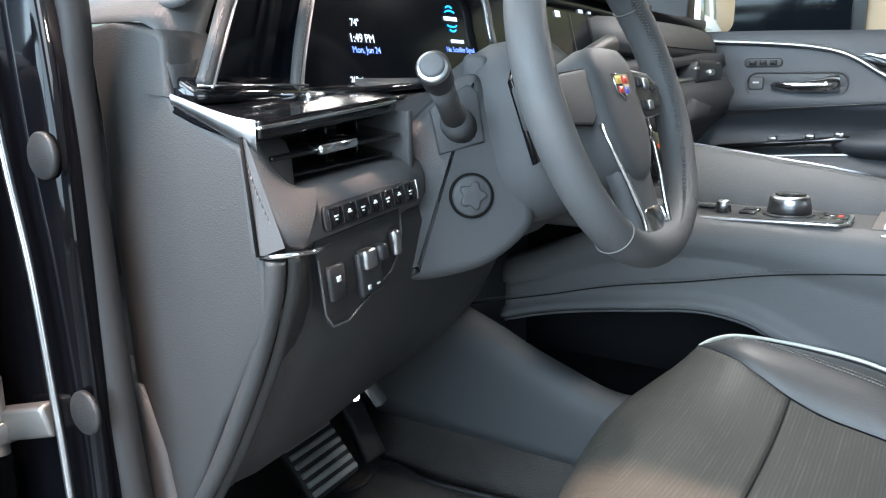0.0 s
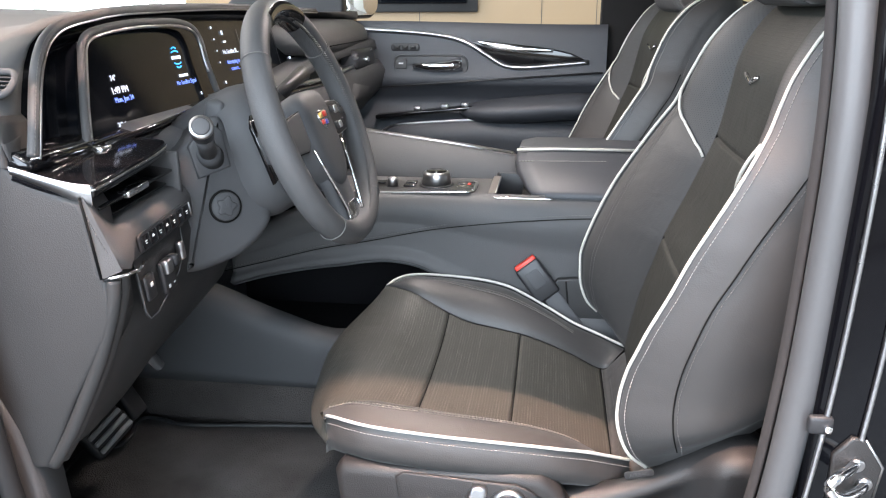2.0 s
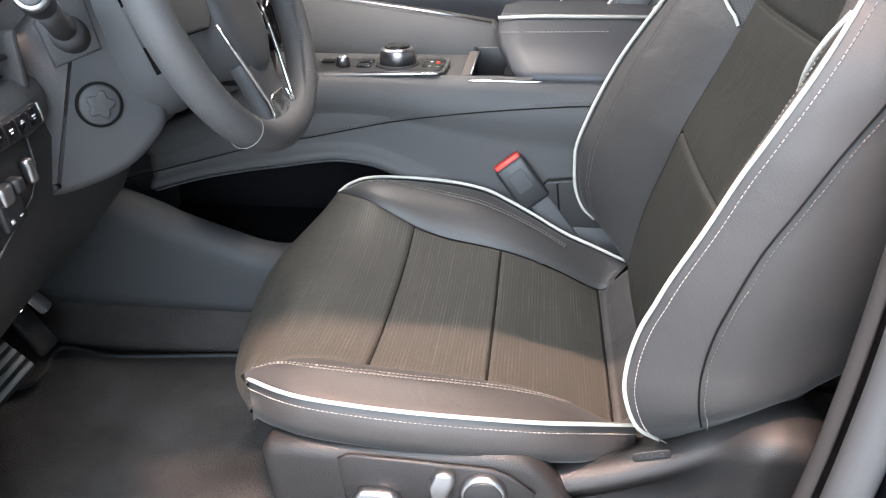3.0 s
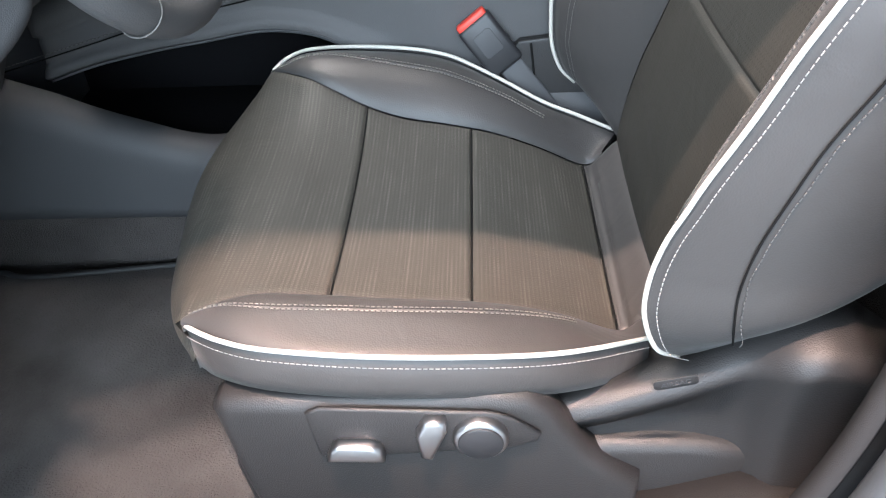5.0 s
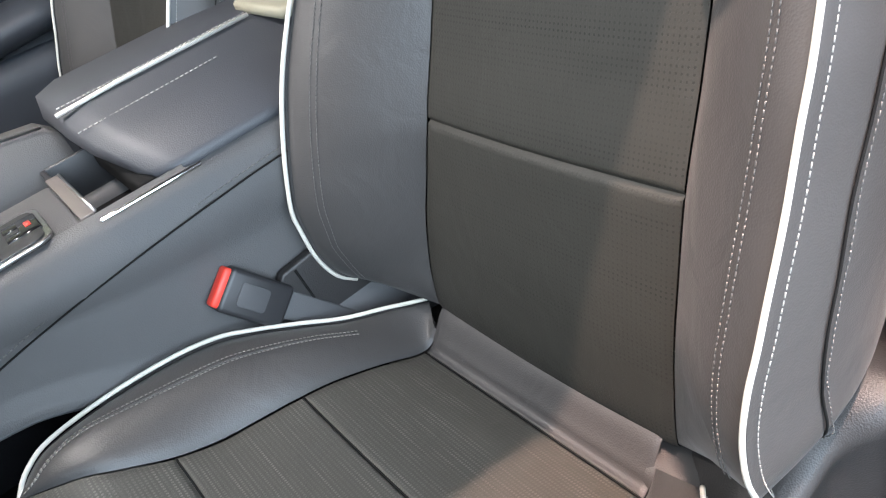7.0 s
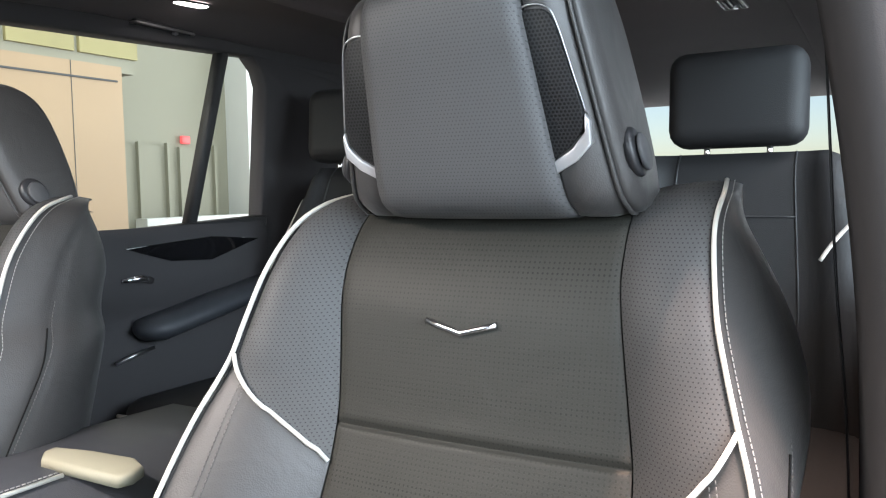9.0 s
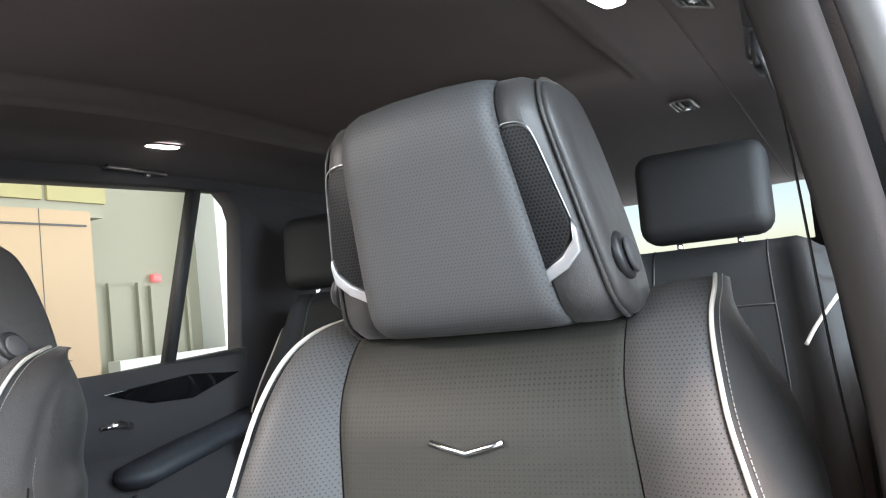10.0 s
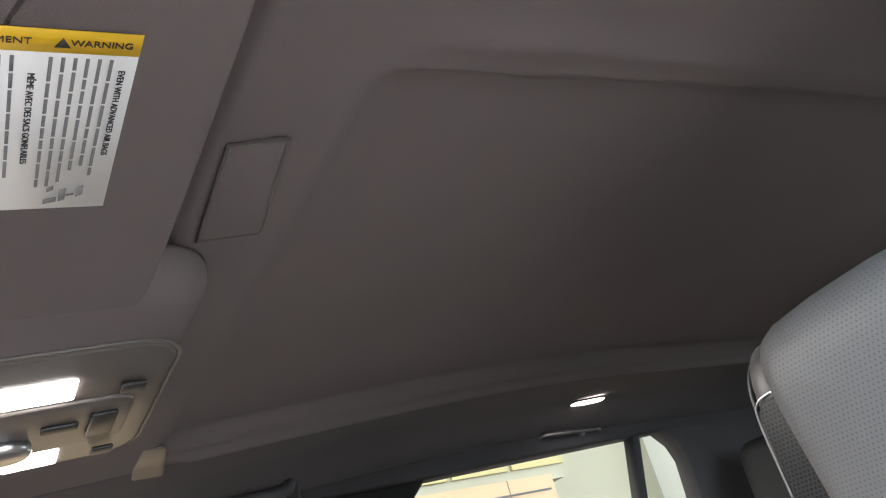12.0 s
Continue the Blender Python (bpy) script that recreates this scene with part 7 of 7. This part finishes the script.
for k in range(17):
    if k in (0, 7, 8):
        continue
    xx = lx0 - 0.0052 - 0.0047 * k
    ln = 0.07 + 0.04 * rnd.random()
    start = 0.015
    while start < ln:
        w = 0.006 + 0.010 * rnd.random()
        part("print_bar", slab([(xx, ly0 - start), (xx - 0.0015, ly0 - start), (xx - 0.0015, ly0 - start - w), (xx, ly0 - start - w)], 0.0003, LT @ Matrix.Translation((0, 0, 0.0008)), 0), GREYINK, vis)
        start += w + 0.0016
for dx, dy, sx, sy in ((0.012, 0.110, 0.003, 0.010), (0.016, 0.117, 0.006, 0.003), (0.020, 0.112, 0.003, 0.012), (0.024, 0.120, 0.006, 0.006), (0.026, 0.110, 0.003, 0.005)):
    part("label_icon", slab([(lx0 - dx, ly0 - dy), (lx0 - dx - sx, ly0 - dy - 0.002), (lx0 - dx - sx, ly0 - dy - sy), (lx0 - dx, ly0 - dy - sy + 0.002)], 0.0004, LT @ Matrix.Translation((0, 0, 0.0008)), 0), GREYINK, vis)

# grille patch in the headliner
gp = thing("microphone_cover", "flat dark microphone cover in the headliner", "microphone cover")
gq = [(-0.219, 0.112), (-0.184, 0.100), (-0.171, 0.213), (-0.213, 0.226)]
zq = roof_z(-0.19, 0.18) - 0.005
part("cover", slab([(x, -y) for x, y in gq], 0.003, pose(0, 0, zq + 0.002, 180, 0, 0), 0.002), CLOTH, gp)
part("cover_edge", tube([(x, y, zq - 0.0005) for x, y in gq], 0.0016, 6, closed=True), PLATE, gp, "pale moulded edge")

# overhead console
oc = thing("overhead_console", "dark overhead console with lit lamps and a round dial", "overhead console")
OM = pose(-0.338, 0.445, 1.818, 180, -6, 0)
part("console_hump", slab(rrect(0.285, 0.42, 0.05, 8), 0.034, OM @ Matrix.Translation((0.0, 0.01, -0.006)), 0.030, 6), CLOTH, oc)
part("console_plate", slab(rrect(0.25, 0.275, 0.04, 8), 0.006, OM @ Matrix.Translation((0.005, -0.005, 0.026)), 0.004, 2), PLATE, oc, "grey moulded console plate")
part("plate_edge", tube([OM @ Vector((x + 0.005, y - 0.005, 0.029)) for x, y in rrect(0.253, 0.278, 0.041, 8)], 0.0020, 6, closed=True), PLATE, oc)
for yy in (0.062, -0.112):
    part("dome_lens", rbox(0.12, 0.040, 0.005, 0.002, OM @ Matrix.Translation((-0.004, yy, 0.0325))), LAMP, oc, "lit lamp lens")
part("centre_pad", slab(rrect(0.20, 0.115, 0.02), 0.004, OM @ Matrix.Translation((0.008, -0.026, 0.031)), 0.002), PLATE, oc)
part("dial", disc(0.022, 0.014, OM @ Matrix.Translation((0.008, -0.055, 0.038)), 28, 0.004), SATIN, oc)
for bx, by, bw, bh in ((0.05, -0.02, 0.03, 0.014), (0.085, -0.026, 0.022, 0.055), (0.10, 0.055, 0.02, 0.018), (0.095, -0.11, 0.02, 0.018)):
    part("console_switch", rbox(bw, bh, 0.004, 0.0015, OM @ Matrix.Translation((bx, by, 0.0365))), HARD, oc)
sn = thing("roof_sensor", "small grey sensor cover in the headliner", "sensor cover")
part("cover", slab(rrect(0.042, 0.14, 0.006), 0.003, roof_m(-0.145, 0.83, -8, -0.001), 0.001), PLATE, sn)


# ---- second row ----
def rear_seat(x0, y0, label, side, hw=0.25):
    """A second row seat; side: +1 has its door at +y."""
    s = thing("rear_seat", label, "car seat", "second row seats")
    prof = [(0.0, 1.05), (0.02, 1.25), (0.05, 1.44), (0.07, 1.53), (0.10, 1.565)]
    ln = spline([(x, 0, z) for x, z in prof], 6)
    rows = []
    for p in ln:
        w = hw - (0.13 if side > 0 else 0.03) * SMOOTHSTEP(1.22, 1.58, p.z)
        rows.append([Vector((x0 + p.x + (0.0 if abs(v) < 0.6 else -0.03 * math.sin(math.pi * (abs(v) - 0.6) / 0.4)), y0 + v * w, p.z - 0.03 * SMOOTHSTEP(0.75, 1, abs(v)) * (p.z > 1.49))) for v in [(-1 + 2 * k / 24) for k in range(25)]])
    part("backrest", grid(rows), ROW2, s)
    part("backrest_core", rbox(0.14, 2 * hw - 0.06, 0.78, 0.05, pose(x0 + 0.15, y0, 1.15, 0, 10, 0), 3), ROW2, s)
    if side > 0:
        for r in (0, -1):
            part("piping", tube([row[r] for row in rows], 0.004, 6), PIPING, s, "white leather piping")
    else:
        part("piping", tube(spline([(x0 - 0.015, y0 - 0.162, 1.364), (x0 - 0.01, y0 - 0.185, 1.40), (x0, y0 - 0.224, 1.448)], 5), 0.004, 6), PIPING, s, "white leather piping")
        part("piping", tube(spline([(x0 - 0.02, y0 - 0.257, 1.307), (x0 - 0.02, y0 - 0.261, 1.22), (x0 - 0.02, y0 - 0.258, 1.129)], 5), 0.004, 6), PIPING, s, "white leather piping")
    for sgn in (-1, 1):
        part("panel_seam", tube([r[6 if sgn < 0 else 18] + Vector((-0.001, 0, 0)) for r in rows], 0.002, 5), HARD, s)
    part("cross_seam", tube([r + Vector((-0.001, 0, 0)) for r in rows[12][6:19]], 0.002, 5), HARD, s)
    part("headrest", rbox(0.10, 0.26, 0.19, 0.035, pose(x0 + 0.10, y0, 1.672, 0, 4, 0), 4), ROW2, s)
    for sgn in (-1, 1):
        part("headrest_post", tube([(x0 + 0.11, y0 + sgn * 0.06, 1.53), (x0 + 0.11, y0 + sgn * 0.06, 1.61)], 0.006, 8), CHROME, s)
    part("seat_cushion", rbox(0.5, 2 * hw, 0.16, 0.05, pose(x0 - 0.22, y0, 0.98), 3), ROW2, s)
    part("cushion_piping", tube([(x0 - 0.46, y0 - hw, 1.02), (x0 - 0.47, y0, 1.035), (x0 - 0.46, y0 + hw, 1.02)], 0.004, 6), PIPING, s)
    part("seat_base", rbox(0.42, 0.4, 0.26, 0.02, pose(x0 - 0.18, y0, 0.80)), HARD, s)
    return s


rear_seat(1.12, -0.05, "black leather second row seat behind the driver's seat", -1)
rear_seat(1.12, 0.89, "black leather second row seat behind the passenger seat", 1)

# ---- showroom things beyond the car ----
tv = thing("wall_screen", "large dark television screen on the laminate wall", "television")
part("screen", rbox(1.55, 0.03, 0.75, 0.008, pose(-1.45, 4.15, 1.86)), SCREEN, tv)
part("screen_frame", rbox(1.62, 0.04, 0.84, 0.01, pose(-1.42, 4.175, 1.85)), HARD, tv)
for x0 in (-3.0, -2.2, -1.0, -0.20, 0.15, 0.75, 1.7, 2.74):
    wall_box("wall_joint", (x0, 4.197, 0), (x0 + 0.004, 4.2, 2.36), SOFT, "thin joint between wall panels", "joint")
wall_box("wall_capping", (-3.4, 4.19, 2.255), (3.08, 4.2, 2.267), SOFT, "thin dark reveal near the top of the panel wall", "trim")
wall_box("wall_east_high", (-8, 4.42, 2.36), (3.4, 4.6, 5.4), CREAM, "cream painted wall above the panels", "wall")
for k in range(12):
    x0 = -2.55 + 0.50 * k
    wall_box("clerestory_panel", (x0, 4.39, 2.46), (x0 + 0.46, 4.42, 2.80), OLIVE, "olive glazed panel in the upper wall", "panel")
wall_box("wall_recess", (3.2, 4.61, 0), (3.39, 5.59, 5.39), CREAM, "cream return wall", "wall")
wall_box("reception_counter", (4.1, 5.2, 0), (8.5, 5.35, 1.30), WHITEWALL, "low white counter by the entrance", "counter")
wall_box("column", (5.45, 5.3, 0), (6.6, 5.6, 5.4), WHITEWALL, "white showroom column", "column")
wall_box("glazed_door", (4.05, 5.56, 0), (4.62, 5.6, 1.95), CREAM, "pale glazed entrance door", "door")
wall_box("glazed_door", (4.80, 5.56, 0), (5.25, 5.6, 1.95), CREAM, "pale glazed entrance door", "door")
for x0 in (4.30, 4.62, 5.2):
    wall_box("door_frame", (x0, 5.52, 0), (x0 + 0.03, 5.56, 1.98), CREAM, "slim metal door frame", "door frame")
wall_box("wall_east_low", (-8, 5.6, 0), (-2.9, 5.8, 0.5), WHITEWALL, "low white wall under the corner glazing", "wall")
wall_box("backdrop_daylight", (-8, 6.6, 0), (-2.2, 6.62, 5.4), DAYLIGHT, "bright hazy daylight outside the showroom glazing", "backdrop")
for x0 in (-7.0, -5.8, -4.72, -3.62, -2.95):
    wall_box("mullion_east", (x0, 5.6, 0.5), (x0 + 0.07, 5.7, 5.4), WHITEWALL, "white glazing post", "post")
wall_box("mullion_east", (-8, 5.62, 2.6), (-2.9, 5.68, 2.7), WHITEWALL, "white glazing bar", "post")
ex = thing("exit_sign", "small red lit exit sign on the cream wall", "sign")
part("sign_box", rbox(0.10, 0.04, 0.075, 0.01, pose(4.88, 5.57, 2.02)), WARM, ex)


# ---- bases of the things ----
bpy.context.view_layer.update()
for ob in list(scene.objects):
    if ob.type == "EMPTY" and ob.parent is None:
        pts = [c.matrix_world @ Vector(b) for c in ob.children_recursive if c.type == "MESH" for b in c.bound_box]
        lo, hi = [min(p[i] for p in pts) for i in range(3)], [max(p[i] for p in pts) for i in range(3)]
        base = Vector(((lo[0] + hi[0]) / 2, (lo[1] + hi[1]) / 2, lo[2]))
        ob.location = base
        for c in ob.children:
            c.matrix_parent_inverse = Matrix.Translation(-base)
